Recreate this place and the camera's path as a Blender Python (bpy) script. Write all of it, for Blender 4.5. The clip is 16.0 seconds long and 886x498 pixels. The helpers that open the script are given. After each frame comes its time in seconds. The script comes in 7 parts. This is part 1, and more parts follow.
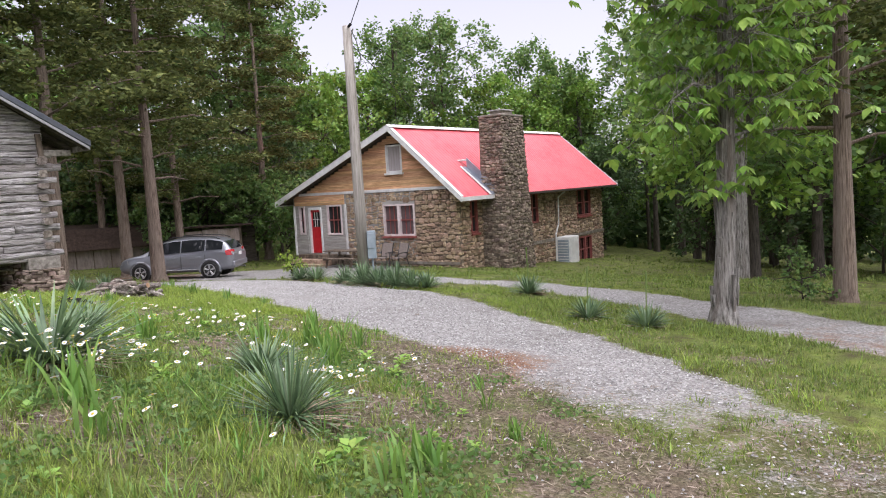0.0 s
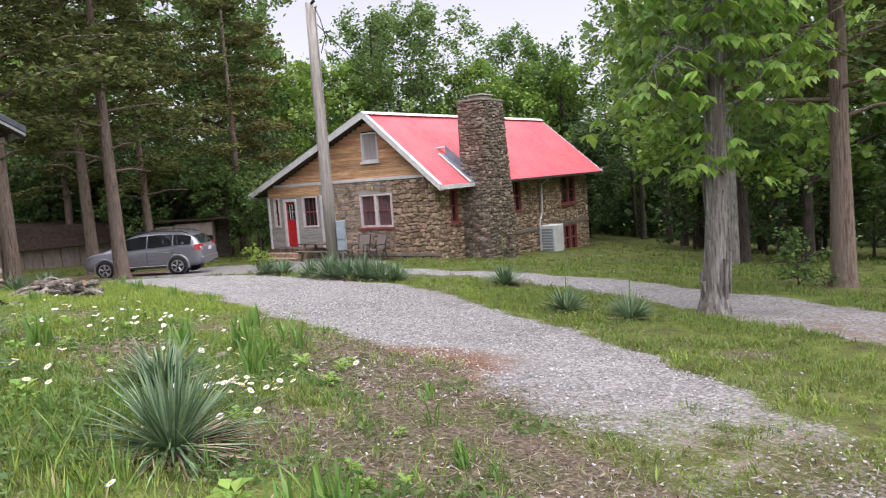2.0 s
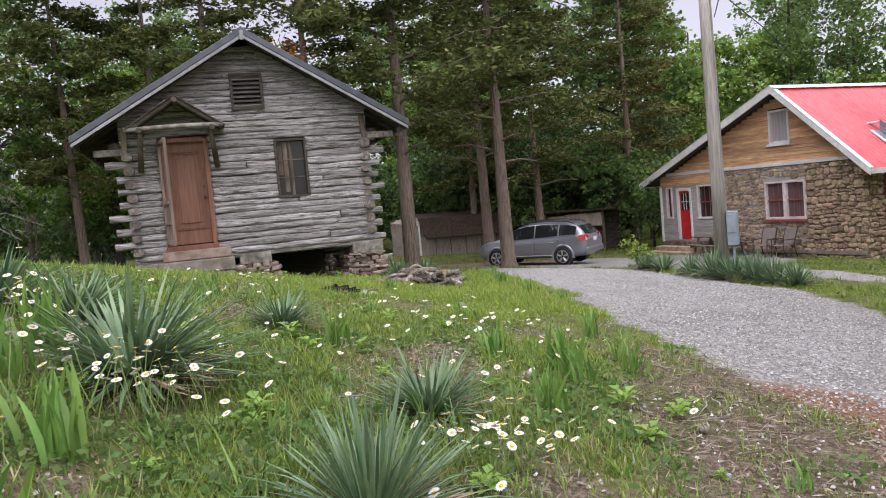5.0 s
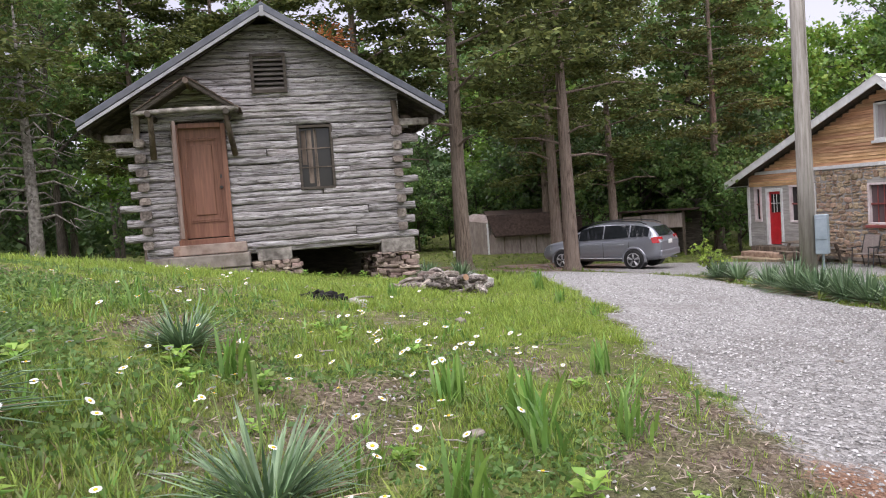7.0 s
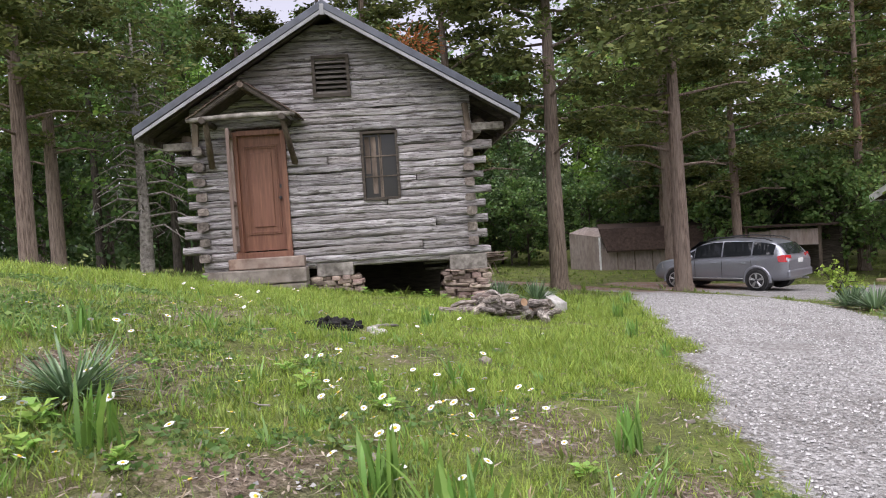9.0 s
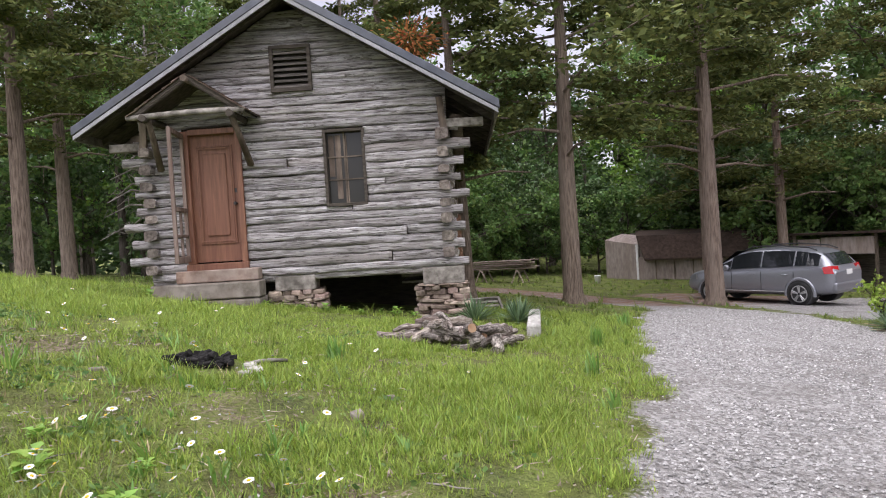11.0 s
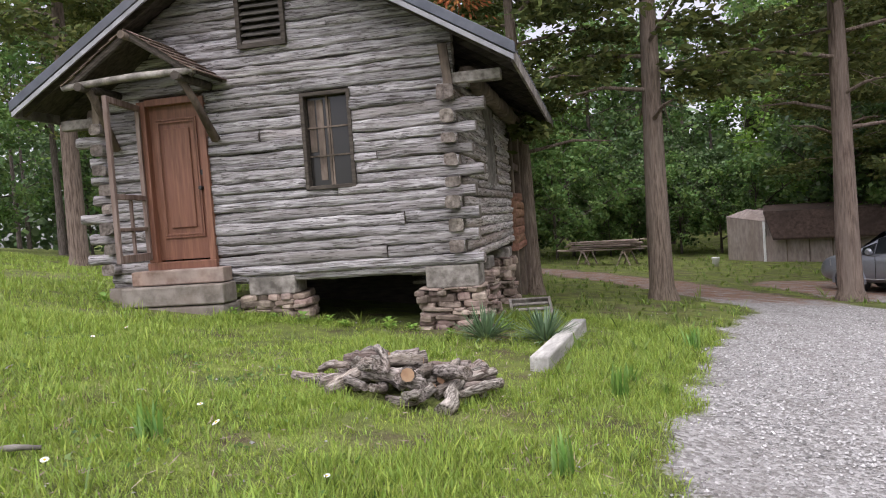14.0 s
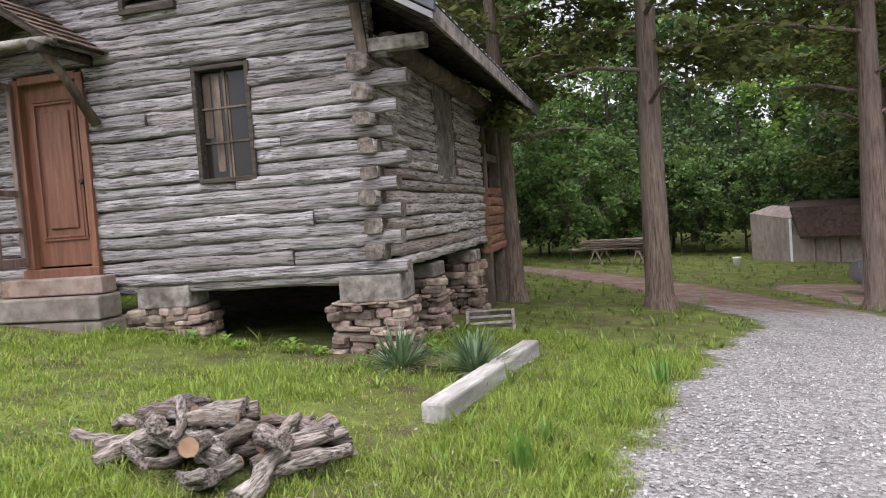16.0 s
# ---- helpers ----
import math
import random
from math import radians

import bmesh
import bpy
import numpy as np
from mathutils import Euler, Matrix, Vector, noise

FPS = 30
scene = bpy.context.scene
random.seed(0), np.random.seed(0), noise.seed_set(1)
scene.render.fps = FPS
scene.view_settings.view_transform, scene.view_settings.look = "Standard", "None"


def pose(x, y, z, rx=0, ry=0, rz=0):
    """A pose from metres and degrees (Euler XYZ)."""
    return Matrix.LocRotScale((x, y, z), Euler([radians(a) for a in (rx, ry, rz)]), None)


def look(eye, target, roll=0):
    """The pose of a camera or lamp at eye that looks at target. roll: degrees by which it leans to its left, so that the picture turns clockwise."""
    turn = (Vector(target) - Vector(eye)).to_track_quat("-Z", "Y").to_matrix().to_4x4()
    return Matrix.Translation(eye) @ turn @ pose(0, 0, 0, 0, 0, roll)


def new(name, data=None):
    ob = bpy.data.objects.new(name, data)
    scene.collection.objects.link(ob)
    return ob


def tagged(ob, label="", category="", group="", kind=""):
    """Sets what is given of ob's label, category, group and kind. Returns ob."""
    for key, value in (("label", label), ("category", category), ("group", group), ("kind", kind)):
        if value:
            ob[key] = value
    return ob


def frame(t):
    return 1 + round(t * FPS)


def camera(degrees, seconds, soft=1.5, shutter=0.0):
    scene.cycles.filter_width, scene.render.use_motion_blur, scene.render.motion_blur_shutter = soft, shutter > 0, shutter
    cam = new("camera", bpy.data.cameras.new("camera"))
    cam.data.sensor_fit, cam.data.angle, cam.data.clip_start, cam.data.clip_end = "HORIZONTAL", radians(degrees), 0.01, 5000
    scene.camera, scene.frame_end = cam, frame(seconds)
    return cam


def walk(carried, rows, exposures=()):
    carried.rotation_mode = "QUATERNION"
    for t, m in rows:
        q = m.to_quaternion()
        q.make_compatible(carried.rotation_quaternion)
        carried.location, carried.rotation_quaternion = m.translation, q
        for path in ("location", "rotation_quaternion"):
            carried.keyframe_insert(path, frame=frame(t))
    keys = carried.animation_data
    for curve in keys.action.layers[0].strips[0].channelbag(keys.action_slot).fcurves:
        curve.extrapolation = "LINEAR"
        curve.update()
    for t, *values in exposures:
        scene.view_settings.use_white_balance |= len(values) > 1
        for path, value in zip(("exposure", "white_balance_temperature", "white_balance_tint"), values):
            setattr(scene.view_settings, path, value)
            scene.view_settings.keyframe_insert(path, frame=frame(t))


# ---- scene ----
cam = camera(61.3, 16.0, soft=1.05, shutter=0.15)
METRES, EYE, TILT, LEAN, TURN = 13.0, 1.55, 0.0, 0.0, 0.0
ROWS = [
    (0.0, 0.0, 0.0, 0.0, -0.29, -4.99, 3.3),
    (0.5, 0.0043, 0.0205, -0.003, -1.33, -5.22, 3.64),
    (1.0, 0.0137, 0.0411, -0.007, -2.83, -5.15, 3.62),
    (1.5, 0.0212, 0.0639, -0.0118, -4.09, -5.27, 3.34),
    (2.0, 0.0277, 0.0838, -0.0148, -1.26, -5.63, 4.23),
    (2.5, 0.0359, 0.1012, -0.0182, 7.41, -4.92, 4.88),
    (3.0, 0.0343, 0.1166, -0.0184, 15.15, -4.46, 5.35),
    (3.5, 0.0278, 0.1394, -0.0192, 21.45, -4.25, 5.36),
    (4.0, 0.0349, 0.1606, -0.0233, 26.1, -3.67, 5.54),
    (4.5, 0.0427, 0.1853, -0.0245, 27.97, -3.64, 5.34),
    (7.0, 0.0435, 0.3513, -0.0338, 35.81, -3.48, 4.07),
    (7.5, 0.0426, 0.3788, -0.0329, 38.83, -3.18, 3.42),
    (8.0, 0.0377, 0.4072, -0.0325, 41.93, -2.81, 3.43),
    (8.5, 0.0373, 0.4384, -0.0365, 44.51, -1.92, 3.58),
    (9.0, 0.0347, 0.4719, -0.0368, 45.46, -1.94, 3.62),
    (11.5, 0.014, 0.6497, -0.0385, 51.36, -1.17, 3.94),
    (12.0, 0.0018, 0.6843, -0.0373, 53.25, -1.17, 4.48),
    (12.5, -0.0162, 0.7184, -0.0349, 55.05, -1.08, 4.4),
    (13.0, -0.0313, 0.7545, -0.0345, 57.16, -1.22, 4.36),
    (13.5, -0.0484, 0.7899, -0.0353, 58.4, -2.05, 4.37),
    (14.0, -0.0621, 0.8232, -0.0332, 59.57, -2.58, 4.23),
    (14.5, -0.0739, 0.8595, -0.034, 60.5, -2.74, 4.19),
    (15.0, -0.0926, 0.8944, -0.0377, 60.91, -2.97, 4.1),
    (15.5, -0.1081, 0.9233, -0.0373, 62.17, -3.03, 4.14),
    (16.0, -0.1242, 0.9543, -0.0372, 61.97, -2.71, 4.25),
]
walk(cam, [(t, pose(0, 0, EYE, TILT, LEAN, TURN) @ pose(METRES * x, METRES * y, METRES * z, 90 + pitch, roll, yaw)) for t, x, y, z, yaw, pitch, roll in ROWS],
     [(0.0, 1.5, 6350, 15), (3.5, 1.47, 6350, 15), (4.0, 1.34, 6350, 15), (4.7, 1.28, 6350, 15), (6.8, 1.5, 6350, 15), (8.5, 1.47, 6350, 15), (12.5, 1.47, 6350, 15), (13.5, 1.46, 6350, 15), (14.5, 1.54, 6350, 15), (16.0, 1.56, 6350, 15)])

# ---- sky and sun ----
world = bpy.data.worlds.new("overcast_sky")
scene.world = world
world.use_nodes = True
wn, wl = world.node_tree.nodes, world.node_tree.links
sky = wn.new("ShaderNodeTexSky")
sky.sky_type = "NISHITA"
sky.sun_disc = False
sky.sun_elevation, sky.sun_rotation = radians(74), radians(138)
sky.air_density, sky.dust_density = 1.0, 2.0
grey = wn.new("ShaderNodeHueSaturation")
grey.inputs["Saturation"].default_value, grey.inputs["Hue"].default_value = 0.26, 0.56
wl.new(sky.outputs["Color"], grey.inputs["Color"])
wl.new(grey.outputs["Color"], wn["Background"].inputs["Color"])
wn["Background"].inputs["Strength"].default_value = 0.079
lamp = bpy.data.lights.new("sun", "SUN")
lamp.energy, lamp.angle, lamp.color = 2.0, radians(105), (1.0, 0.975, 0.965)
sun = new("sun", lamp)
sun.matrix_world = look((0, 0, 60), (-7.5, 7.0, 25))

# ---- materials ----


def mat(name, c1, c2, scale=8.0, rough=0.8, bump=0.3, stretch=(1, 1, 1), metal=0.0, vary=0.0, island=False, coarse=0.0, coarse_col=None,
        translucent=0.0, depth=0.01, coat=0.0, sharp=0.14, crack=0.0):
    """A surface of two colours in a noise grain, with a coarser stain, random shifts from piece to piece and a fine relief."""
    m = bpy.data.materials.new(name)
    m.use_nodes = True
    n, l = m.node_tree.nodes, m.node_tree.links
    b = n["Principled BSDF"]
    co = n.new("ShaderNodeTexCoord")
    mp = n.new("ShaderNodeMapping")
    mp.inputs["Scale"].default_value = stretch
    l.new(co.outputs["Object"], mp.inputs["Vector"])
    rnd = None
    if vary:
        if island:
            rnd = n.new("ShaderNodeNewGeometry").outputs["Random Per Island"]
        else:
            rnd = n.new("ShaderNodeObjectInfo").outputs["Random"]
        push = n.new("ShaderNodeVectorMath")
        push.operation = "MULTIPLY_ADD"
        push.inputs[1].default_value = (1, 1, 1)
        sh = n.new("ShaderNodeMath")
        sh.operation = "MULTIPLY"
        sh.inputs[1].default_value = 37.0
        l.new(rnd, sh.inputs[0])
        l.new(mp.outputs[0], push.inputs[0])
        l.new(sh.outputs[0], push.inputs[2])
        vec = push.outputs[0]
    else:
        vec = mp.outputs[0]
    no = n.new("ShaderNodeTexNoise")
    no.inputs["Scale"].default_value, no.inputs["Detail"].default_value, no.inputs["Roughness"].default_value = scale, 6.0, 0.62
    l.new(vec, no.inputs["Vector"])
    ra = n.new("ShaderNodeValToRGB")
    ra.color_ramp.elements[0].position, ra.color_ramp.elements[1].position = 0.5 - sharp, 0.5 + sharp
    ra.color_ramp.elements[0].color, ra.color_ramp.elements[1].color = (*c1, 1), (*c2, 1)
    l.new(no.outputs["Fac"], ra.inputs[0])
    col = ra.outputs[0]
    if coarse:
        n2 = n.new("ShaderNodeTexNoise")
        n2.inputs["Scale"].default_value, n2.inputs["Detail"].default_value = coarse, 4.0
        l.new(vec, n2.inputs["Vector"])
        r2 = n.new("ShaderNodeMapRange")
        r2.inputs["From Min"].default_value, r2.inputs["From Max"].default_value = 0.45, 0.72
        r2.inputs["To Max"].default_value = 0.75
        l.new(n2.outputs["Fac"], r2.inputs["Value"])
        mx = n.new("ShaderNodeMix")
        mx.data_type = "RGBA"
        l.new(r2.outputs[0], mx.inputs["Factor"])
        l.new(col, mx.inputs["A"])
        mx.inputs["B"].default_value = (*(coarse_col or [v * 0.55 for v in c1]), 1)
        col = mx.outputs["Result"]
    if crack:
        n3 = n.new("ShaderNodeTexNoise")
        n3.inputs["Scale"].default_value, n3.inputs["Detail"].default_value, n3.inputs["Roughness"].default_value = scale * 1.7, 3.0, 0.55
        l.new(vec, n3.inputs["Vector"])
        r3 = n.new("ShaderNodeMapRange")
        r3.inputs["From Min"].default_value, r3.inputs["From Max"].default_value = 0.36, 0.45
        r3.inputs["To Min"].default_value, r3.inputs["To Max"].default_value = crack, 0.0
        l.new(n3.outputs["Fac"], r3.inputs["Value"])
        m3 = n.new("ShaderNodeMix")
        m3.data_type = "RGBA"
        l.new(r3.outputs[0], m3.inputs["Factor"])
        l.new(col, m3.inputs["A"])
        m3.inputs["B"].default_value = (0.045, 0.037, 0.03, 1)
        col = m3.outputs["Result"]
    if vary:
        hs = n.new("ShaderNodeHueSaturation")
        mr = n.new("ShaderNodeMapRange")
        mr.inputs["To Min"].default_value, mr.inputs["To Max"].default_value = 1 - vary, 1 + vary
        l.new(rnd, mr.inputs["Value"])
        l.new(mr.outputs[0], hs.inputs["Value"])
        fr = n.new("ShaderNodeMath")
        fr.operation = "FRACT"
        sc = n.new("ShaderNodeMath")
        sc.operation = "MULTIPLY"
        sc.inputs[1].default_value = 17.3
        l.new(rnd, sc.inputs[0])
        l.new(sc.outputs[0], fr.inputs[0])
        mh = n.new("ShaderNodeMapRange")
        mh.inputs["To Min"].default_value, mh.inputs["To Max"].default_value = 0.5 - 0.05 * vary, 0.5 + 0.05 * vary
        l.new(fr.outputs[0], mh.inputs["Value"])
        l.new(mh.outputs[0], hs.inputs["Hue"])
        l.new(col, hs.inputs["Color"])
        col = hs.outputs[0]
    l.new(col, b.inputs["Base Color"])
    b.inputs["Roughness"].default_value, b.inputs["Metallic"].default_value = rough, metal
    b.inputs["Coat Weight"].default_value = coat
    if rough > 0.7:
        b.inputs["Specular IOR Level"].default_value = 0.25
    if bump:
        bu = n.new("ShaderNodeBump")
        bu.inputs["Strength"].default_value, bu.inputs["Distance"].default_value = bump, depth
        l.new(no.outputs["Fac"], bu.inputs["Height"])
        l.new(bu.outputs[0], b.inputs["Normal"])
    if translucent:
        tr = n.new("ShaderNodeBsdfTranslucent")
        mi = n.new("ShaderNodeMixShader")
        mi.inputs[0].default_value = translucent
        l.new(col, tr.inputs["Color"])
        l.new(b.outputs[0], mi.inputs[1])
        l.new(tr.outputs[0], mi.inputs[2])
        l.new(mi.outputs[0], n["Material Output"].inputs["Surface"])
    return m


def glass(name, tint, rough=0.05):
    """A window pane: clear where seen straight on, with a mirror's gloss."""
    m = bpy.data.materials.new(name)
    m.use_nodes = True
    n, l = m.node_tree.nodes, m.node_tree.links
    b = n["Principled BSDF"]
    b.inputs["Base Color"].default_value = (*tint, 1)
    b.inputs["Roughness"].default_value = rough
    no = n.new("ShaderNodeTexNoise")
    no.inputs["Scale"].default_value = 3.0
    bu = n.new("ShaderNodeBump")
    bu.inputs["Strength"].default_value, bu.inputs["Distance"].default_value = 0.05, 0.01
    l.new(no.outputs["Fac"], bu.inputs["Height"])
    l.new(bu.outputs[0], b.inputs["Normal"])
    return m


M_LOG = mat("weathered_log", (0.12, 0.105, 0.1), (0.585, 0.56, 0.57), 16, 0.92, 1.0, (0.13, 2.4, 2.4), vary=0.22, coarse=2.0, coarse_col=(0.24, 0.215, 0.2), depth=0.035, sharp=0.17, crack=0.8)
# Side logs in two copies: wall light and wall shade are in the colours.
M_LOG_LIT = mat("lit_brown_log", (0.15, 0.125, 0.115), (0.66, 0.63, 0.62), 14, 0.92, 1.0, (2.4, 0.14, 2.4), vary=0.25, coarse=1.6, coarse_col=(0.26, 0.2, 0.16), sharp=0.17, depth=0.02, crack=0.8)
M_LOG_SHADE = mat("shaded_grey_side_log", (0.11, 0.095, 0.085), (0.47, 0.445, 0.44), 14, 0.92, 1.0, (2.4, 0.14, 2.4), vary=0.25, coarse=1.6, coarse_col=(0.22, 0.18, 0.15), sharp=0.17, depth=0.02, crack=0.8)
M_LOGEND = mat("grey_log_end_grain", (0.1, 0.082, 0.068), (0.3, 0.26, 0.23), 22, 0.92, 0.5, vary=0.3, coarse=5)
M_LOG_RED = mat("reddish_log", (0.17, 0.09, 0.06), (0.36, 0.2, 0.14), 9, 0.9, 0.6, (2, 0.25, 2), vary=0.2, depth=0.015)
M_CHINK = mat("dark_chinking", (0.05, 0.042, 0.036), (0.12, 0.1, 0.085), 12, 0.95, 0.4)
M_OLDWOOD = mat("old_brown_wood", (0.09, 0.07, 0.055), (0.24, 0.19, 0.15), 10, 0.9, 0.5, (1, 1, 0.3), vary=0.15, coarse=2)
M_GREYWOOD = mat("grey_bare_wood", (0.13, 0.115, 0.1), (0.36, 0.33, 0.3), 9, 0.9, 0.5, (1, 1, 1), vary=0.15, coarse=2)
M_BEAM = mat("bleached_beam", (0.3, 0.29, 0.27), (0.52, 0.5, 0.47), 7, 0.9, 0.6, (3, 0.4, 3), coarse=1.5)
M_DOOR = mat("varnished_door_wood", (0.15, 0.064, 0.038), (0.26, 0.12, 0.072), 6, 0.55, 0.12, (5, 5, 0.35), coarse=1.3, coarse_col=(0.17, 0.07, 0.045))
M_SCREEN = mat("weathered_screen_frame", (0.16, 0.11, 0.09), (0.32, 0.25, 0.22), 8, 0.85, 0.3, (4, 4, 0.4), coarse=2)
M_DARKMETAL = mat("dark_blue_grey_metal", (0.06, 0.068, 0.085), (0.11, 0.12, 0.145), 4, 0.42, 0.05, metal=0.35, coarse=0.8, coarse_col=(0.1, 0.1, 0.11))
M_GREYTRIM = mat("grey_fascia_paint", (0.22, 0.22, 0.235), (0.34, 0.34, 0.36), 5, 0.7, 0.15, coarse=1.2, coarse_col=(0.25, 0.25, 0.25))
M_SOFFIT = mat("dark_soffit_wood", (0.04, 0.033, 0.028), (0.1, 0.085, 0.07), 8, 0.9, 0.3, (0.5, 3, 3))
M_SHINGLE = mat("brown_wood_shingle", (0.07, 0.05, 0.04), (0.2, 0.145, 0.115), 12, 0.9, 0.5, vary=0.3, island=True)
M_STONE = mat("fieldstone", (0.24, 0.17, 0.12), (0.54, 0.42, 0.31), 6, 0.88, 0.7, vary=0.36, coarse=1.7, coarse_col=(0.27, 0.17, 0.115), depth=0.03)
M_STONES = mat("fieldstone_mass", (0.24, 0.17, 0.12), (0.54, 0.42, 0.31), 6, 0.88, 0.7, vary=0.36, island=True, coarse=1.7, coarse_col=(0.27, 0.17, 0.115), depth=0.03)
M_CHIMSTONE = mat("dark_fieldstone_mass", (0.11, 0.085, 0.068), (0.36, 0.295, 0.24), 6, 0.9, 0.6, vary=0.45, island=True, coarse=1.7, coarse_col=(0.1, 0.075, 0.06), depth=0.03)
M_MORTAR = mat("brown_mortar", (0.12, 0.095, 0.075), (0.25, 0.2, 0.16), 14, 0.95, 0.5)
M_PIERSTONE = mat("grey_brown_fieldstone", (0.13, 0.095, 0.08), (0.4, 0.32, 0.27), 7, 0.9, 0.8, vary=0.42, coarse=2, coarse_col=(0.17, 0.12, 0.095), depth=0.03)
M_CONCRETE = mat("old_concrete", (0.14, 0.12, 0.1), (0.29, 0.26, 0.23), 6, 0.9, 0.3, coarse=1.4, coarse_col=(0.2, 0.16, 0.13))
M_REDROOF = mat("faded_red_metal", (0.56, 0.065, 0.085), (0.66, 0.11, 0.135), 3, 0.52, 0.04, coarse=0.6, coarse_col=(0.6, 0.13, 0.15))
M_WHITE = mat("white_paint", (0.62, 0.62, 0.63), (0.8, 0.8, 0.8), 6, 0.6, 0.08, coarse=1.5, coarse_col=(0.52, 0.51, 0.5))
M_SIDING = mat("orange_wood_siding", (0.48, 0.255, 0.13), (0.8, 0.51, 0.3), 7, 0.7, 0.3, (0.3, 3, 3), vary=0.22, coarse=1.5, coarse_col=(0.34, 0.17, 0.085))
M_MAUVE = mat("pinkish_white_trim_paint", (0.62, 0.52, 0.53), (0.8, 0.72, 0.72), 6, 0.6, 0.08, coarse=1.5, coarse_col=(0.46, 0.36, 0.36))
M_ZINC = mat("blue_grey_flashing", (0.2, 0.22, 0.27), (0.34, 0.36, 0.42), 4, 0.45, 0.05, metal=0.4, coarse=1.0)
M_GREYSIDING = mat("grey_lap_siding", (0.3, 0.28, 0.27), (0.46, 0.44, 0.42), 7, 0.8, 0.3, (0.3, 3, 3), vary=0.12)
M_REDDOOR = mat("red_door_paint", (0.46, 0.012, 0.02), (0.58, 0.025, 0.035), 4, 0.4, 0.05)
M_REDTRIM = mat("dull_red_trim", (0.2, 0.05, 0.045), (0.3, 0.085, 0.075), 5, 0.7, 0.1)
M_GLASS = glass("dark_window_glass", (0.03, 0.028, 0.03))
M_GLASSG = glass("dusty_window_glass", (0.026, 0.024, 0.022), 0.16)
M_STEP = mat("pinkish_brown_step", (0.2, 0.13, 0.1), (0.38, 0.28, 0.225), 6, 0.9, 0.3, coarse=1.5, coarse_col=(0.27, 0.25, 0.23))
M_VENT = mat("dark_grey_slat", (0.05, 0.045, 0.04), (0.15, 0.135, 0.12), 9, 0.9, 0.4, (0.4, 3, 3), vary=0.3)
M_GLASSC = glass("curtained_window_glass", (0.12, 0.085, 0.09), 0.1)
M_CURTAIN = mat("pale_blind", (0.32, 0.29, 0.29), (0.44, 0.4, 0.4), 3, 0.8, 0.1, (4, 4, 0.3))
M_POLE = mat("grey_utility_pole", (0.24, 0.215, 0.19), (0.44, 0.41, 0.38), 8, 0.9, 0.4, (3, 3, 0.2), coarse=1)
M_BOX = mat("blue_grey_meter_box", (0.22, 0.27, 0.31), (0.3, 0.35, 0.4), 5, 0.5, 0.05)
M_YELLOW = mat("yellow_plastic", (0.4, 0.26, 0.03), (0.5, 0.34, 0.05), 5, 0.5, 0.03)
M_BUSH = mat("yellow_green_leaf", (0.2, 0.3, 0.04), (0.34, 0.44, 0.08), 3, 0.6, 0, vary=0.25, island=True, translucent=0.4)
M_BLACK = mat("black_rubber", (0.012, 0.012, 0.013), (0.03, 0.03, 0.03), 9, 0.75, 0.1)
M_WIRE = mat("black_cable", (0.015, 0.015, 0.016), (0.03, 0.03, 0.03), 9, 0.6, 0)
M_CEDARBARK = mat("cedar_bark", (0.09, 0.065, 0.05), (0.27, 0.21, 0.17), 10, 0.95, 1.0, (3.2, 3.2, 0.28), vary=0.12, coarse=1.3, coarse_col=(0.22, 0.18, 0.15), depth=0.04)
M_BARK = mat("grey_shaggy_bark", (0.085, 0.078, 0.07), (0.4, 0.38, 0.355), 9, 0.95, 1.0, (3.0, 3.0, 0.35), vary=0.1, coarse=1.5, coarse_col=(0.15, 0.12, 0.1), depth=0.05)
M_DARKBARK = mat("dark_bark", (0.04, 0.034, 0.028), (0.12, 0.1, 0.085), 8, 0.95, 0.8, (3, 3, 0.4), vary=0.2, depth=0.03)
M_LEAF = mat("fresh_green_leaf", (0.13, 0.24, 0.04), (0.27, 0.42, 0.08), 3, 0.55, 0, vary=0.32, island=True, translucent=0.4)
M_LEAF_MID = mat("green_leaf", (0.08, 0.155, 0.042), (0.185, 0.285, 0.08), 0.6, 0.6, 0, vary=0.38, island=True, translucent=0.5)
# Dark leaf copy: canopy shade inside the wood is put into its colour.
M_LEAF_DARK = mat("deep_green_shaded_leaf", (0.05, 0.095, 0.034), (0.115, 0.185, 0.06), 0.6, 0.6, 0, vary=0.38, island=True, translucent=0.35)
M_CEDAR = mat("cedar_foliage", (0.05, 0.074, 0.024), (0.155, 0.17, 0.047), 0.9, 0.75, 0, vary=0.4, island=True, translucent=0.25)
M_RUST = mat("rusty_dead_foliage", (0.3, 0.1, 0.035), (0.42, 0.17, 0.06), 2, 0.8, 0, vary=0.3, island=True, translucent=0.2)
M_GRASS = mat("grass_blade", (0.17, 0.255, 0.035), (0.34, 0.435, 0.078), 0.5, 0.7, 0, vary=0.36, island=True, translucent=0.4, coarse=0.35, coarse_col=(0.2, 0.27, 0.06))
# Darker copy of the grass: tree shade on the lawns is in its colour.
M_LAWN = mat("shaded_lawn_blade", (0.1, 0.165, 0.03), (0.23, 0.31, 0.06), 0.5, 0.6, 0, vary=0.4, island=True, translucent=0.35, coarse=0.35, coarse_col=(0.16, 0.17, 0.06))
M_STRAW = mat("dry_straw", (0.3, 0.23, 0.13), (0.46, 0.38, 0.25), 2, 0.8, 0, vary=0.3, island=True, translucent=0.2)
M_LITTER = mat("fallen_leaf_litter", (0.1, 0.078, 0.06), (0.32, 0.265, 0.21), 2, 0.9, 0, vary=0.35, island=True)
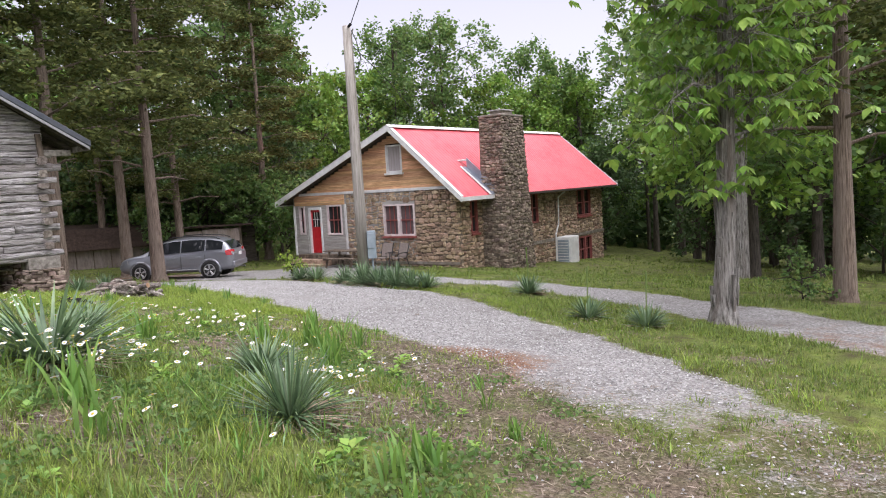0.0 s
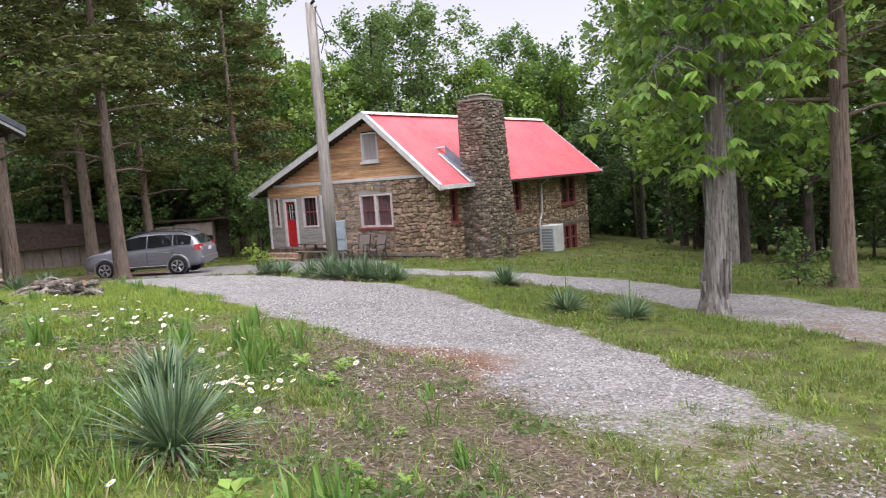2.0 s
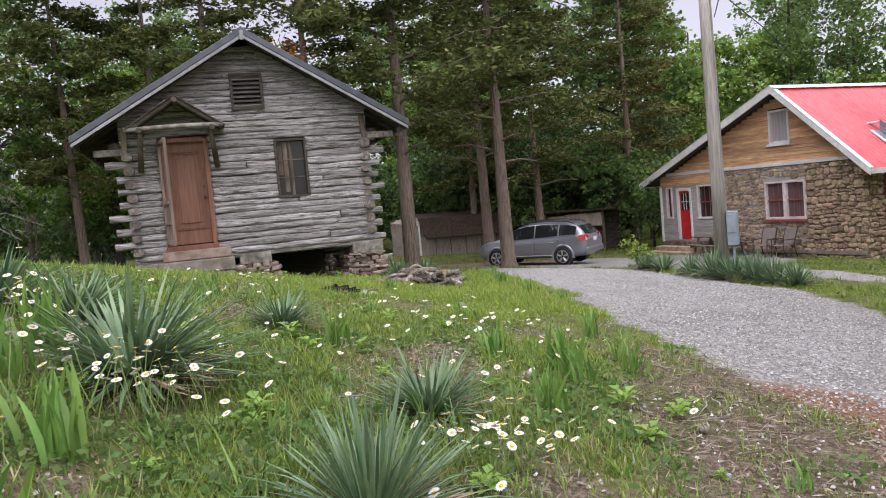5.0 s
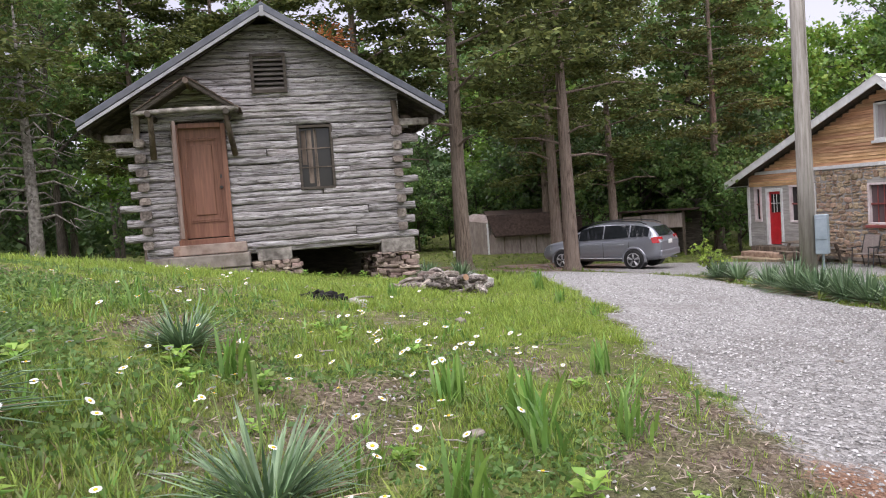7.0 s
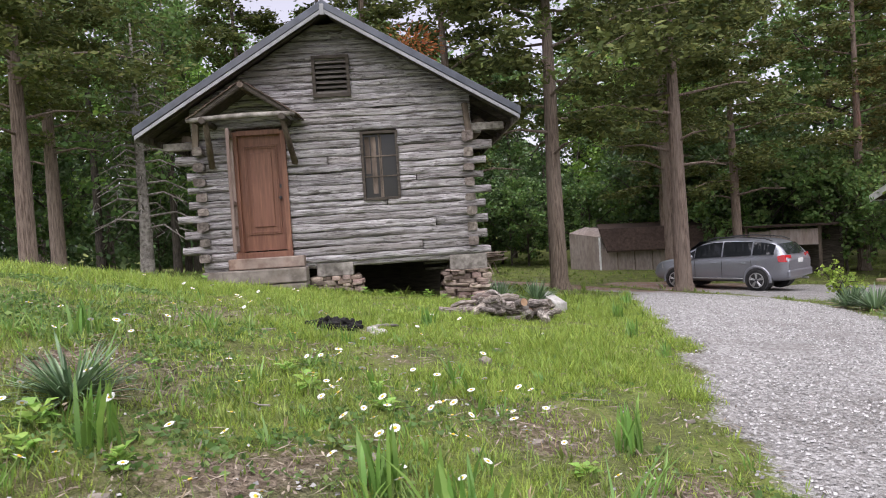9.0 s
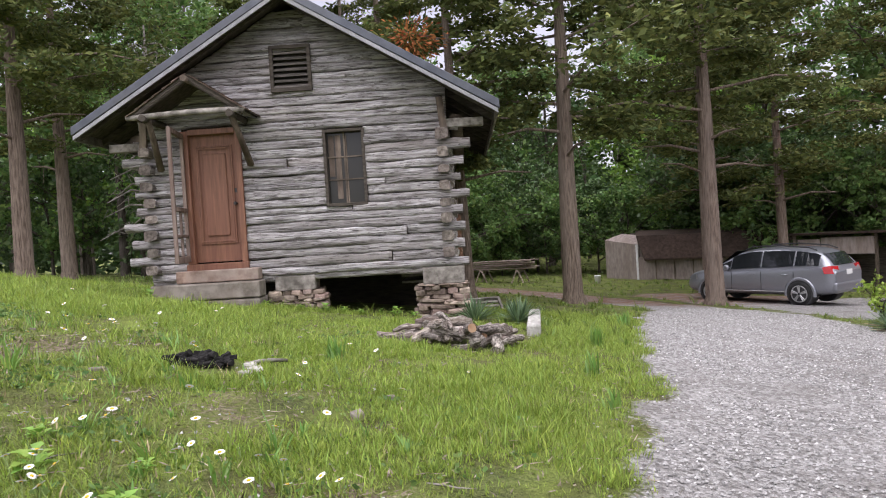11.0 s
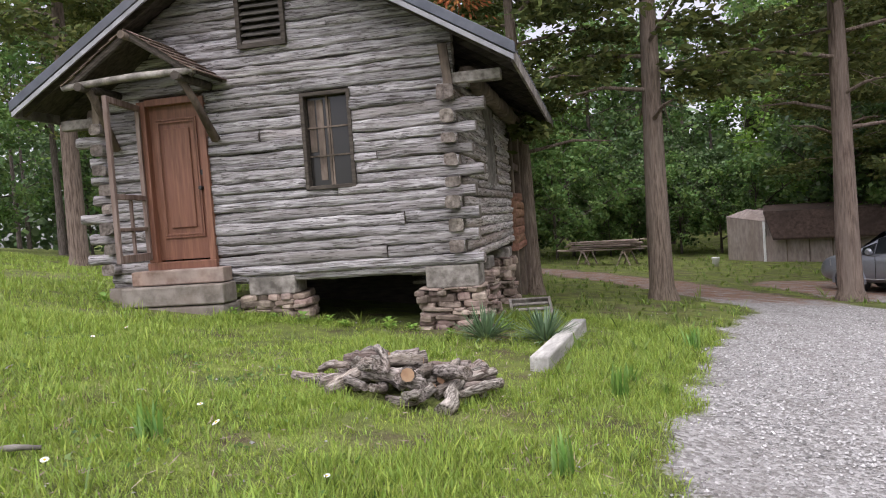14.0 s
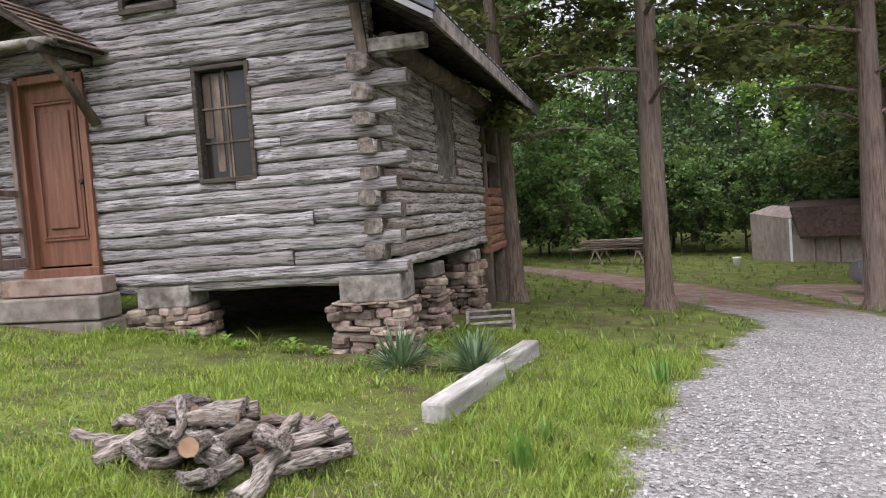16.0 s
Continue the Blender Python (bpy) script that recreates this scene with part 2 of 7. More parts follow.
M_DRYLEAF = mat("dry_brown_leaf", (0.17, 0.125, 0.085), (0.46, 0.37, 0.27), 2, 0.85, 0, vary=0.3, island=True)
M_YUCCA = mat("yucca_leaf", (0.05, 0.1, 0.048), (0.205, 0.295, 0.155), 2, 0.45, 0, vary=0.3, island=True, translucent=0.15)
M_IRIS = mat("iris_leaf", (0.11, 0.22, 0.04), (0.2, 0.34, 0.075), 2, 0.5, 0, vary=0.25, island=True, translucent=0.35)
M_STEM = mat("green_stem", (0.1, 0.16, 0.04), (0.16, 0.22, 0.06), 5, 0.7, 0)
M_PETAL = mat("white_petal", (0.62, 0.62, 0.63), (0.74, 0.74, 0.74), 5, 0.6, 0, translucent=0.2)
M_YOLK = mat("yellow_flower_centre", (0.6, 0.38, 0.02), (0.7, 0.48, 0.04), 40, 0.8, 0.3)
M_PEBBLE = mat("limestone_gravel", (0.17, 0.163, 0.158), (0.4, 0.392, 0.39), 20, 0.9, 0.3, vary=0.5, island=True)
M_BURNT = mat("charred_wood", (0.006, 0.0055, 0.0055), (0.026, 0.024, 0.023), 14, 0.97, 0.6)
M_ASH = mat("pale_ash_stone", (0.26, 0.245, 0.22), (0.52, 0.5, 0.46), 8, 0.9, 0.3)
M_FIREWOOD = mat("split_firewood_bark", (0.05, 0.04, 0.034), (0.42, 0.375, 0.34), 18, 0.95, 1.0, (0.4, 3.0, 3.0), crack=0.85, vary=0.35, coarse=3, coarse_col=(0.16, 0.115, 0.09), depth=0.02)
M_CUTWOOD = mat("cut_log_face", (0.33, 0.2, 0.12), (0.48, 0.32, 0.2), 12, 0.85, 0.2, vary=0.2)
M_SHEDWALL = mat("weathered_pale_panel", (0.22, 0.18, 0.165), (0.35, 0.295, 0.27), 5, 0.85, 0.15, (2, 2, 0.5), vary=0.12, coarse=1, coarse_col=(0.22, 0.17, 0.145))
M_SHEDROOF = mat("brown_shed_roof", (0.028, 0.018, 0.014), (0.07, 0.046, 0.036), 8, 0.85, 0.3, coarse=1)
M_LUMBER = mat("stacked_lumber", (0.17, 0.13, 0.105), (0.4, 0.33, 0.285), 6, 0.85, 0.2, (0.3, 3, 3), vary=0.25)
M_CARPAINT = mat("metallic_blue_grey_paint", (0.25, 0.26, 0.3), (0.3, 0.31, 0.345), 60, 0.3, 0, metal=0.55, coat=0.7)
M_CARTRIM = mat("silver_trim", (0.4, 0.41, 0.42), (0.5, 0.5, 0.52), 8, 0.35, 0, metal=0.7)
M_CARGLASS = glass("tinted_car_glass", (0.015, 0.017, 0.02), 0.03)
M_RIM = mat("alloy_rim", (0.38, 0.38, 0.39), (0.5, 0.5, 0.51), 8, 0.35, 0, metal=0.8)
M_TAIL = mat("red_lamp_lens", (0.4, 0.01, 0.015), (0.5, 0.02, 0.025), 12, 0.2, 0, coat=0.5)
M_PLASTIC = mat("dark_plastic", (0.02, 0.02, 0.022), (0.04, 0.04, 0.042), 10, 0.6, 0)

# ---- the lie of the land ----


def sig(v):
    return 1 / (1 + np.exp(-np.clip(v, -40, 40)))


def land(x, y):
    """Height of the ground: it falls from the walk towards the stone house and rises behind the cabin."""
    x, y = np.asarray(x, float), np.asarray(y, float)
    xc, yc = 40 * np.tanh(x / 40), np.clip(y, 0, 60)
    z = -1.308 - 0.721 * np.tanh((y - 23.545) / 7.546) + 3.936 * sig((-3.775 - x) / 2.382) * sig((6.242 - y) / 4.091) - 0.022 * xc - 0.0023 * np.maximum(0, xc) * yc
    return np.where(z > 0.7, 0.7 + 0.6 * np.tanh((z - 0.7) / 0.6), z)


def gz(x, y):
    return float(land(x, y))


def along(points, x, y):
    """How far inside a way of that middle line and half width (x, y, half) the places lie, in metres."""
    best = np.full(np.shape(x), -99.0)
    for (ax, ay, ah), (bx, by, bh) in zip(points, points[1:]):
        dx, dy = bx - ax, by - ay
        f = np.clip(((x - ax) * dx + (y - ay) * dy) / (dx * dx + dy * dy), 0, 1)
        d = np.hypot(x - ax - f * dx, y - ay - f * dy)
        best = np.maximum(best, ah + f * (bh - ah) - d)
    return best


DRIVE = [(3.6, -12, 1.4), (3.3, 0, 1.0), (2.6, 4.6, 0.85), (1.4, 8.3, 1.1), (-0.33, 11.5, 1.55), (-2.05, 14.65, 1.84), (-3.65, 17.35, 2.3), (-5.4, 20.6, 2.6), (-7.6, 22.8, 1.9), (-11.5, 24.0, 1.2),
         (-16, 26.2, 1.15), (-22, 27.6, 1.1), (-34, 28, 1.1)]
YARD = [(-3.6, 24.6, 2.2), (-5.5, 28.5, 4.2), (-10, 28.6, 2.6), (-13, 29.2, 1.5)]
YARD_B = [(-5.5, 28.5, 4.2), (-4.5, 31.0, 2.4)]
LOOP = [(-4.0, 25.0, 1.5), (-1.6, 20.6, 1.1), (-0.1, 18.5, 0.85), (1.7, 17.6, 0.8), (3.2, 15.3, 0.85), (4.9, 12.1, 0.95), (5.7, 10.2, 1.0), (6.4, 7.6, 1.0), (7.0, 2, 1.1), (7.2, -12, 1.2)]
STRIP = [(-12.0, 25.9, 0.35), (-9.6, 25.1, 0.4), (-6.4, 23.6, 0.25), (-4.0, 21.6, 0.75), (-2.0, 18.8, 1.0), (-0.6, 16.4, 0.7)]


def cover(x, y):
    """Gravel and bare-earth shares of the ground, 0 to 1."""
    road = np.maximum(np.maximum(along(DRIVE, x, y), along(LOOP, x, y)), np.maximum(along(YARD, x, y), along(YARD_B, x, y)))
    road = np.minimum(road, -along(STRIP, x, y))
    ragged = 0.11 * np.sin(2.3 * x + 1.7 * np.sin(1.9 * y)) * np.sin(2.9 * y + 1.1 * np.sin(1.3 * x)) + 0.09 * np.sin(7 * x + 2 * np.sin(3 * y)) * np.sin(6.1 * y + x)
    gravel = np.clip((road + ragged) / 0.42 + 0.5, 0, 1)
    gravel = gravel * np.where(y < 8.5, np.clip(0.34 + (y - 5.6) * 0.25, 0.34, 1), 1)
    verge = np.clip(1 - np.abs(along(DRIVE, x, y) + 0.5) / 0.95, 0, 1) * np.clip((11.5 - y) / 4, 0.15, 1) * np.clip((1.9 - x) / 0.8, 0.25, 1)
    verge = verge * np.clip(0.75 + 0.75 * np.sin(x * 3.1 + 1.7 * np.sin(y * 1.3)) * np.sin(y * 2.3 + np.sin(x * 2.1)), 0.1, 1.2)
    soil = np.exp(-((x - 0.25) ** 2 / 0.5 + (y - 8.15) ** 2 / 0.55)) * 0.95 + np.exp(-((x - 3.6) ** 2 + (y - 8.5) ** 2) / 0.12) + 0.7 * np.exp(-((x - 0.55) ** 2 / 0.9 + (y - 5.4) ** 2 / 6.0))
    soil = soil + 0.8 * np.exp(-((x - 2.7) ** 2 / 0.8 + (y - 4.6) ** 2 / 1.6))
    soil = soil + 0.75 * np.clip((-7.5 - x) / 4, 0, 1) * np.clip((y - 20.5) / 3, 0, 1) * (gravel > 0.05)
    bank = 0.95 * np.clip((11.8 - y) / 4, 0, 1) * np.clip((0.5 - x) / 1.0, 0, 1) * np.clip((x + 8) / 2, 0, 1) * np.clip(0.22 + 0.55 * np.sin(1.7 * x + 2.6 * y + 1.3 * np.sin(1.1 * x - 0.7 * y)) + 0.5 * np.sin(2.9 * x - 1.3 * y + 2.1 * np.sin(0.9 * y + 0.4 * x)) + 0.3 * np.sin(5.3 * x + 4.1 * y), 0, 1)
    return gravel, np.clip(verge + soil + bank, 0, 1)


def red_soil(x, y):
    """Share of rusty clay showing through: two scrapes by the drive, and the dirt way past the cedars."""
    s = 1.35 * np.exp(-((x - 0.25) ** 2 / 0.42 + (y - 8.15) ** 2 / 0.4)) + np.exp(-((x - 3.6) ** 2 + (y - 8.5) ** 2) / 0.1) + 0.45 * np.exp(-((x - 2.6) ** 2 + (y - 5.6) ** 2) / 1.2) + 0.42 * np.exp(-((x - 0.7) ** 2 / 0.5 + (y - 6.4) ** 2 / 4.0))
    s = s + 0.5 * np.clip(along(LOOP, x, y) + 0.9, 0, 1) * np.clip((13.5 - y) / 4, 0, 1)
    return np.clip(s + 0.66 * np.clip((-7.5 - x) / 3, 0, 1) * np.clip((y - 20.5) / 3, 0, 1), 0, 1)


def steps(edges):
    out = []
    for a, b, h in edges:
        out += list(np.arange(a, b - h / 2, h))
    return np.array(out + [edges[-1][1]])


gx = steps([(-400, -100, 50), (-100, -40, 6), (-40, -16, 0.8), (-16, 9, 0.16), (9, 40, 0.8), (40, 100, 6), (100, 400, 50)])
gy = steps([(-300, -60, 40), (-60, -6, 3), (-6, 30, 0.16), (30, 60, 0.8), (60, 100, 5), (100, 500, 50)])
GX, GY = np.meshgrid(gx, gy, indexing="ij")
GZ = land(GX, GY)
g_gravel, g_bare = cover(GX, GY)
rough_noise = np.array([noise.fractal(Vector((a * 0.9, b * 0.9, 0)), 0.9, 2.0, 4) for a, b in zip(GX.ravel(), GY.ravel())]).reshape(GX.shape)
near = (np.abs(GX) < 40) & (GY > -20) & (GY < 60)
GZ = GZ + np.where(near, rough_noise * (0.035 - 0.02 * g_gravel), 0)
nx, ny = GX.shape
idx = np.arange(nx * ny).reshape(nx, ny)
faces = np.stack([idx[:-1, :-1], idx[1:, :-1], idx[1:, 1:], idx[:-1, 1:]], -1).reshape(-1, 4)
me = bpy.data.meshes.new("ground")
me.from_pydata(np.stack([GX, GY, GZ], -1).reshape(-1, 3).tolist(), [], faces.tolist())
at = me.attributes.new("cover", "FLOAT_COLOR", "POINT")
at.data.foreach_set("color", np.stack([g_gravel, g_bare, red_soil(GX, GY), g_gravel * 0 + 1], -1).astype(np.float32).ravel())
me.polygons.foreach_set("use_smooth", np.ones(len(me.polygons), bool))
ground = new("ground", me)
tagged(ground, "uneven grassy ground with a pale gravel drive and bare earth patches", "ground", kind="structure")

gm = bpy.data.materials.new("earth_gravel_and_turf")
gm.use_nodes = True
n_, l_ = gm.node_tree.nodes, gm.node_tree.links
bs = n_["Principled BSDF"]
bs.inputs["Roughness"].default_value = 0.95
bs.inputs["Specular IOR Level"].default_value = 0.15
tc = n_.new("ShaderNodeTexCoord")


def g_noise(scale, detail=5.0, kind="ShaderNodeTexNoise"):
    q = n_.new(kind)
    q.inputs["Scale"].default_value = scale
    if kind == "ShaderNodeTexNoise":
        q.inputs["Detail"].default_value = detail
        q.inputs["Roughness"].default_value = 0.6
    l_.new(tc.outputs["Object"], q.inputs["Vector"])
    return q


def g_ramp(src, stops):
    q = n_.new("ShaderNodeValToRGB")
    q.color_ramp.elements[0].position, q.color_ramp.elements[0].color = stops[0][0], (*stops[0][1], 1)
    q.color_ramp.elements[1].position, q.color_ramp.elements[1].color = stops[-1][0], (*stops[-1][1], 1)
    for p, c in stops[1:-1]:
        q.color_ramp.elements.new(p).color = (*c, 1)
    l_.new(src, q.inputs[0])
    return q.outputs[0]


def g_mix(fac, a, b):
    q = n_.new("ShaderNodeMix")
    q.data_type = "RGBA"
    l_.new(fac, q.inputs["Factor"])
    l_.new(a, q.inputs["A"])
    l_.new(b, q.inputs["B"])
    return q.outputs["Result"]


def g_math(op, a, b, clamp=False):
    q = n_.new("ShaderNodeMath")
    q.operation, q.use_clamp = op, clamp
    for i, v in enumerate((a, b)):
        if isinstance(v, (int, float)):
            q.inputs[i].default_value = v
        else:
            l_.new(v, q.inputs[i])
    return q.outputs[0]


att = n_.new("ShaderNodeAttribute")
att.attribute_name = "cover"
sep = n_.new("ShaderNodeSeparateColor")
l_.new(att.outputs["Color"], sep.inputs[0])
n_big, n_mid, n_fine = g_noise(0.55), g_noise(2.6), g_noise(30, 6)
stone = g_noise(34, kind="ShaderNodeTexVoronoi")
stone2 = g_noise(75, kind="ShaderNodeTexVoronoi")
turf = g_ramp(n_mid.outputs["Fac"], [(0.32, (0.08, 0.066, 0.036)), (0.46, (0.12, 0.138, 0.038)), (0.66, (0.18, 0.23, 0.05))])
earth = g_ramp(n_fine.outputs["Fac"], [(0.36, (0.065, 0.047, 0.033)), (0.52, (0.15, 0.115, 0.082)), (0.68, (0.27, 0.215, 0.165))])
litter = g_ramp(stone.outputs["Color"], [(0.15, (0.05, 0.037, 0.027)), (0.6, (0.15, 0.118, 0.088)), (0.9, (0.34, 0.29, 0.235))])
earth = g_mix(g_math("MULTIPLY", n_mid.outputs["Fac"], 0.7), earth, litter)
pale = g_ramp(stone.outputs["Color"], [(0.1, (0.12, 0.115, 0.11)), (0.45, (0.27, 0.262, 0.258)), (0.9, (0.5, 0.492, 0.488))])
dust = g_ramp(n_fine.outputs["Fac"], [(0.3, (0.2, 0.182, 0.17)), (0.7, (0.32, 0.305, 0.295))])
pale = g_mix(g_math("MULTIPLY", n_mid.outputs["Fac"], 0.7), pale, dust)
worn = g_ramp(stone2.outputs["Color"], [(0.1, (0.09, 0.08, 0.072)), (0.6, (0.19, 0.175, 0.165)), (0.95, (0.36, 0.35, 0.34))])
pale = g_mix(g_math("MULTIPLY", g_math("SUBTRACT", g_noise(1.1, 7).outputs["Fac"], 0.5), 3.5, True), pale, worn)
edge = g_math("MULTIPLY", g_math("SUBTRACT", n_mid.outputs["Fac"], 0.5), 1.1)
edge2 = g_math("MULTIPLY", g_math("SUBTRACT", n_fine.outputs["Fac"], 0.5), 1.0)
f_gravel = g_math("MULTIPLY", g_math("SUBTRACT", g_math("ADD", g_math("ADD", sep.outputs[0], edge), edge2), 0.32), 3.5, True)
f_bare = g_math("MULTIPLY", g_math("SUBTRACT", g_math("ADD", g_math("ADD", sep.outputs[1], edge), edge2), 0.35), 3.0, True)
col = g_mix(f_bare, g_mix(g_math("MULTIPLY", g_math("SUBTRACT", n_big.outputs["Fac"], 0.52), 3.0, True), turf, earth), earth)
rusty = g_ramp(n_fine.outputs["Fac"], [(0.36, (0.1, 0.05, 0.03)), (0.64, (0.3, 0.185, 0.13))])
f_red = g_math("MULTIPLY", g_math("SUBTRACT", g_math("ADD", g_math("ADD", sep.outputs[2], edge), edge2), 0.38), 2.6, True)
moss = g_ramp(n_fine.outputs["Fac"], [(0.35, (0.05, 0.06, 0.025)), (0.65, (0.13, 0.15, 0.05))])
col = g_mix(g_math("MULTIPLY", g_math("SUBTRACT", g_noise(1.7).outputs["Fac"], 0.46), 4.0, True), col, moss)
col = g_mix(f_gravel, col, g_mix(f_red, pale, rusty))
l_.new(col, bs.inputs["Base Color"])
bu_ = n_.new("ShaderNodeBump")
bu_.inputs["Strength"].default_value, bu_.inputs["Distance"].default_value = 1.0, 0.03
hgt = g_math("ADD", g_math("MULTIPLY", stone.outputs["Distance"], -0.8), g_math("ADD", n_fine.outputs["Fac"], g_math("MULTIPLY", stone2.outputs["Distance"], -0.4)))
l_.new(hgt, bu_.inputs["Height"])
l_.new(bu_.outputs[0], bs.inputs["Normal"])
me.materials.append(gm)

# ---- building blocks ----


class Mesh:
    """Corners and faces that grow into one mesh."""

    def __init__(self):
        self.v, self.f = [], []

    def add(self, verts, faces):
        k = len(self.v)
        self.v += [tuple(p) for p in verts]
        self.f += [tuple(i + k for i in f) for f in faces]
        return self

    def box(self, x0, x1, y0, y1, z0, z1, m=None):
        vs = [Vector(p) for p in ((x0, y0, z0), (x1, y0, z0), (x1, y1, z0), (x0, y1, z0), (x0, y0, z1), (x1, y0, z1), (x1, y1, z1), (x0, y1, z1))]
        if m:
            vs = [m @ p for p in vs]
        return self.add(vs, [(3, 2, 1, 0), (4, 5, 6, 7), (0, 1, 5, 4), (1, 2, 6, 5), (2, 3, 7, 6), (3, 0, 4, 7)])

    def prism(self, outline, y0, y1):
        """An outline in x and z, drawn from y0 to y1."""
        k = len(outline)
        vs = [(x, y0, z) for x, z in outline] + [(x, y1, z) for x, z in outline]
        return self.add(vs, [tuple(range(k)), tuple(reversed(range(k, 2 * k)))] + [(i, i + k, (i + 1) % k + k, (i + 1) % k) for i in range(k)])

    def tube(self, points, radii, seg=10, cap=True, wob=0.0, flat=1.0, seed=0):
        pts = [Vector(p) for p in points]
        rg = random.Random(seed)
        rows = []
        side = None
        for i, p in enumerate(pts):
            d = (pts[min(i + 1, len(pts) - 1)] - pts[max(i - 1, 0)]).normalized()
            if side is None:
                side = d.orthogonal().normalized()
                if abs(d.z) < 0.9:
                    side = d.cross(Vector((0, 0, 1))).normalized()
            side = (side - d * side.dot(d)).normalized()
            up = d.cross(side)
            ring = []
            for j in range(seg):
                a = 2 * math.pi * j / seg
                r = radii[i] * (1 + wob * (rg.random() * 2 - 1))
                ring.append(p + side * (math.cos(a) * r) + up * (math.sin(a) * r * flat))
            rows.append(ring)
        fs = [(i * seg + j, i * seg + (j + 1) % seg, (i + 1) * seg + (j + 1) % seg, (i + 1) * seg + j) for i in range(len(pts) - 1) for j in range(seg)]
        if cap:
            fs += [tuple(reversed(range(seg))), tuple(range((len(pts) - 1) * seg, len(pts) * seg))]
        return self.add([q for r in rows for q in r], fs)

    def data(self, name, material, smooth=False):
        me_ = bpy.data.meshes.new(name)
        me_.from_pydata(self.v, [], self.f)
        me_.materials.append(material)
        if smooth:
            me_.polygons.foreach_set("use_smooth", np.array([len(f) < 8 for f in self.f], bool))
        return me_


def thing(name, label, category, m, group="", kind=""):
    """An Empty at a thing's base that parents its parts."""
    ob = new(name)
    ob.empty_display_size = 0.2
    ob.matrix_basis = m
    return tagged(ob, label, category, group, kind)


def part(name, mesh, material, parent, label="", smooth=False, bevel=0.0, kind=""):
    data = mesh.data(name, material, smooth) if isinstance(mesh, Mesh) else mesh
    ob = new(name, data)
    ob.parent = parent
    if bevel:
        bv = ob.modifiers.new("bevel", "BEVEL")
        bv.width, bv.segments, bv.limit_method = bevel, 2, "ANGLE"
    return tagged(ob, label, kind=kind)


def single(name, mesh, material, label, category, m=None, group="", kind="", smooth=False, bevel=0.0):
    """A thing of one mesh."""
    ob = new(name, mesh.data(name, material, smooth) if isinstance(mesh, Mesh) else mesh)
    if m is not None:
        ob.matrix_basis = m
    if bevel:
        bv = ob.modifiers.new("bevel", "BEVEL")
        bv.width, bv.segments, bv.limit_method = bevel, 2, "ANGLE"
    return tagged(ob, label, category, group, kind)


def quads(verts, faces, name, material):
    """A mesh from number arrays, for leaves and grass."""
    me_ = bpy.data.meshes.new(name)
    nv, nf, k = len(verts), len(faces), faces.shape[1]
    me_.vertices.add(nv)
    me_.vertices.foreach_set("co", np.asarray(verts, np.float32).ravel())
    me_.loops.add(nf * k)
    me_.loops.foreach_set("vertex_index", np.asarray(faces, np.int32).ravel())
    me_.polygons.add(nf)
    me_.polygons.foreach_set("loop_start", np.arange(0, nf * k, k, dtype=np.int32))
    me_.update(calc_edges=True)
    me_.materials.append(material)
    return me_

# ---- the log cabin ----
CAB = pose(-9.09, 13.82, 0, 0, 0, 48)
S0, S1, Y1 = -2.68, 1.75, 4.85  # left and right corners, back of the main room
RIDGE_S, RIDGE_Z, EAVE_Z, EAVE_L, EAVE_R = -0.47, 4.60, 2.80, -3.46, 2.50


def log_mesh(length, rz, ry, seed, axis=0, seg=10, taper=0.0, rake=(0, 0)):
    """A log along x (axis 0) or y (axis 1): uneven, slightly flattened, with checked ends. It starts at 0 and is centred in height."""
    rg = random.Random(seed)
    n_along = max(5, int(length / 0.06))
    ms = Mesh()
    rows = []
    ph = rg.random() * 50
    for i in range(n_along + 1):
        x = length * i / n_along
        w = 1 + 0.22 * noise.noise(Vector((x * 1.6 + ph, ph, 0))) + 0.2 * noise.noise(Vector((x * 5.5 + ph, ph, 4))) - taper * i / n_along
        dz = 0.02 * noise.noise(Vector((x * 1.1, ph, 7))) + 0.006 * noise.noise(Vector((x * 6, ph, 2)))
        for j in range(seg):
            a = 2 * math.pi * j / seg + 0.2
            bumpy = 1 + 0.1 * noise.noise(Vector((x * 11.0 + ph, math.cos(a) * 3.1, math.sin(a) * 3.1))) + 0.2 * noise.noise(Vector((x * 3.0 + ph, math.cos(a) * 2.2, math.sin(a) * 2.2 + ph)))
            c, s = math.cos(a), math.sin(a)
            e = 0.5
            yy, zz = math.copysign(abs(c) ** e, c) * ry * w * bumpy, math.copysign(abs(s) ** e, s) * rz * (1 + (w - 1) * 0.5) * bumpy + dz
            xs = x + zz * (rake[0] * (1, 0.5, 0)[min(i, 2)] + rake[1] * (1, 0.5, 0)[min(n_along - i, 2)])
            rows.append((xs, yy, zz) if axis == 0 else (yy, xs, zz))
    fs = [(i * seg + j, i * seg + (j + 1) % seg, (i + 1) * seg + (j + 1) % seg, (i + 1) * seg + j) for i in range(n_along) for j in range(seg)]
    if axis == 1:
        fs = [tuple(reversed(f)) for f in fs]
    ends = [tuple(range(seg)), tuple(reversed(range(n_along * seg, (n_along + 1) * seg)))]
    if axis == 0:
        ends = [tuple(reversed(e_)) for e_ in ends]
    return ms.add(rows, fs + ends)


def cut(a, b, holes):
    """What is left of the stretch a to b when the holes are taken out."""
    out = [(a, b)]
    for h0, h1 in holes:
        nxt = []
        for p, q in out:
            if h1 <= p or h0 >= q:
                nxt.append((p, q))
            else:
                nxt += [(p, h0)] * (h0 - p > 0.05) + [(h1, q)] * (q - h1 > 0.05)
        out = nxt
    return out


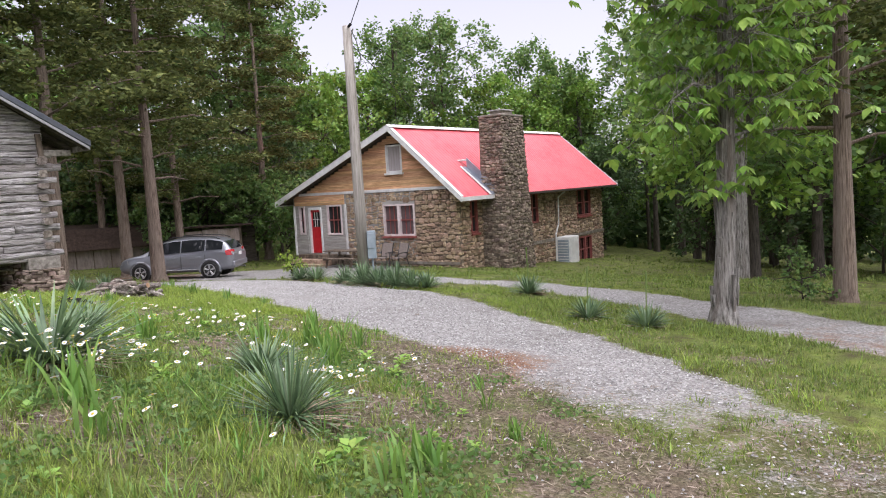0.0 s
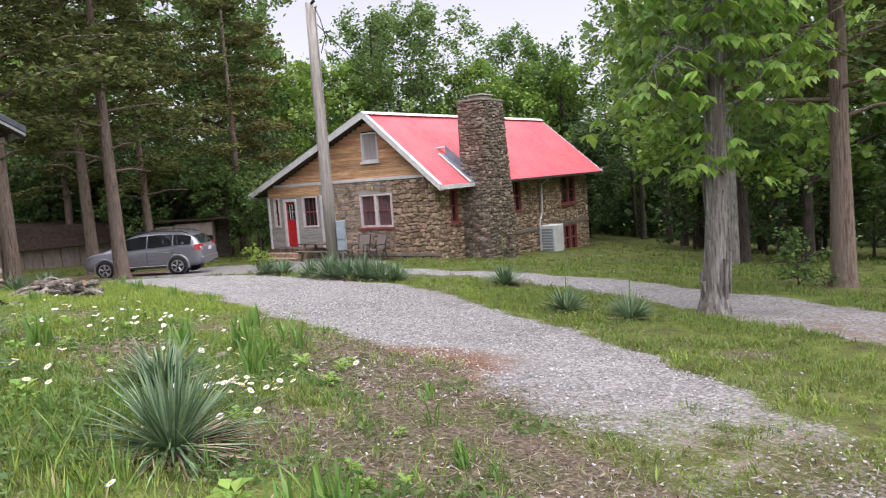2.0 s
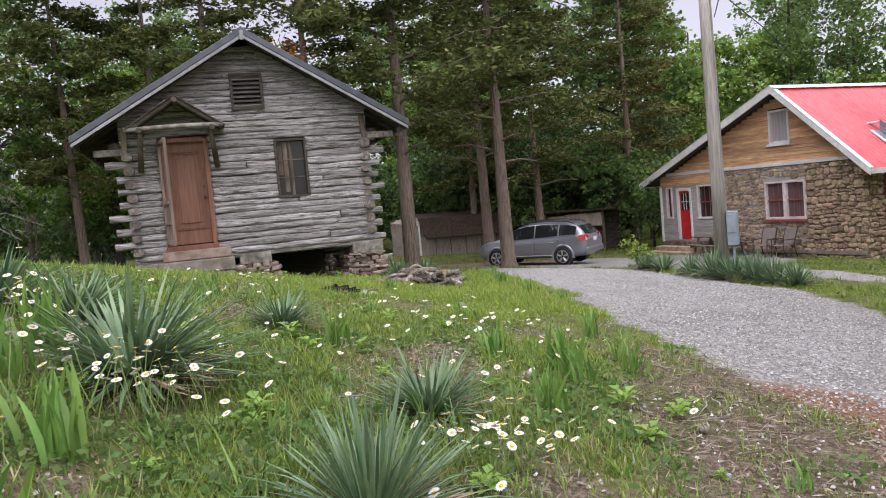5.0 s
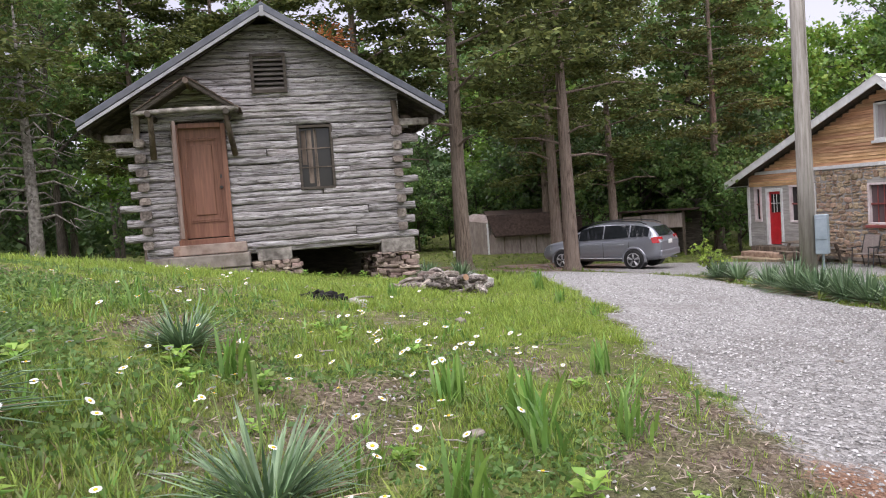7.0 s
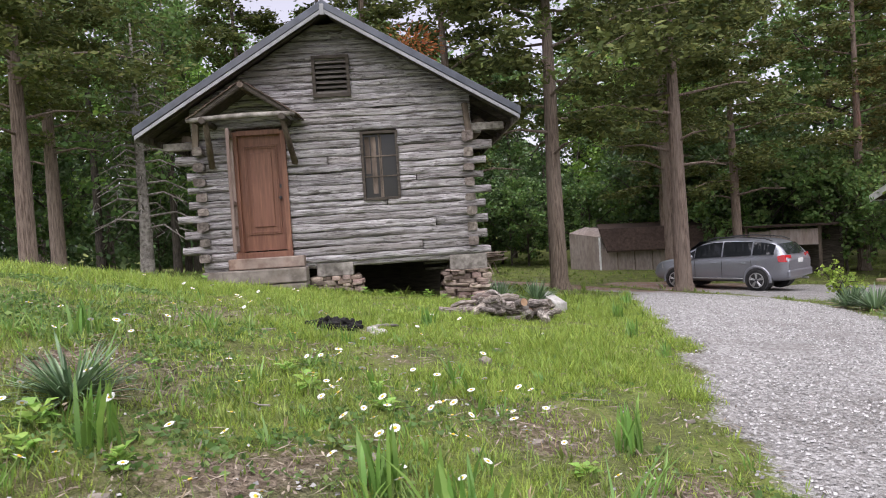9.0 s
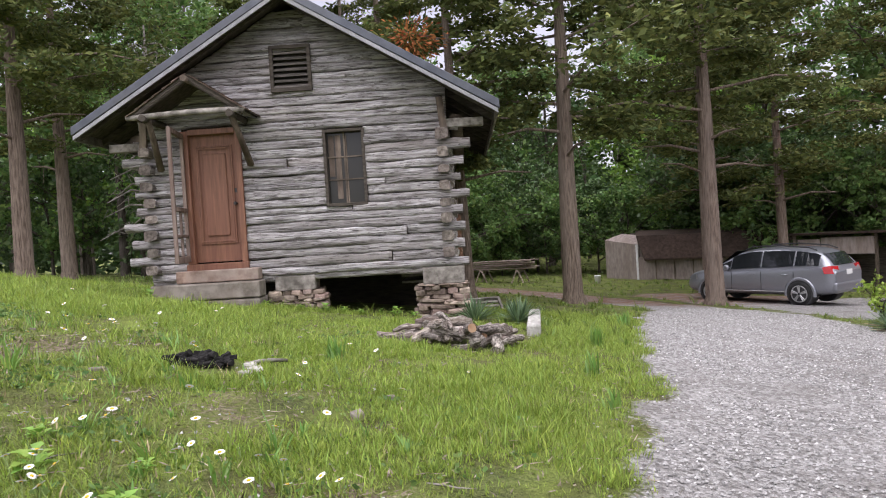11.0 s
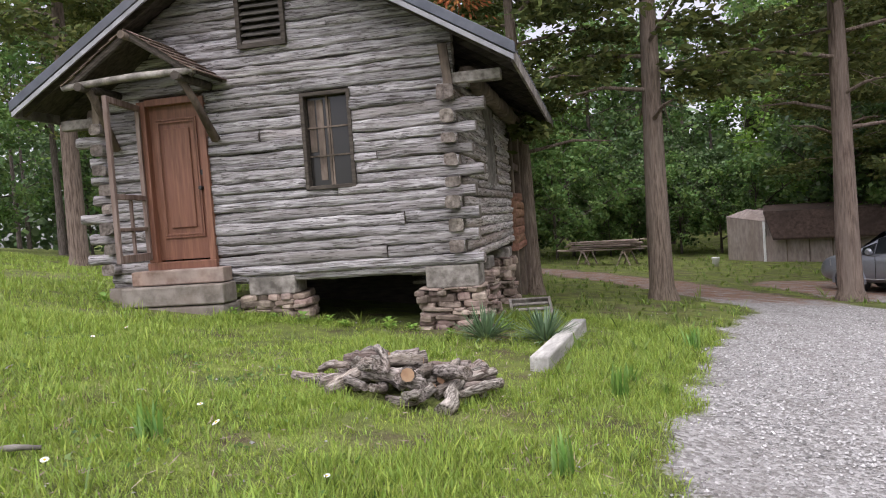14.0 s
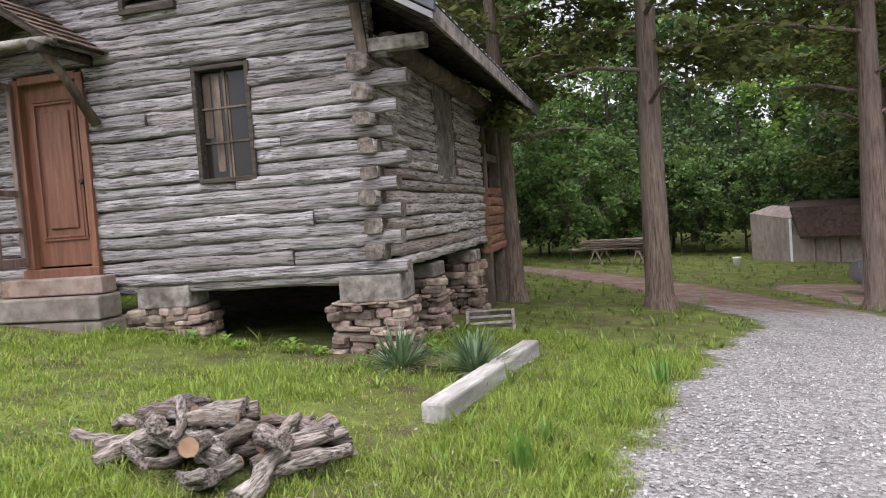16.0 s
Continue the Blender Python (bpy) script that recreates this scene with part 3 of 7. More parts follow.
def grey_ends(ob):
    """End grain on the two sawn ends of a log."""
    ob.data.materials.append(M_LOGEND)
    k = len(ob.data.polygons)
    for i in (k - 1, k - 2):
        ob.data.polygons[i].material_index = 1


cabin = thing("log_cabin", "old weathered grey log cabin with a metal roof on stone piers", "cabin", CAB)
rg = random.Random(4)
DOOR_S, WIN_S, VENT_S = (-2.11, -1.25), (-0.03, 0.55), (-0.72, -0.16)


def roof_under(s):
    return RIDGE_Z - 0.10 - abs(s - RIDGE_S) * (RIDGE_Z - EAVE_Z) / (EAVE_R - RIDGE_S)


# front wall logs, course by course
z, course, LONG = 0.57, 0, []
while z < 4.42:
    h = rg.uniform(0.098, 0.138)
    zc = z + h / 2
    a, b, reach = S0 - 0.02, S1 + 0.02, 99
    if zc < 2.62:
        if course % 2 == 0:
            a, b = S0 - rg.uniform(0.16, 0.36), S1 + rg.uniform(0.14, 0.36)
            LONG.append(zc)
    else:
        reach = (RIDGE_Z - 0.085 - zc) * (EAVE_R - RIDGE_S) / (RIDGE_Z - EAVE_Z)
        if reach < 0.2:
            break
        a, b = max(a - 0.04, RIDGE_S - reach), min(b, RIDGE_S + reach)
    holes = []
    if 0.7 < zc < 2.74:
        holes.append(DOOR_S)
    if 1.52 < zc < 2.62:
        holes.append(WIN_S)
    if 3.25 < zc < 3.85:
        holes.append(VENT_S)
    if zc < 2.6 and (z < 0.6):
        a = S0
    if course % 3 == 1 and zc < 2.6:
        joint = rg.uniform(-0.9, 1.3)
        holes.append((joint, joint + 0.012))
    for p, q in cut(a, b, holes):
        ob = part("log", log_mesh(q - p, h * 0.525, 0.085, rg.random() * 999, seg=12, rake=(1.65 if p == RIDGE_S - reach else 0, -1.65 if q == RIDGE_S + reach else 0)), M_LOG, cabin, smooth=True)
        ob.location = (p, 0.055 + rg.uniform(-0.012, 0.012), zc)
        ob.rotation_euler = (0, rg.uniform(-0.004, 0.004), 0)
        grey_ends(ob)
    z += h
    course += 1

# side walls, whose log ends stand out between the long logs of the front, and back wall
for side, s_wall in (("right", S1), ("left", S0)):
    for lo, hi in zip([LONG[0] - 0.2] + LONG, LONG + [LONG[-1] + 0.24]):
        for zc, h, y0 in ((lo, 0.115, 0.14), ((lo + hi) / 2, (hi - lo) - 0.105, -rg.uniform(0.06, 0.2))):
            if zc < 0.56 or zc > 2.68:
                continue
            holes = [(2.15, 3.15)] if side == "right" and 1.5 < zc < 2.66 else []
            for p, q in cut(y0, Y1 + rg.uniform(0.0, 0.2), holes):
                # Right wall takes the painted-lit copy, left wall the painted-shade copy.
                ob = part("log", log_mesh(q - p, h * 0.485, 0.105 if y0 > 0 else 0.085, rg.random() * 999, axis=1), M_LOG_LIT if side == "right" else M_LOG_SHADE, cabin, smooth=True)
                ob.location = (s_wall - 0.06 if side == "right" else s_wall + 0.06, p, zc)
                grey_ends(ob)
back = Mesh().prism([(S0, 0.5), (S1, 0.5), (S1, 2.6), (RIDGE_S, 4.3), (S0, 2.6)], Y1 - 0.05, Y1 + 0.05)
part("back_wall", back, M_CHINK, cabin)
# chinking behind the logs, with the openings left free
ck = []
for x0, x1, z0, z1 in ((S0, DOOR_S[0], 0.6, 2.75), (DOOR_S[1], WIN_S[0], 0.6, 2.75), (WIN_S[0], WIN_S[1], 0.6, 1.53), (WIN_S[0], WIN_S[1], 2.63, 2.75), (WIN_S[1], S1, 0.6, 2.75), (DOOR_S[0], DOOR_S[1], 2.72, 2.75)):
    ck.append(Mesh().box(x0, x1, 0.075, 0.13, z0, z1))
ck.append(Mesh().prism([(S0, 2.75), (VENT_S[0], 2.75), (VENT_S[0], 4.2), (S0 + 0.02, 2.78)], 0.075, 0.13))
ck.append(Mesh().prism([(VENT_S[0], 3.85), (VENT_S[1], 3.85), (VENT_S[1], 4.2), (RIDGE_S, 4.38), (VENT_S[0], 4.2)], 0.075, 0.13))
ck.append(Mesh().prism([(VENT_S[1], 2.75), (S1, 2.75), (S1 - 0.02, 2.85), (VENT_S[1], 4.2)], 0.075, 0.13))
ck.append(Mesh().box(VENT_S[0], VENT_S[1], 0.075, 0.13, 2.75, 3.25))
for x in (S0 + 0.09, S1 - 0.15):
    for y0, y1, z0, z1 in (((0.13, Y1, 0.55, 2.7),) if x < 0 else ((0.13, 2.17, 0.55, 2.7), (3.13, Y1, 0.55, 2.7), (2.17, 3.13, 0.55, 1.52))):
        ck.append(Mesh().box(x, x + 0.05, y0, y1, z0, z1))
for piece in ck:
    part("chinking", piece, M_CHINK, cabin)
part("floor_boards", Mesh().box(S0 + 0.1, S1 - 0.1, 0.14, Y1 - 0.06, 0.6, 0.68), M_SOFFIT, cabin)
part("sill_beam", log_mesh(S1 - S0, 0.07, 0.1, 77), M_LOG, cabin, smooth=True).location = (S0, 0.1, 0.545)

# roof: ribbed sheets, boards under them, rakes and eaves
slope = math.atan2(RIDGE_Z - EAVE_Z, EAVE_R - RIDGE_S)
RF, RB = -0.52, 6.75
for name_, e_s in (("right", EAVE_R), ("left", EAVE_L)):
    run = abs(e_s - RIDGE_S)
    sgn = 1 if e_s > RIDGE_S else -1
    ms = Mesh()
    prof = []
    y = RF
    while y < RB:
        prof += [(y, 0), (y + 0.19, 0), (y + 0.2, 0.022), (y + 0.225, 0.022), (y + 0.235, 0)]
        y += 0.25
    vs = []
    for t_ in (0, 1):
        s_, z_ = RIDGE_S + sgn * run * t_, RIDGE_Z + (EAVE_Z - RIDGE_Z) * t_
        vs += [(s_, yy, z_ + dz) for yy, dz in prof]
    k = len(prof)
    ms.add(vs, [(i, i + 1, i + 1 + k, i + k) if sgn > 0 else (i + k, i + 1 + k, i + 1, i) for i in range(k - 1)])
    ob = part("roof_sheet", ms, M_DARKMETAL, cabin)
    so = ob.modifiers.new("thick", "SOLIDIFY")
    so.thickness = 0.006
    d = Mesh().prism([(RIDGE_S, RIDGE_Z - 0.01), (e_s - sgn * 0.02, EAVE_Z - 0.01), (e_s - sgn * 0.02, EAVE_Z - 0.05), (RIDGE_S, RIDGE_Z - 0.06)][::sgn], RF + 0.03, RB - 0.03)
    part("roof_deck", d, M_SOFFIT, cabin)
    f = Mesh().prism([(RIDGE_S, RIDGE_Z - 0.093), (e_s, EAVE_Z - 0.093), (e_s, EAVE_Z - 0.15), (RIDGE_S, RIDGE_Z - 0.155)][::sgn], RF - 0.005, RF + 0.022)
    part("rake_board", f, M_GREYTRIM, cabin, "pale grey rake board")
    f = Mesh().prism([(RIDGE_S, RIDGE_Z + 0.03), (e_s + sgn * 0.02, EAVE_Z + 0.03), (e_s + sgn * 0.02, EAVE_Z - 0.09), (RIDGE_S, RIDGE_Z - 0.09)][::sgn], RF - 0.014, RF + 0.05)
    part("rake_trim", f, M_DARKMETAL, cabin, bevel=0.006)
    part("eave_board", Mesh().box(min(e_s, e_s - sgn * 0.03), max(e_s, e_s - sgn * 0.03), RF + 0.03, RB, EAVE_Z - 0.16, EAVE_Z - 0.012), M_GREYWOOD, cabin)
    # purlin ends and the plate that carries the rafters
    part("wall_plate", log_mesh(RB - 0.3, 0.09, 0.09, 31 if sgn > 0 else 32, axis=1), M_OLDWOOD, cabin, smooth=True).location = ((S1 + 0.16) if sgn > 0 else (S0 - 0.16), 0.12, 2.66)
    for i in range(11):
        y = RF + 0.12 + i * 0.64
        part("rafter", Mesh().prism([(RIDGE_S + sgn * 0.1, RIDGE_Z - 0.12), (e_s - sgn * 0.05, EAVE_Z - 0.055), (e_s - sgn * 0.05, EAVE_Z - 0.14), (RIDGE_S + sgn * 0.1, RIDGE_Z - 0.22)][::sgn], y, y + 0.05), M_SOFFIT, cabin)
part("ridge_cap", Mesh().prism([(RIDGE_S - 0.16, RIDGE_Z - 0.07), (RIDGE_S, RIDGE_Z + 0.045), (RIDGE_S + 0.16, RIDGE_Z - 0.07), (RIDGE_S, RIDGE_Z + 0.02)], RF - 0.01, RB), M_DARKMETAL, cabin)
part("peak_block", Mesh().box(RIDGE_S - 0.035, RIDGE_S + 0.035, RF - 0.03, RF + 0.01, RIDGE_Z - 0.2, RIDGE_Z - 0.03), M_GREYTRIM, cabin, bevel=0.008)
# corner boards under the eaves
for s_, lean in ((S1 - 0.02, 0.05), (S0 + 0.0, -0.05)):
    part("corner_board", Mesh().add([(s_ - 0.05, -0.08, 2.42), (s_ + 0.05, -0.08, 2.42), (s_ + 0.05 - lean, -0.1, 3.0), (s_ - 0.05 - lean, -0.1, 3.0), (s_ - 0.05, -0.03, 2.42), (s_ + 0.05, -0.03, 2.42), (s_ + 0.05 - lean, -0.05, 3.0), (s_ - 0.05 - lean, -0.05, 3.0)],
                                     [(0, 1, 2, 3), (5, 4, 7, 6), (1, 5, 6, 2), (4, 0, 3, 7), (3, 2, 6, 7), (4, 5, 1, 0)]), M_OLDWOOD, cabin)
part("plate_end", Mesh().box(S1 - 0.05, S1 + 0.55, -0.06, 0.08, 2.56, 2.68), M_GREYWOOD, cabin, bevel=0.012)
part("plate_end", Mesh().box(S0 - 0.5, S0 + 0.05, -0.06, 0.08, 2.5, 2.62), M_GREYWOOD, cabin, bevel=0.012)

# gable vent
vent = part("vent", Mesh().box(VENT_S[0], VENT_S[1], 0.08, 0.1, 3.25, 3.86), M_CHINK, cabin)
fr = Mesh()
for x0, x1, z0, z1 in ((VENT_S[0] - 0.02, VENT_S[0] + 0.03, 3.22, 3.89), (VENT_S[1] - 0.03, VENT_S[1] + 0.02, 3.22, 3.89), (VENT_S[0] + 0.03, VENT_S[1] - 0.03, 3.84, 3.89), (VENT_S[0] + 0.03, VENT_S[1] - 0.03, 3.22, 3.27)):
    fr.box(x0, x1, -0.075, 0.08, z0, z1)
part("frame", fr, M_SOFFIT, vent)
for i in range(7):
    part("slat", Mesh().add([(VENT_S[0] + 0.03, -0.05, 3.278 + i * 0.081), (VENT_S[1] - 0.03, -0.05, 3.278 + i * 0.081), (VENT_S[1] - 0.03, 0.05, 3.345 + i * 0.081), (VENT_S[0] + 0.03, 0.05, 3.345 + i * 0.081),
                            (VENT_S[0] + 0.03, -0.05, 3.296 + i * 0.081), (VENT_S[1] - 0.03, -0.05, 3.296 + i * 0.081), (VENT_S[1] - 0.03, 0.05, 3.363 + i * 0.081), (VENT_S[0] + 0.03, 0.05, 3.363 + i * 0.081)],
                           [(3, 2, 1, 0), (4, 5, 6, 7), (0, 1, 5, 4), (1, 2, 6, 5), (2, 3, 7, 6), (3, 0, 4, 7)]), M_VENT, vent)

# front window
win = part("window", Mesh().box(WIN_S[0] + 0.03, WIN_S[1] - 0.03, 0.06, 0.068, 1.57, 2.59), M_GLASSG, cabin, "dusty dark window pane")
fr = Mesh()
for x0, x1, z0, z1 in ((WIN_S[0] - 0.015, WIN_S[0] + 0.03, 1.52, 2.64), (WIN_S[1] - 0.03, WIN_S[1] + 0.015, 1.52, 2.64), (WIN_S[0] + 0.03, WIN_S[1] - 0.03, 2.595, 2.64), (WIN_S[0] + 0.03, WIN_S[1] - 0.03, 1.52, 1.565)):
    fr.box(x0, x1, -0.045, 0.1, z0, z1)
part("frame", fr, M_SOFFIT, win, bevel=0.006)
for zz in (1.91, 2.24):
    part("glazing_bar", Mesh().box(WIN_S[0] + 0.03, WIN_S[1] - 0.03, 0.04, 0.06, zz - 0.009, zz + 0.009), M_OLDWOOD, win)
part("glazing_bar", Mesh().box(0.24, 0.265, 0.043, 0.06, 1.565, 2.595), M_OLDWOOD, win)
for x0, x1, z0 in ((0.02, 0.1, 2.26), (0.12, 0.2, 1.93), (0.27, 0.29, 1.7)):
    part("inner_board", Mesh().box(x0, x1, 0.052, 0.06, z0 - 0.3, 2.56), M_OLDWOOD, win)

# side window, boarded
part("window_board", Mesh().box(S1 - 0.05, S1 + 0.02, 2.17, 3.13, 1.5, 2.66), M_GREYWOOD, cabin, "grey boarded side window", bevel=0.008)

# door with its frame, and the open screen door
door = part("door", Mesh().box(DOOR_S[0] + 0.1, DOOR_S[1] - 0.07, 0.02, 0.07, 0.82, 2.68), M_DOOR, cabin, "reddish-brown panelled wooden door")
dc = (DOOR_S[0] + DOOR_S[1]) / 2 + 0.02
for hw, z0, z1, y0, y1 in ((0.27, 1.08, 2.52, -0.002, 0.02), (0.245, 1.11, 2.49, -0.012, -0.002)):
    rim = Mesh()
    for x0, x1, a, b in ((dc - hw, dc - hw + 0.022, z0, z1), (dc + hw - 0.022, dc + hw, z0, z1), (dc - hw + 0.022, dc + hw - 0.022, z1 - 0.022, z1), (dc - hw + 0.022, dc + hw - 0.022, z0, z0 + 0.022)):
        rim.box(x0, x1, y0, y1, a, b)
    part("moulding", rim, M_DOOR, door, bevel=0.004)
part("panel", Mesh().box(dc - 0.17, dc + 0.17, -0.004, 0.02, 1.2, 2.4), M_DOOR, door, bevel=0.012)
kn = Mesh().tube([(DOOR_S[1] - 0.13, 0.02, 1.66), (DOOR_S[1] - 0.13, -0.02, 1.66), (DOOR_S[1] - 0.13, -0.03, 1.66), (DOOR_S[1] - 0.13, -0.06, 1.66)], [0.02, 0.012, 0.028, 0.02], 10)
part("door_knob", kn, M_PLASTIC, door, "dark door knob", smooth=True)
part("lock", Mesh().box(DOOR_S[1] - 0.15, DOOR_S[1] - 0.11, 0.008, 0.02, 1.82, 1.88), M_PLASTIC, door)
fr = Mesh()
for x0, x1, z0, z1 in ((DOOR_S[0] - 0.01, DOOR_S[0] + 0.1, 0.8, 2.74), (DOOR_S[1] - 0.07, DOOR_S[1] + 0.01, 0.8, 2.74), (DOOR_S[0] + 0.1, DOOR_S[1] - 0.07, 2.68, 2.76)):
    fr.box(x0, x1, -0.07, 0.1, z0, z1)
part("door_frame", fr, M_DOOR, cabin, bevel=0.006)
part("threshold", Mesh().box(DOOR_S[0] - 0.03, DOOR_S[1] + 0.02, -0.09, 0.1, 0.7, 0.8), M_DOOR, cabin, bevel=0.01)
screen = part("screen_door", Mesh().box(0, 0.05, -0.82, -0.76, 0, 1.86).box(0, 0.05, -0.05, 0.0, 0, 1.86).box(0, 0.05, -0.76, -0.05, 0, 0.09).box(0, 0.05, -0.76, -0.05, 1.79, 1.86).box(0, 0.05, -0.76, -0.05, 0.36, 0.4).box(0, 0.05, -0.76, -0.05, 0.72, 0.78).box(0.008, 0.042, -0.42, -0.38, 0.09, 0.72),
              M_SCREEN, cabin, "open wooden screen-door frame with a low lattice", bevel=0.005)
screen.location, screen.rotation_euler = (DOOR_S[0] - 0.01, -0.08, 0.84), (0, 0, radians(9))

# steps before the door
part("step", Mesh().box(-2.22, -1.03, -0.32, -0.1, 0.54, 0.71), M_STEP, cabin, "stained concrete doorstep", bevel=0.015)
part("step", Mesh().box(-2.3, -0.99, -0.44, -0.1, 0.3, 0.53), M_CONCRETE, cabin, "stained concrete doorstep", bevel=0.02)
part("footing", Mesh().box(-2.36, -1.0, -0.42, 0.1, 0.0, 0.29), M_CONCRETE, cabin, bevel=0.03)
part("footing", Mesh().box(S0 - 0.02, -2.3, -0.1, 0.3, 0.2, 0.52), M_CONCRETE, cabin, bevel=0.02)

# piers of dry stone with timber blocks on them


def flat_stone(w, d, h, seed):
    rg_ = random.Random(seed)
    k = 8
    ring = [(math.cos(2 * math.pi * i / k) * w / 2 * rg_.uniform(0.85, 1.12), math.sin(2 * math.pi * i / k) * d / 2 * rg_.uniform(0.85, 1.12)) for i in range(k)]
    ring = [(max(-w / 2, min(w / 2, x * 1.2)), max(-d / 2, min(d / 2, y * 1.2))) for x, y in ring]
    vs = [(x * 0.88, y * 0.88, -h / 2) for x, y in ring] + [(x, y, -h * 0.28) for x, y in ring] + [(x, y, h * 0.25) for x, y in ring] + [(x * 0.9, y * 0.9, h / 2 + rg_.uniform(-0.008, 0.008)) for x, y in ring]
    fs = [tuple(reversed(range(k))), tuple(range(3 * k, 4 * k))] + [(r * k + i, r * k + (i + 1) % k, (r + 1) * k + (i + 1) % k, (r + 1) * k + i) for r in range(3) for i in range(k)]
    return Mesh().add(vs, fs)


def stone_pier(x0, x1, y0, y1, z0, z1, seed):
    """Dry-laid flat stones of many sizes, the outer ones uneven."""
    rg_ = random.Random(seed)
    z = z0
    while z < z1 - 0.015:
        h = min(rg_.choice((0.035, 0.05, 0.06, 0.075, 0.095)) * rg_.uniform(0.85, 1.15), z1 - z)
        flare = 0.05 * (z1 - z) / (z1 - z0)
        for row_ in range(2):
            deep = (y1 - y0) / 2
            x = x0 - flare + rg_.uniform(-0.06, 0.04)
            while x < x1 + flare - 0.05:
                w = rg_.uniform(0.1, 0.4)
                if x + w > x1 - 0.08:
                    w = max(0.1, x1 + flare - x + rg_.uniform(-0.05, 0.04))
                dd = deep * rg_.uniform(0.9, 1.15)
                ob = part("stone", flat_stone(w * 1.04, dd, h * rg_.uniform(0.98, 1.25), rg_.random()), M_PIERSTONE, cabin)
                ob.location = (x + w / 2, y0 + deep * (row_ + 0.5) + rg_.uniform(-0.05, 0.04) - flare * (1 - row_), z + h / 2 + rg_.uniform(-0.008, 0.008))
                ob.rotation_euler = (rg_.uniform(-0.09, 0.09), rg_.uniform(-0.1, 0.1), rg_.uniform(-0.25, 0.25))
                x += w
        z += h


stone_pier(1.2, 1.93, -0.06, 0.5, -0.34, 0.3, 1)
part("pier_block", Mesh().box(1.29, 1.9, -0.03, 0.42, 0.3, 0.555), M_GREYWOOD, cabin, "grey squared timber block", bevel=0.02)
stone_pier(-1.0, -0.16, -0.04, 0.4, -0.08, 0.33, 2)
part("pier_block", Mesh().box(-0.88, -0.29, -0.02, 0.36, 0.33, 0.55), M_GREYWOOD, cabin, "grey squared timber block", bevel=0.02)
stone_pier(1.3, 1.85, 1.5, 2.1, -0.5, 0.36, 3)
part("pier_block", Mesh().box(1.4, 1.8, 1.55, 2.05, 0.36, 0.52), M_GREYWOOD, cabin, bevel=0.02)
stone_pier(1.35, 1.85, 3.7, 4.3, -0.7, 0.36, 5)
part("pier_block", Mesh().box(1.4, 1.8, 3.75, 4.25, 0.36, 0.52), M_GREYWOOD, cabin, bevel=0.02)
stone_pier(S0 + 0.05, S0 + 0.5, 4.2, 4.7, -0.4, 0.5, 6)
# Added dark sheet, standing in for the shade under the floor.
part("crawl_shade_sheet", Mesh().box(-2.2, 1.2, 3.0, 3.05, -0.3, 0.34), M_SOFFIT, cabin)
for zz in (0.28, 0.38):
    part("board", Mesh().box(0.9, 1.3, 0.9, 2.8, zz, zz + 0.035), M_GREYWOOD, cabin)

# low lean-to of newer reddish logs behind
z = 0.4
while z < 1.32:
    h = rg.uniform(0.13, 0.16)
    part("log", log_mesh(1.35, h * 0.53, 0.09, rg.random() * 99, axis=1), M_LOG_RED, cabin, "reddish peeled log", smooth=True).location = (S1 + 0.02, Y1 + 0.05, z + h / 2)
    z += h
for y in (Y1 + 0.1, Y1 + 1.3):
    part("post", Mesh().box(S1 - 0.1, S1 + 0.08, y, y + 0.16, -0.85, 2.75), M_OLDWOOD, cabin, bevel=0.015)
part("lean_to_beam", Mesh().box(S1 - 0.08, S1 + 0.06, Y1 + 0.3, Y1 + 1.3, 1.85, 1.97), M_OLDWOOD, cabin)
part("lean_to_wall", Mesh().box(S0, S1 - 0.1, Y1 + 1.3, Y1 + 1.36, -0.6, 2.7), M_SOFFIT, cabin)

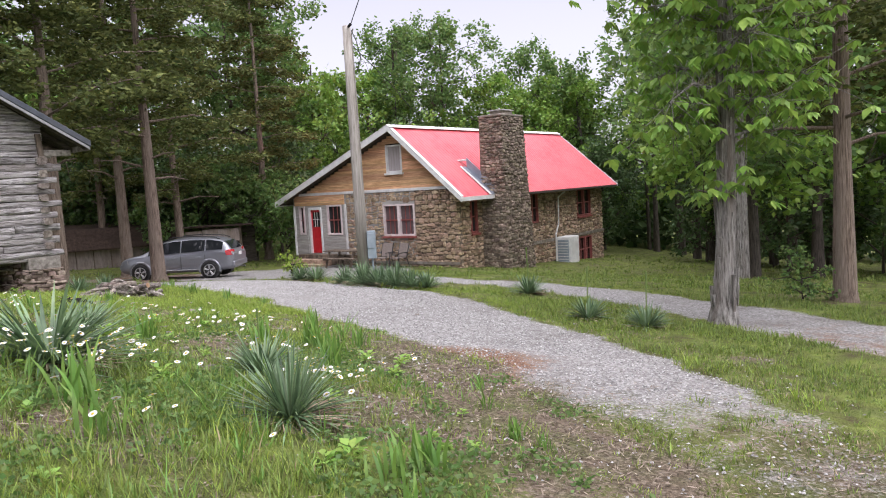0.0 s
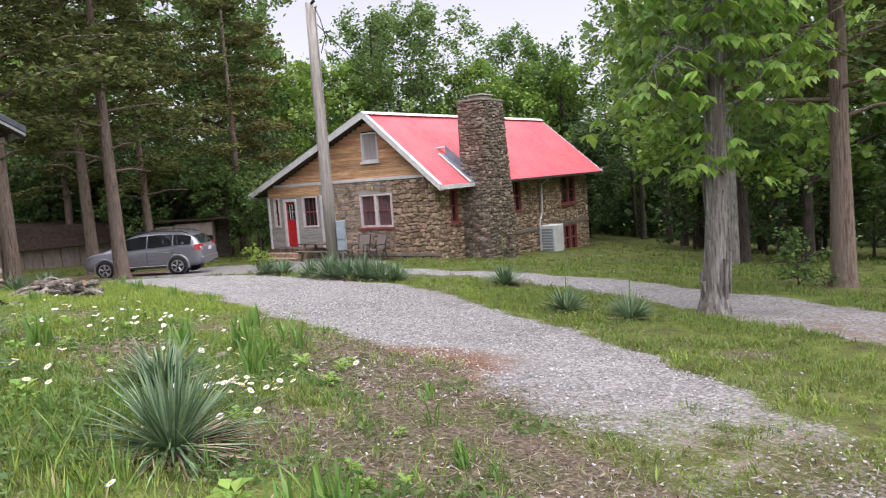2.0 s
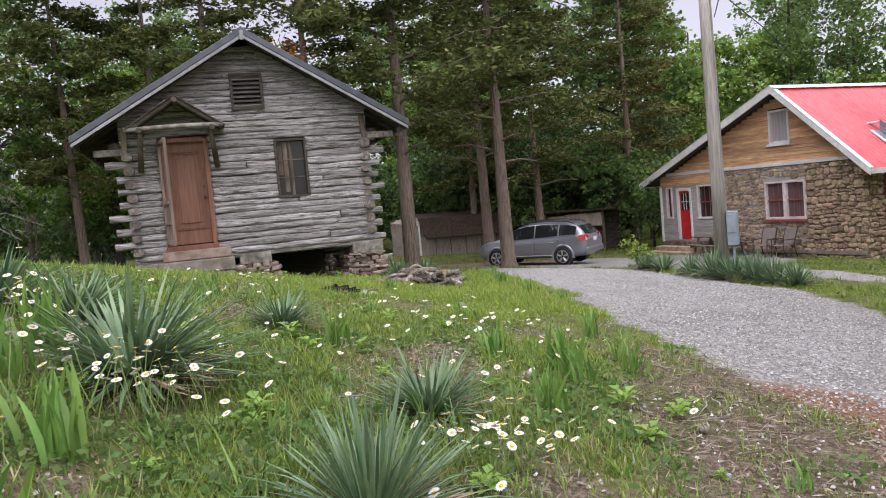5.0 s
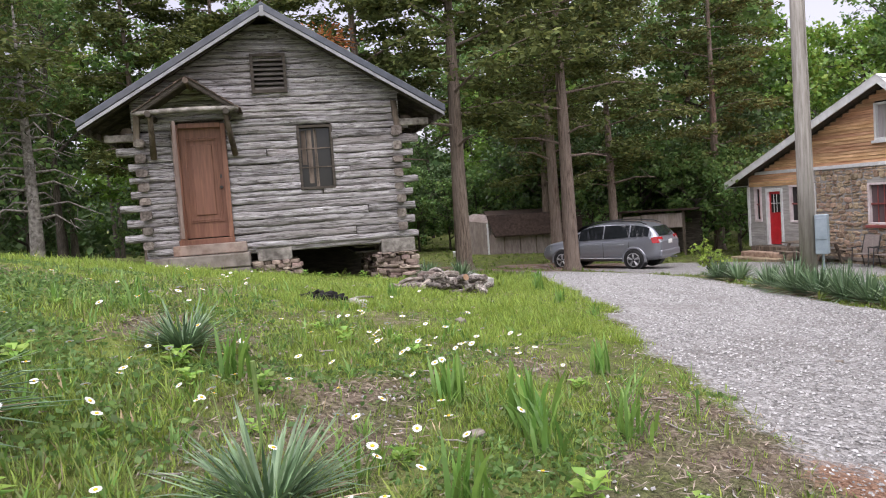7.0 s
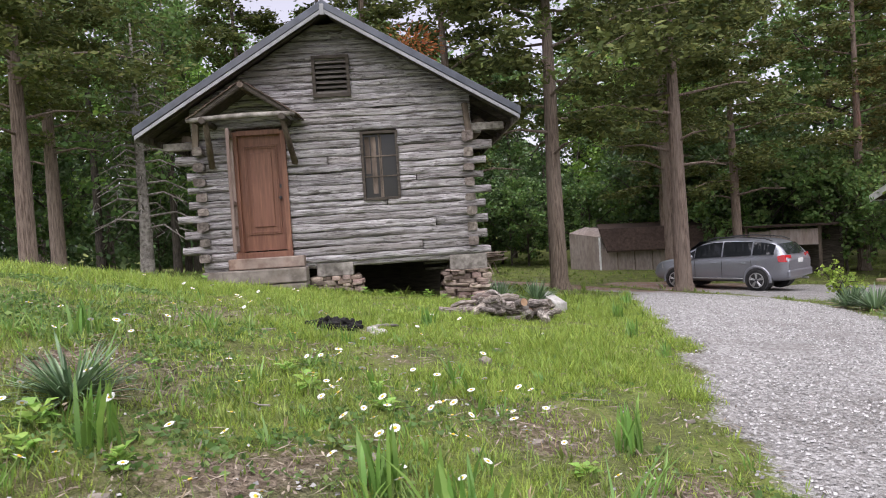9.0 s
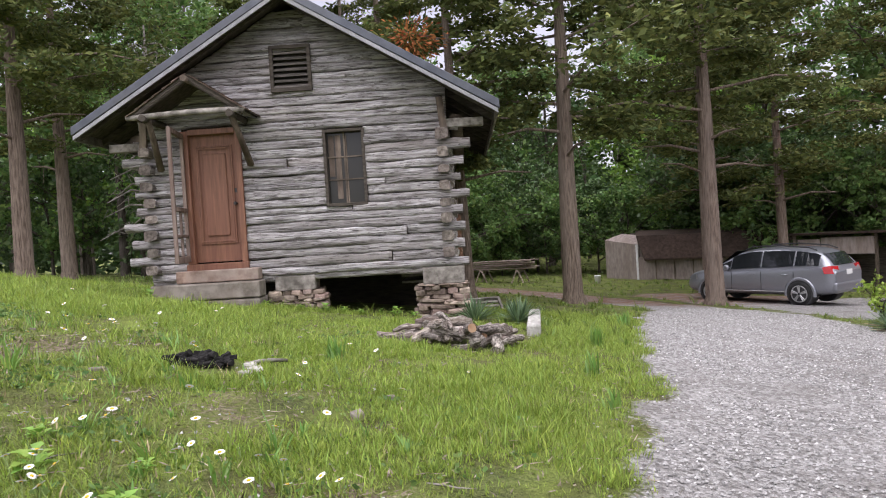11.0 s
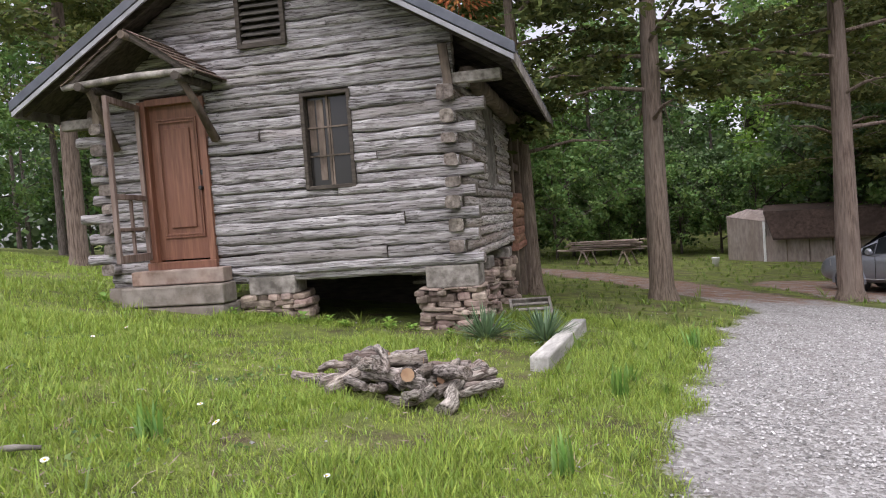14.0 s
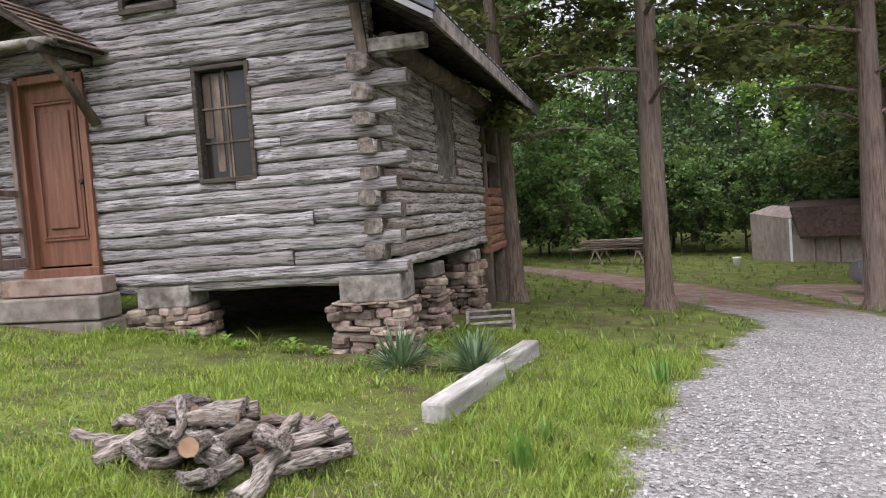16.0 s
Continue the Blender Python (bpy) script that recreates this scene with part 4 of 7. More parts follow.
# little hood over the door
HP, HL, HR, HZ0, HZ1, HD = -1.74, -2.54, -0.98, 2.90, 3.42, 0.72
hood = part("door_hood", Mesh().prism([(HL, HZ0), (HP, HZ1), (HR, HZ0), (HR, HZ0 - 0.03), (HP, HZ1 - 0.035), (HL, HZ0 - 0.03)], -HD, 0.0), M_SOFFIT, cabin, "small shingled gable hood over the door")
for sgn, e_s in ((1, HR), (-1, HL)):
    L = math.hypot(e_s - HP, HZ1 - HZ0)
    ang = math.atan2(HZ1 - HZ0, abs(e_s - HP))
    sh = Mesh()
    rgh = random.Random(8 + sgn)
    for r in range(6):
        y = -HD - 0.03
        while y < -0.02:
            w = rgh.uniform(0.07, 0.13)
            t0, t1 = r / 6 * L, min(L + 0.06, (r + 1.35) / 6 * L)
            lift = 0.028
            p = lambda t_, dz: (HP + sgn * math.cos(ang) * t_ + sgn * math.sin(ang) * dz, HZ1 - math.sin(ang) * t_ + math.cos(ang) * dz)
            (xa, za), (xb, zb), (xc, zc), (xd, zd) = p(t0, 0.004), p(t1, lift), p(t1, lift - 0.014), p(t0, 0.0)
            y2 = min(y + w - 0.008, 0.0)
            sh.add([(xa, y, za), (xb, y, zb), (xc, y, zc), (xd, y, zd), (xa, y2, za), (xb, y2, zb), (xc, y2, zc), (xd, y2, zd)], [(0, 1, 2, 3), (7, 6, 5, 4), (0, 4, 5, 1), (1, 5, 6, 2), (2, 6, 7, 3), (3, 7, 4, 0)])
            y += w
    part("shingles", sh, M_SHINGLE, hood, "brown weathered wood shingles", kind="stuff")
    part("rafter", Mesh().tube([(HP, -HD + 0.03, HZ1 - 0.06), (e_s, -HD + 0.03, HZ0 - 0.04)], [0.035, 0.035], 8, wob=0.15), M_SOFFIT, hood)
    part("bracket", Mesh().tube([(e_s - sgn * 0.2, -HD + 0.1, HZ0 - 0.06), (e_s - sgn * 0.17, -0.4, 2.62), (e_s - sgn * 0.12, -0.08, 2.2)], [0.04, 0.045, 0.05], 8, wob=0.2, seed=3), M_OLDWOOD, hood, "rough log bracket", smooth=True)
    part("purlin", Mesh().tube([(e_s - sgn * 0.18, -HD - 0.06, HZ0 - 0.05), (e_s - sgn * 0.18, 0.0, HZ0 - 0.05)], [0.05, 0.05], 8, wob=0.12), M_SOFFIT, hood, smooth=True)
part("cross_pole", Mesh().tube([(HL - 0.06, -HD + 0.02, HZ0 - 0.03), (HP, -HD, HZ0 - 0.0), (HR + 0.02, -HD + 0.02, HZ0 + 0.0)], [0.038, 0.04, 0.036], 8, wob=0.15), M_GREYWOOD, hood, smooth=True)
part("ridge_pole", Mesh().tube([(HP, -HD - 0.1, HZ1 - 0.07), (HP, 0, HZ1 - 0.07)], [0.045, 0.045], 8, wob=0.15), M_OLDWOOD, hood, smooth=True)

# ---- the stone house ----
HOU = pose(-6.067, 34.727, -1.321, 0, 0, -35.876)
house = thing("stone_house", "fieldstone house with a faded red metal roof and orange wood gable", "house", HOU)
HX0, HX1, HY1, PX, PZ, EZL, EZR = -1.06, 8.25, 14.2, 5.37, 5.36, 2.36, 2.28
EXL, EXR, RF_, RB_ = -1.72, 8.89, -0.51, 14.9


def zl(x):
    """Underside of the roof over x."""
    return (PZ - (PX - x) * (PZ - EZL) / (PX - EXL) if x < PX else PZ - (x - PX) * (PZ - EZR) / (EXR - PX)) - 0.14


def wall_holes(ms, a0, a1, z0, z1, holes, put):
    """Panels of a wall around its openings; put(a0, a1, z0, z1) adds one."""
    cuts = sorted({a0, a1, *[v for h in holes for v in h[:2]]})
    for p, q in zip(cuts, cuts[1:]):
        zs = [(h[2], h[3]) for h in holes if h[0] <= p + 1e-6 and h[1] >= q - 1e-6]
        for b, t in cut(z0, z1, zs):
            put(p, q, b, t)


FRONT = [(-0.72, -0.34, 0.87, 2.19), (-0.08, 0.74, 0.0, 2.06), (1.08, 2.0, 0.84, 2.2), (4.43, 6.13, 0.77, 2.12)]
SIDE = [(1.04, 1.54, 0.76, 2.13), (6.2, 6.8, 0.78, 2.2), (11.05, 12.65, 0.77, 2.17), (11.1, 12.62, -1.68, -0.31)]
wall_holes(None, HX0, 2.28, -0.1, 2.66, FRONT, lambda a, b, c, d: part("porch_wall", Mesh().box(a, b, 0.02, 0.25, c, d), M_GREYSIDING, house))
wall_holes(None, 2.28, HX1, -1.6, 2.66, FRONT, lambda a, b, c, d: part("mortar_wall", Mesh().box(a, b, 0.05, 0.35, c, d), M_MORTAR, house))
wall_holes(None, 0.35, HY1, -2.6, 2.3, SIDE, lambda a, b, c, d: part("mortar_wall", Mesh().box(HX1 - 0.35, HX1 - 0.05, a, b, c, d), M_MORTAR, house))
part("back_wall", Mesh().prism([(HX0, -2.6), (HX1 - 0.36, -2.6), (HX1 - 0.36, 2.25), (PX, 5.1), (HX0, 2.4)], HY1 - 0.3, HY1), M_MORTAR, house)
part("far_wall", Mesh().box(HX0, HX0 + 0.2, 0.26, HY1 - 0.31, -2.0, 2.4), M_GREYSIDING, house)
part("floor", Mesh().box(HX0 + 0.2, HX1 - 0.36, 0.36, HY1 - 0.31, -0.15, 0.0), M_OLDWOOD, house)
part("ceiling", Mesh().box(HX0 + 0.2, HX1 - 0.36, 0.36, HY1 - 0.31, 2.5, 2.56), M_WHITE, house)
# gable of lapped boards with its window hole
GW = (4.76, 5.62, 3.45, 4.62)
z = 2.78
while z < 5.1:
    h = 0.115
    lo = PX - (zl(PX) - z - h) * (PX - EXL) / (PZ - EZL)
    hi = PX + (zl(PX) - z - h) * (EXR - PX) / (PZ - EZR)
    lo, hi = max(lo, HX0), min(hi, HX1)
    for p, q in cut(lo, hi, [GW[:2]] if GW[2] - 0.1 < z < GW[3] else []):
        part("siding_board", Mesh().add([(p, 0.0, z), (q, 0.0, z), (q, 0.03, z + h), (p, 0.03, z + h), (p, 0.05, z), (q, 0.05, z), (q, 0.05, z + h), (p, 0.05, z + h)], [(0, 1, 2, 3), (5, 4, 7, 6), (3, 2, 6, 7), (0, 4, 5, 1), (1, 5, 6, 2), (4, 0, 3, 7)]), M_SIDING, house)
    z += h - 0.004
gb = Mesh()
gb.prism([(HX0, 2.62), (HX1, 2.62), (HX1, zl(HX1)), (GW[1], zl(GW[1])), (GW[1], 2.7), (GW[0], 2.7), (GW[0], zl(GW[0])), (HX0, zl(HX0))], 0.052, 0.14)
part("gable_backing", gb, M_OLDWOOD, house)
part("band", Mesh().box(HX0 + 0.45, HX1 - 0.45, -0.04, 0.05, 2.66, 2.78), M_WHITE, house, "white band board", bevel=0.01)
for i in range(5):
    part("siding_board", Mesh().box(HX0 + 0.1, 2.2, -0.02, 0.02, 2.21 + i * 0.092, 2.298 + i * 0.092), M_SIDING, house)
for i in range(7):
    for a, b in ((HX0 + 0.1, -0.2), (0.82, 2.2)):
        part("siding_board", Mesh().box(a, b, -0.012 - 0.006 * (i % 2), 0.02, -0.02 + i * 0.115, 0.09 + i * 0.115), M_GREYSIDING, house)
for x in (HX0, 2.2):
    part("corner_board", Mesh().box(x, x + 0.1, -0.05, 0.018, -0.1, 2.22), M_WHITE, house, bevel=0.008)


def window(x0, x1, z0, z1, at_side=False, frame_mat=None, bars=2, mullion=False, blind=False, sill=None, pane_mat=None):
    """A window in the front wall, or, at_side, in the long wall, with frame, panes and bars."""
    frame_mat = frame_mat or M_WHITE
    m = pose(HX1, 0, 0, 0, 0, 90) if at_side else Matrix.Identity(4)

    def bx(ms, a, b, y0, y1, c, d):
        return ms.box(a, b, y0, y1, c, d, m)
    wn_ = part("window", bx(Mesh(), x0 + 0.05, x1 - 0.05, 0.1, 0.11, z0 + 0.05, z1 - 0.05), pane_mat or (M_CURTAIN if blind else M_GLASS), house, "window with a pale blind" if blind else "dark reflecting window")
    f = Mesh()
    for a, b, c, d in ((x0, x0 + 0.07, z0, z1), (x1 - 0.07, x1, z0, z1), (x0 + 0.07, x1 - 0.07, z1 - 0.07, z1), (x0 + 0.07, x1 - 0.07, z0, z0 + 0.08)):
        bx(f, a, b, -0.02, 0.14, c, d)
    if mullion:
        bx(f, (x0 + x1) / 2 - 0.07, (x0 + x1) / 2 + 0.07, -0.018, 0.14, z0 + 0.08, z1 - 0.07)
    part("frame", f, frame_mat, wn_, bevel=0.008)
    halves = [(x0 + 0.07, (x0 + x1) / 2 - 0.07), ((x0 + x1) / 2 + 0.07, x1 - 0.07)] if mullion else [(x0 + 0.07, x1 - 0.07)]
    for a, b in halves:
        mid = (z0 + z1) / 2
        if not blind:
            part("meeting_rail", bx(Mesh(), a, b, 0.05, 0.1, mid - 0.025, mid + 0.025), M_REDTRIM, wn_)
            for i in range(bars):
                xx = a + (b - a) * (i + 1) / (bars + 1)
                part("glazing_bar", bx(Mesh(), xx - 0.014, xx + 0.014, 0.075, 0.1, z0 + 0.08, z1 - 0.07), M_REDTRIM, wn_)
    if sill:
        part("sill", bx(Mesh(), x0 - 0.06, x1 + 0.06, -0.09, 0.06, z0 - 0.09, z0 - 0.002), sill, wn_, bevel=0.012)
    return wn_


window(*FRONT[0], bars=1, frame_mat=M_MAUVE)
window(*FRONT[2], bars=2, frame_mat=M_MAUVE)
window(*FRONT[3], mullion=True, frame_mat=M_MAUVE, bars=2, sill=M_REDTRIM, pane_mat=M_GLASSC)
window(*GW, blind=True, sill=M_WHITE)
window(*SIDE[0], at_side=True, frame_mat=M_REDTRIM, bars=0, sill=M_REDTRIM)
window(*SIDE[1], at_side=True, frame_mat=M_REDTRIM, bars=0)
window(*SIDE[2], at_side=True, frame_mat=M_REDTRIM, mullion=True, bars=0, sill=M_REDTRIM)
window(*SIDE[3], at_side=True, frame_mat=M_REDTRIM, mullion=True, bars=1)
part("curtain", Mesh().box(4.55, 5.1, 0.2, 0.22, 0.85, 2.05).box(5.5, 6.0, 0.2, 0.22, 0.85, 2.05), M_CURTAIN, house)
dr = part("door", Mesh().box(0.02, 0.66, 0.06, 0.1, 0.02, 2.0), M_REDDOOR, house, "bright red front door with a glazed top")
part("pane", Mesh().box(0.12, 0.56, 0.045, 0.058, 1.22, 1.9), M_GLASS, dr)
for i in range(1, 3):
    part("glazing_bar", Mesh().box(0.12 + i * 0.147 - 0.012, 0.12 + i * 0.147 + 0.012, 0.03, 0.044, 1.22, 1.9), M_WHITE, dr)
part("glazing_bar", Mesh().box(0.12, 0.56, 0.026, 0.043, 1.55, 1.575), M_WHITE, dr)
f = Mesh()
for a, b, c, d in ((-0.08, 0.02, 0.0, 2.12), (0.66, 0.74, 0.0, 2.12), (0.02, 0.66, 2.0, 2.12)):
    f.box(a, b, -0.04, 0.12, c, d)
part("door_frame", f, M_WHITE, house, bevel=0.008)
for i, (yy, zz) in enumerate(((-0.45, -0.02), (-0.85, -0.2), (-1.25, -0.38))):
    part("door_step", Mesh().box(-0.5 - 0.1 * i, 1.6, yy, yy + 0.44, zz - 0.45, zz), M_OLDWOOD if i == 0 else M_STONE, house, bevel=0.02)

# roof
for sgn, ex, ez in ((-1, EXL, EZL), (1, EXR, EZR)):
    vs, prof, y = [], [], RF_
    while y < RB_:
        prof += [(y, 0), (y + 0.06, 0), (y + 0.09, 0.03), (y + 0.12, 0.03), (y + 0.15, 0)]
        y += 0.21
    for t_ in (0, 1):
        vs += [(PX + (ex - PX) * t_, yy, PZ + (ez - PZ) * t_ + dz) for yy, dz in prof]
    k = len(prof)
    part("roof_sheet", Mesh().add(vs, [(i, i + 1, i + 1 + k, i + k)[::sgn] for i in range(k - 1)]), M_REDROOF, house, "faded red ribbed metal roof")
    part("roof_deck", Mesh().prism([(PX, PZ - 0.01), (ex, ez - 0.01), (ex, ez - 0.09), (PX, PZ - 0.1)][::sgn], RF_ + 0.02, RB_ - 0.02), M_SOFFIT, house)
    part("rake_board", Mesh().prism([(PX, PZ + 0.05), (ex, ez + 0.05), (ex, ez - 0.17), (PX, PZ - 0.2)][::sgn], RF_ - 0.03, RF_ + 0.02), M_WHITE, house, "white rake board")
    part("rake_board", Mesh().prism([(PX, PZ + 0.05), (ex, ez + 0.05), (ex, ez - 0.1), (PX, PZ - 0.12)][::sgn], RB_ - 0.02, RB_ + 0.02), M_WHITE, house)
    part("rake_cap", Mesh().prism([(PX, PZ + 0.075), (ex, ez + 0.075), (ex, ez + 0.05), (PX, PZ + 0.05)][::sgn], RF_ - 0.04, RF_ + 0.16), M_WHITE, house)
    part("eave_board", Mesh().box(min(ex, ex + sgn * 0.03), max(ex, ex + sgn * 0.03), RF_, 1.9 if sgn > 0 else RB_, ez - 0.13, ez + 0.03), M_WHITE, house)
part("ridge_cap", Mesh().prism([(PX - 0.2, PZ - 0.03), (PX, PZ + 0.08), (PX + 0.2, PZ - 0.05), (PX, PZ + 0.04)], RF_ - 0.03, RB_ + 0.02), M_WHITE, house)
CY0, CY1, CX1 = 2.0, 3.85, HX1 + 1.15
fz = zl(HX1 - 0.75) + 0.14
part("flashing", Mesh().prism([(HX1 - 0.75, fz + 0.05), (EXR + 0.02, EZR + 0.06), (EXR + 0.02, EZR + 0.03), (HX1 - 0.75, fz + 0.01)], CY0 - 0.34, CY0 - 0.02), M_ZINC, house, "blue-grey metal flashing")
part("flashing", Mesh().add([(HX1 - 0.7, CY0 - 0.03, fz), (EXR, CY0 - 0.03, EZR + 0.03), (EXR, CY0 - 0.03, EZR + 0.42), (HX1 - 0.7, CY0 - 0.03, fz + 0.42), (HX1 - 0.7, CY0 + 0.03, fz), (EXR, CY0 + 0.03, EZR + 0.03), (EXR, CY0 + 0.03, EZR + 0.42), (HX1 - 0.7, CY0 + 0.03, fz + 0.42)],
                            [(0, 1, 2, 3), (5, 4, 7, 6), (1, 5, 6, 2), (4, 0, 3, 7), (3, 2, 6, 7), (4, 5, 1, 0)]), M_ZINC, house, "blue-grey metal flashing")
part("roof_edge_strip", Mesh().prism([(HX1 - 0.75, fz + 0.075), (EXR + 0.03, EZR + 0.085), (EXR + 0.03, EZR + 0.05), (HX1 - 0.75, fz + 0.04)], CY0 - 0.48, CY0 - 0.35), M_WHITE, house)
part("vent_cap", Mesh().box(HX1 - 1.35, HX1 - 0.7, CY0 - 0.12, CY0 + 0.06, zl(HX1 - 1.0) + 0.2, zl(HX1 - 1.0) + 0.27), M_WHITE, house, bevel=0.02)

# chimney: a stone stack, wider at the foot, with a mortar core
chim = part("chimney", Mesh().add([(HX1 - 0.04, CY0 - 0.15, -1.9), (CX1 + 0.12, CY0 - 0.15, -1.9), (CX1 + 0.12, CY1 + 0.25, -1.9), (HX1 - 0.04, CY1 + 0.25, -1.9), (HX1 - 0.04, CY0 + 0.06, 5.55), (CX1 - 0.1, CY0 + 0.06, 5.55), (CX1 - 0.1, CY1 - 0.06, 5.55), (HX1 - 0.04, CY1 - 0.06, 5.55)],
                                  [(3, 2, 1, 0), (4, 5, 6, 7), (0, 1, 5, 4), (1, 2, 6, 5), (2, 3, 7, 6), (3, 0, 4, 7)]), M_MORTAR, house, "tall dark fieldstone chimney")
part("cap", Mesh().box(HX1 - 0.05, CX1 - 0.04, CY0 + 0.0, CY1 - 0.0, 5.5, 5.6), M_CONCRETE, chim, bevel=0.03)
part("flue", Mesh().box(HX1 + 0.25, HX1 + 0.85, CY0 + 0.5, CY1 - 0.5, 5.6, 5.76), M_CONCRETE, chim, bevel=0.02)
part("flue_cover", Mesh().box(HX1 + 0.2, HX1 + 0.9, CY0 + 0.45, CY1 - 0.45, 5.765, 5.82), M_ASH, chim, bevel=0.01)
part("concrete_band", Mesh().box(HX1 - 0.04, HX1 + 0.05, 4.1, HY1, -0.24, -0.08), M_CONCRETE, house, bevel=0.01)
part("concrete_band", Mesh().box(2.3, HX1 + 0.03, -0.05, 0.05, -0.42, -0.3), M_CONCRETE, house, bevel=0.01)
part("downspout", Mesh().tube([(HX1 + 0.5, 8.7, 2.15), (HX1 + 0.12, 8.7, 1.9), (HX1 + 0.08, 8.7, 0.6), (HX1 + 0.12, 8.3, 0.1), (HX1 + 0.12, 8.25, -1.6)], [0.04] * 5, 8), M_WHITE, house, "white conduit")
part("pipe", Mesh().tube([(HX1 + 0.08, 8.45, 2.1), (HX1 + 0.08, 8.45, 0.6)], [0.03] * 2, 8), M_OLDWOOD, house)
ac = part("heat_pump", Mesh().box(HX1 + 0.12, HX1 + 0.85, 8.3, 9.3, -1.62, -0.05), M_WHITE, house, "white outdoor air-conditioning unit", bevel=0.03)
part("grille", Mesh().box(HX1 + 0.2, HX1 + 0.78, 8.27, 8.298, -1.45, -0.2), M_BOX, ac)
for i in range(9):
    part("fin", Mesh().box(HX1 + 0.22, HX1 + 0.76, 8.255, 8.268, -1.42 + i * 0.135, -1.39 + i * 0.135), M_WHITE, ac)

# a picnic table and two sling chairs by the front wall
tx, tw = HOU @ Vector((3.0, -0.95, 0)), HOU @ Vector((5.3, -0.7, 0))
table = thing("picnic_table", "dark weathered picnic table with attached benches by the stone wall", "table", Matrix.Translation((0, 0, gz(tx.x, tx.y) - (HOU.translation.z))) @ HOU @ pose(3.0, -0.95, 0))
for i in range(4):
    part("plank", Mesh().box(-1.0, 1.0, -0.37 + i * 0.19, -0.2 + i * 0.19, 0.7, 0.74), M_OLDWOOD, table, bevel=0.006)
for y in (-0.72, 0.52):
    part("bench", Mesh().box(-1.0, 1.0, y, y + 0.22, 0.42, 0.46), M_OLDWOOD, table, bevel=0.006)
for x in (-0.7, 0.7):
    part("cross_beam", Mesh().box(x - 0.03, x + 0.03, -0.7, 0.7, 0.35, 0.42), M_OLDWOOD, table)
    for sy in (-1, 1):
        part("leg", Mesh().tube([(x, sy * 0.6, -0.05), (x, sy * 0.28, 0.7)], [0.05, 0.05], 4), M_OLDWOOD, table)
M_SLING = mat("grey_brown_sling", (0.16, 0.13, 0.12), (0.26, 0.22, 0.2), 30, 0.8, 0.1)


def sling_chair(u, turn):
    p = HOU @ Vector((u, -0.75, 0))
    c = thing("patio_chair", "grey-brown sling chair on a dark metal frame by the wall", "chair", Matrix.Translation((0, 0, gz(p.x, p.y) - HOU.translation.z)) @ HOU @ pose(u, -0.75, 0, 0, 0, turn), "patio chairs")
    part("seat", Mesh().box(-0.24, 0.24, -0.26, 0.2, 0.4, 0.425), M_SLING, c, bevel=0.008)
    part("backrest", Mesh().add([(-0.24, 0.2, 0.44), (0.24, 0.2, 0.44), (0.24, 0.38, 0.98), (-0.24, 0.38, 0.98), (-0.24, 0.225, 0.43), (0.24, 0.225, 0.43), (0.24, 0.405, 0.97), (-0.24, 0.405, 0.97)], [(0, 1, 2, 3), (5, 4, 7, 6), (1, 5, 6, 2), (4, 0, 3, 7), (3, 2, 6, 7), (4, 5, 1, 0)]), M_SLING, c)
    for x in (-0.27, 0.27):
        part("leg", Mesh().tube([(x, -0.3, -0.05), (x, -0.24, 0.62)], [0.016, 0.016], 6), M_PLASTIC, c)
        part("leg", Mesh().tube([(x, 0.34, -0.05), (x, 0.2, 0.42), (x, 0.4, 1.0)], [0.016] * 3, 6), M_PLASTIC, c)
        part("armrest", Mesh().box(x - 0.03, x + 0.03, -0.27, 0.28, 0.61, 0.635), M_PLASTIC, c, bevel=0.006)


sling_chair(4.95, 8)
sling_chair(5.75, -6)

# ---- pole, shed, lumber, wood pile, fire pit, beam ----
PXY = (-2.15, 20.0)
pole = thing("utility_pole", "grey weathered wooden utility pole with cables", "utility pole", pose(*PXY, gz(*PXY) - 0.05))
part("shaft", Mesh().tube([(0, 0, -0.3), (-0.01, 0, 2.5), (-0.03, 0, 4.8), (-0.04, 0, 6.75)], [0.155, 0.14, 0.12, 0.105], 16, wob=0.03), M_POLE, pole, smooth=True)
mb = part("meter_box", Mesh().box(0.14, 0.36, -0.12, 0.1, 0.62, 1.36), M_BOX, pole, "blue-grey electric meter box", bevel=0.015)
part("conduit", Mesh().tube([(0.25, 0, 0.62), (0.25, 0, -0.2)], [0.025] * 2, 8), M_BOX, mb)
part("lid", Mesh().box(0.16, 0.34, -0.135, -0.121, 0.9, 1.3), M_BOX, mb, bevel=0.01)
part("conduit", Mesh().tube([(0.13, -0.02, 1.36), (0.11, -0.02, 4.0), (0.08, -0.02, 6.5), (0.14, -0.1, 6.65)], [0.02] * 4, 8), M_POLE, pole)
part("guy_guard", Mesh().tube([(-0.17, 0.16, -0.1), (-0.14, 0.14, 1.2)], [0.02] * 2, 8), M_YELLOW, pole, "yellow guy-wire guard")
part("guy_wire", Mesh().tube([(-0.14, 0.14, 1.2), (-0.05, 0.05, 6.2)], [0.006] * 2, 6), M_WIRE, pole)
part("insulator", Mesh().tube([(0.02, -0.11, 6.7), (0.1, -0.2, 6.75)], [0.03, 0.04], 8), M_BLACK, pole)
for pts in (((0.1, -0.2, 6.75), (1.6, -5, 8.1), (4.2, -13, 10.8)), ((-0.06, 0, 6.4), (0.9, 2.2, 5.5), (1.4, 5, 5.0))):
    part("cable", Mesh().tube(pts, [0.012] * 3, 6), M_WIRE, pole)
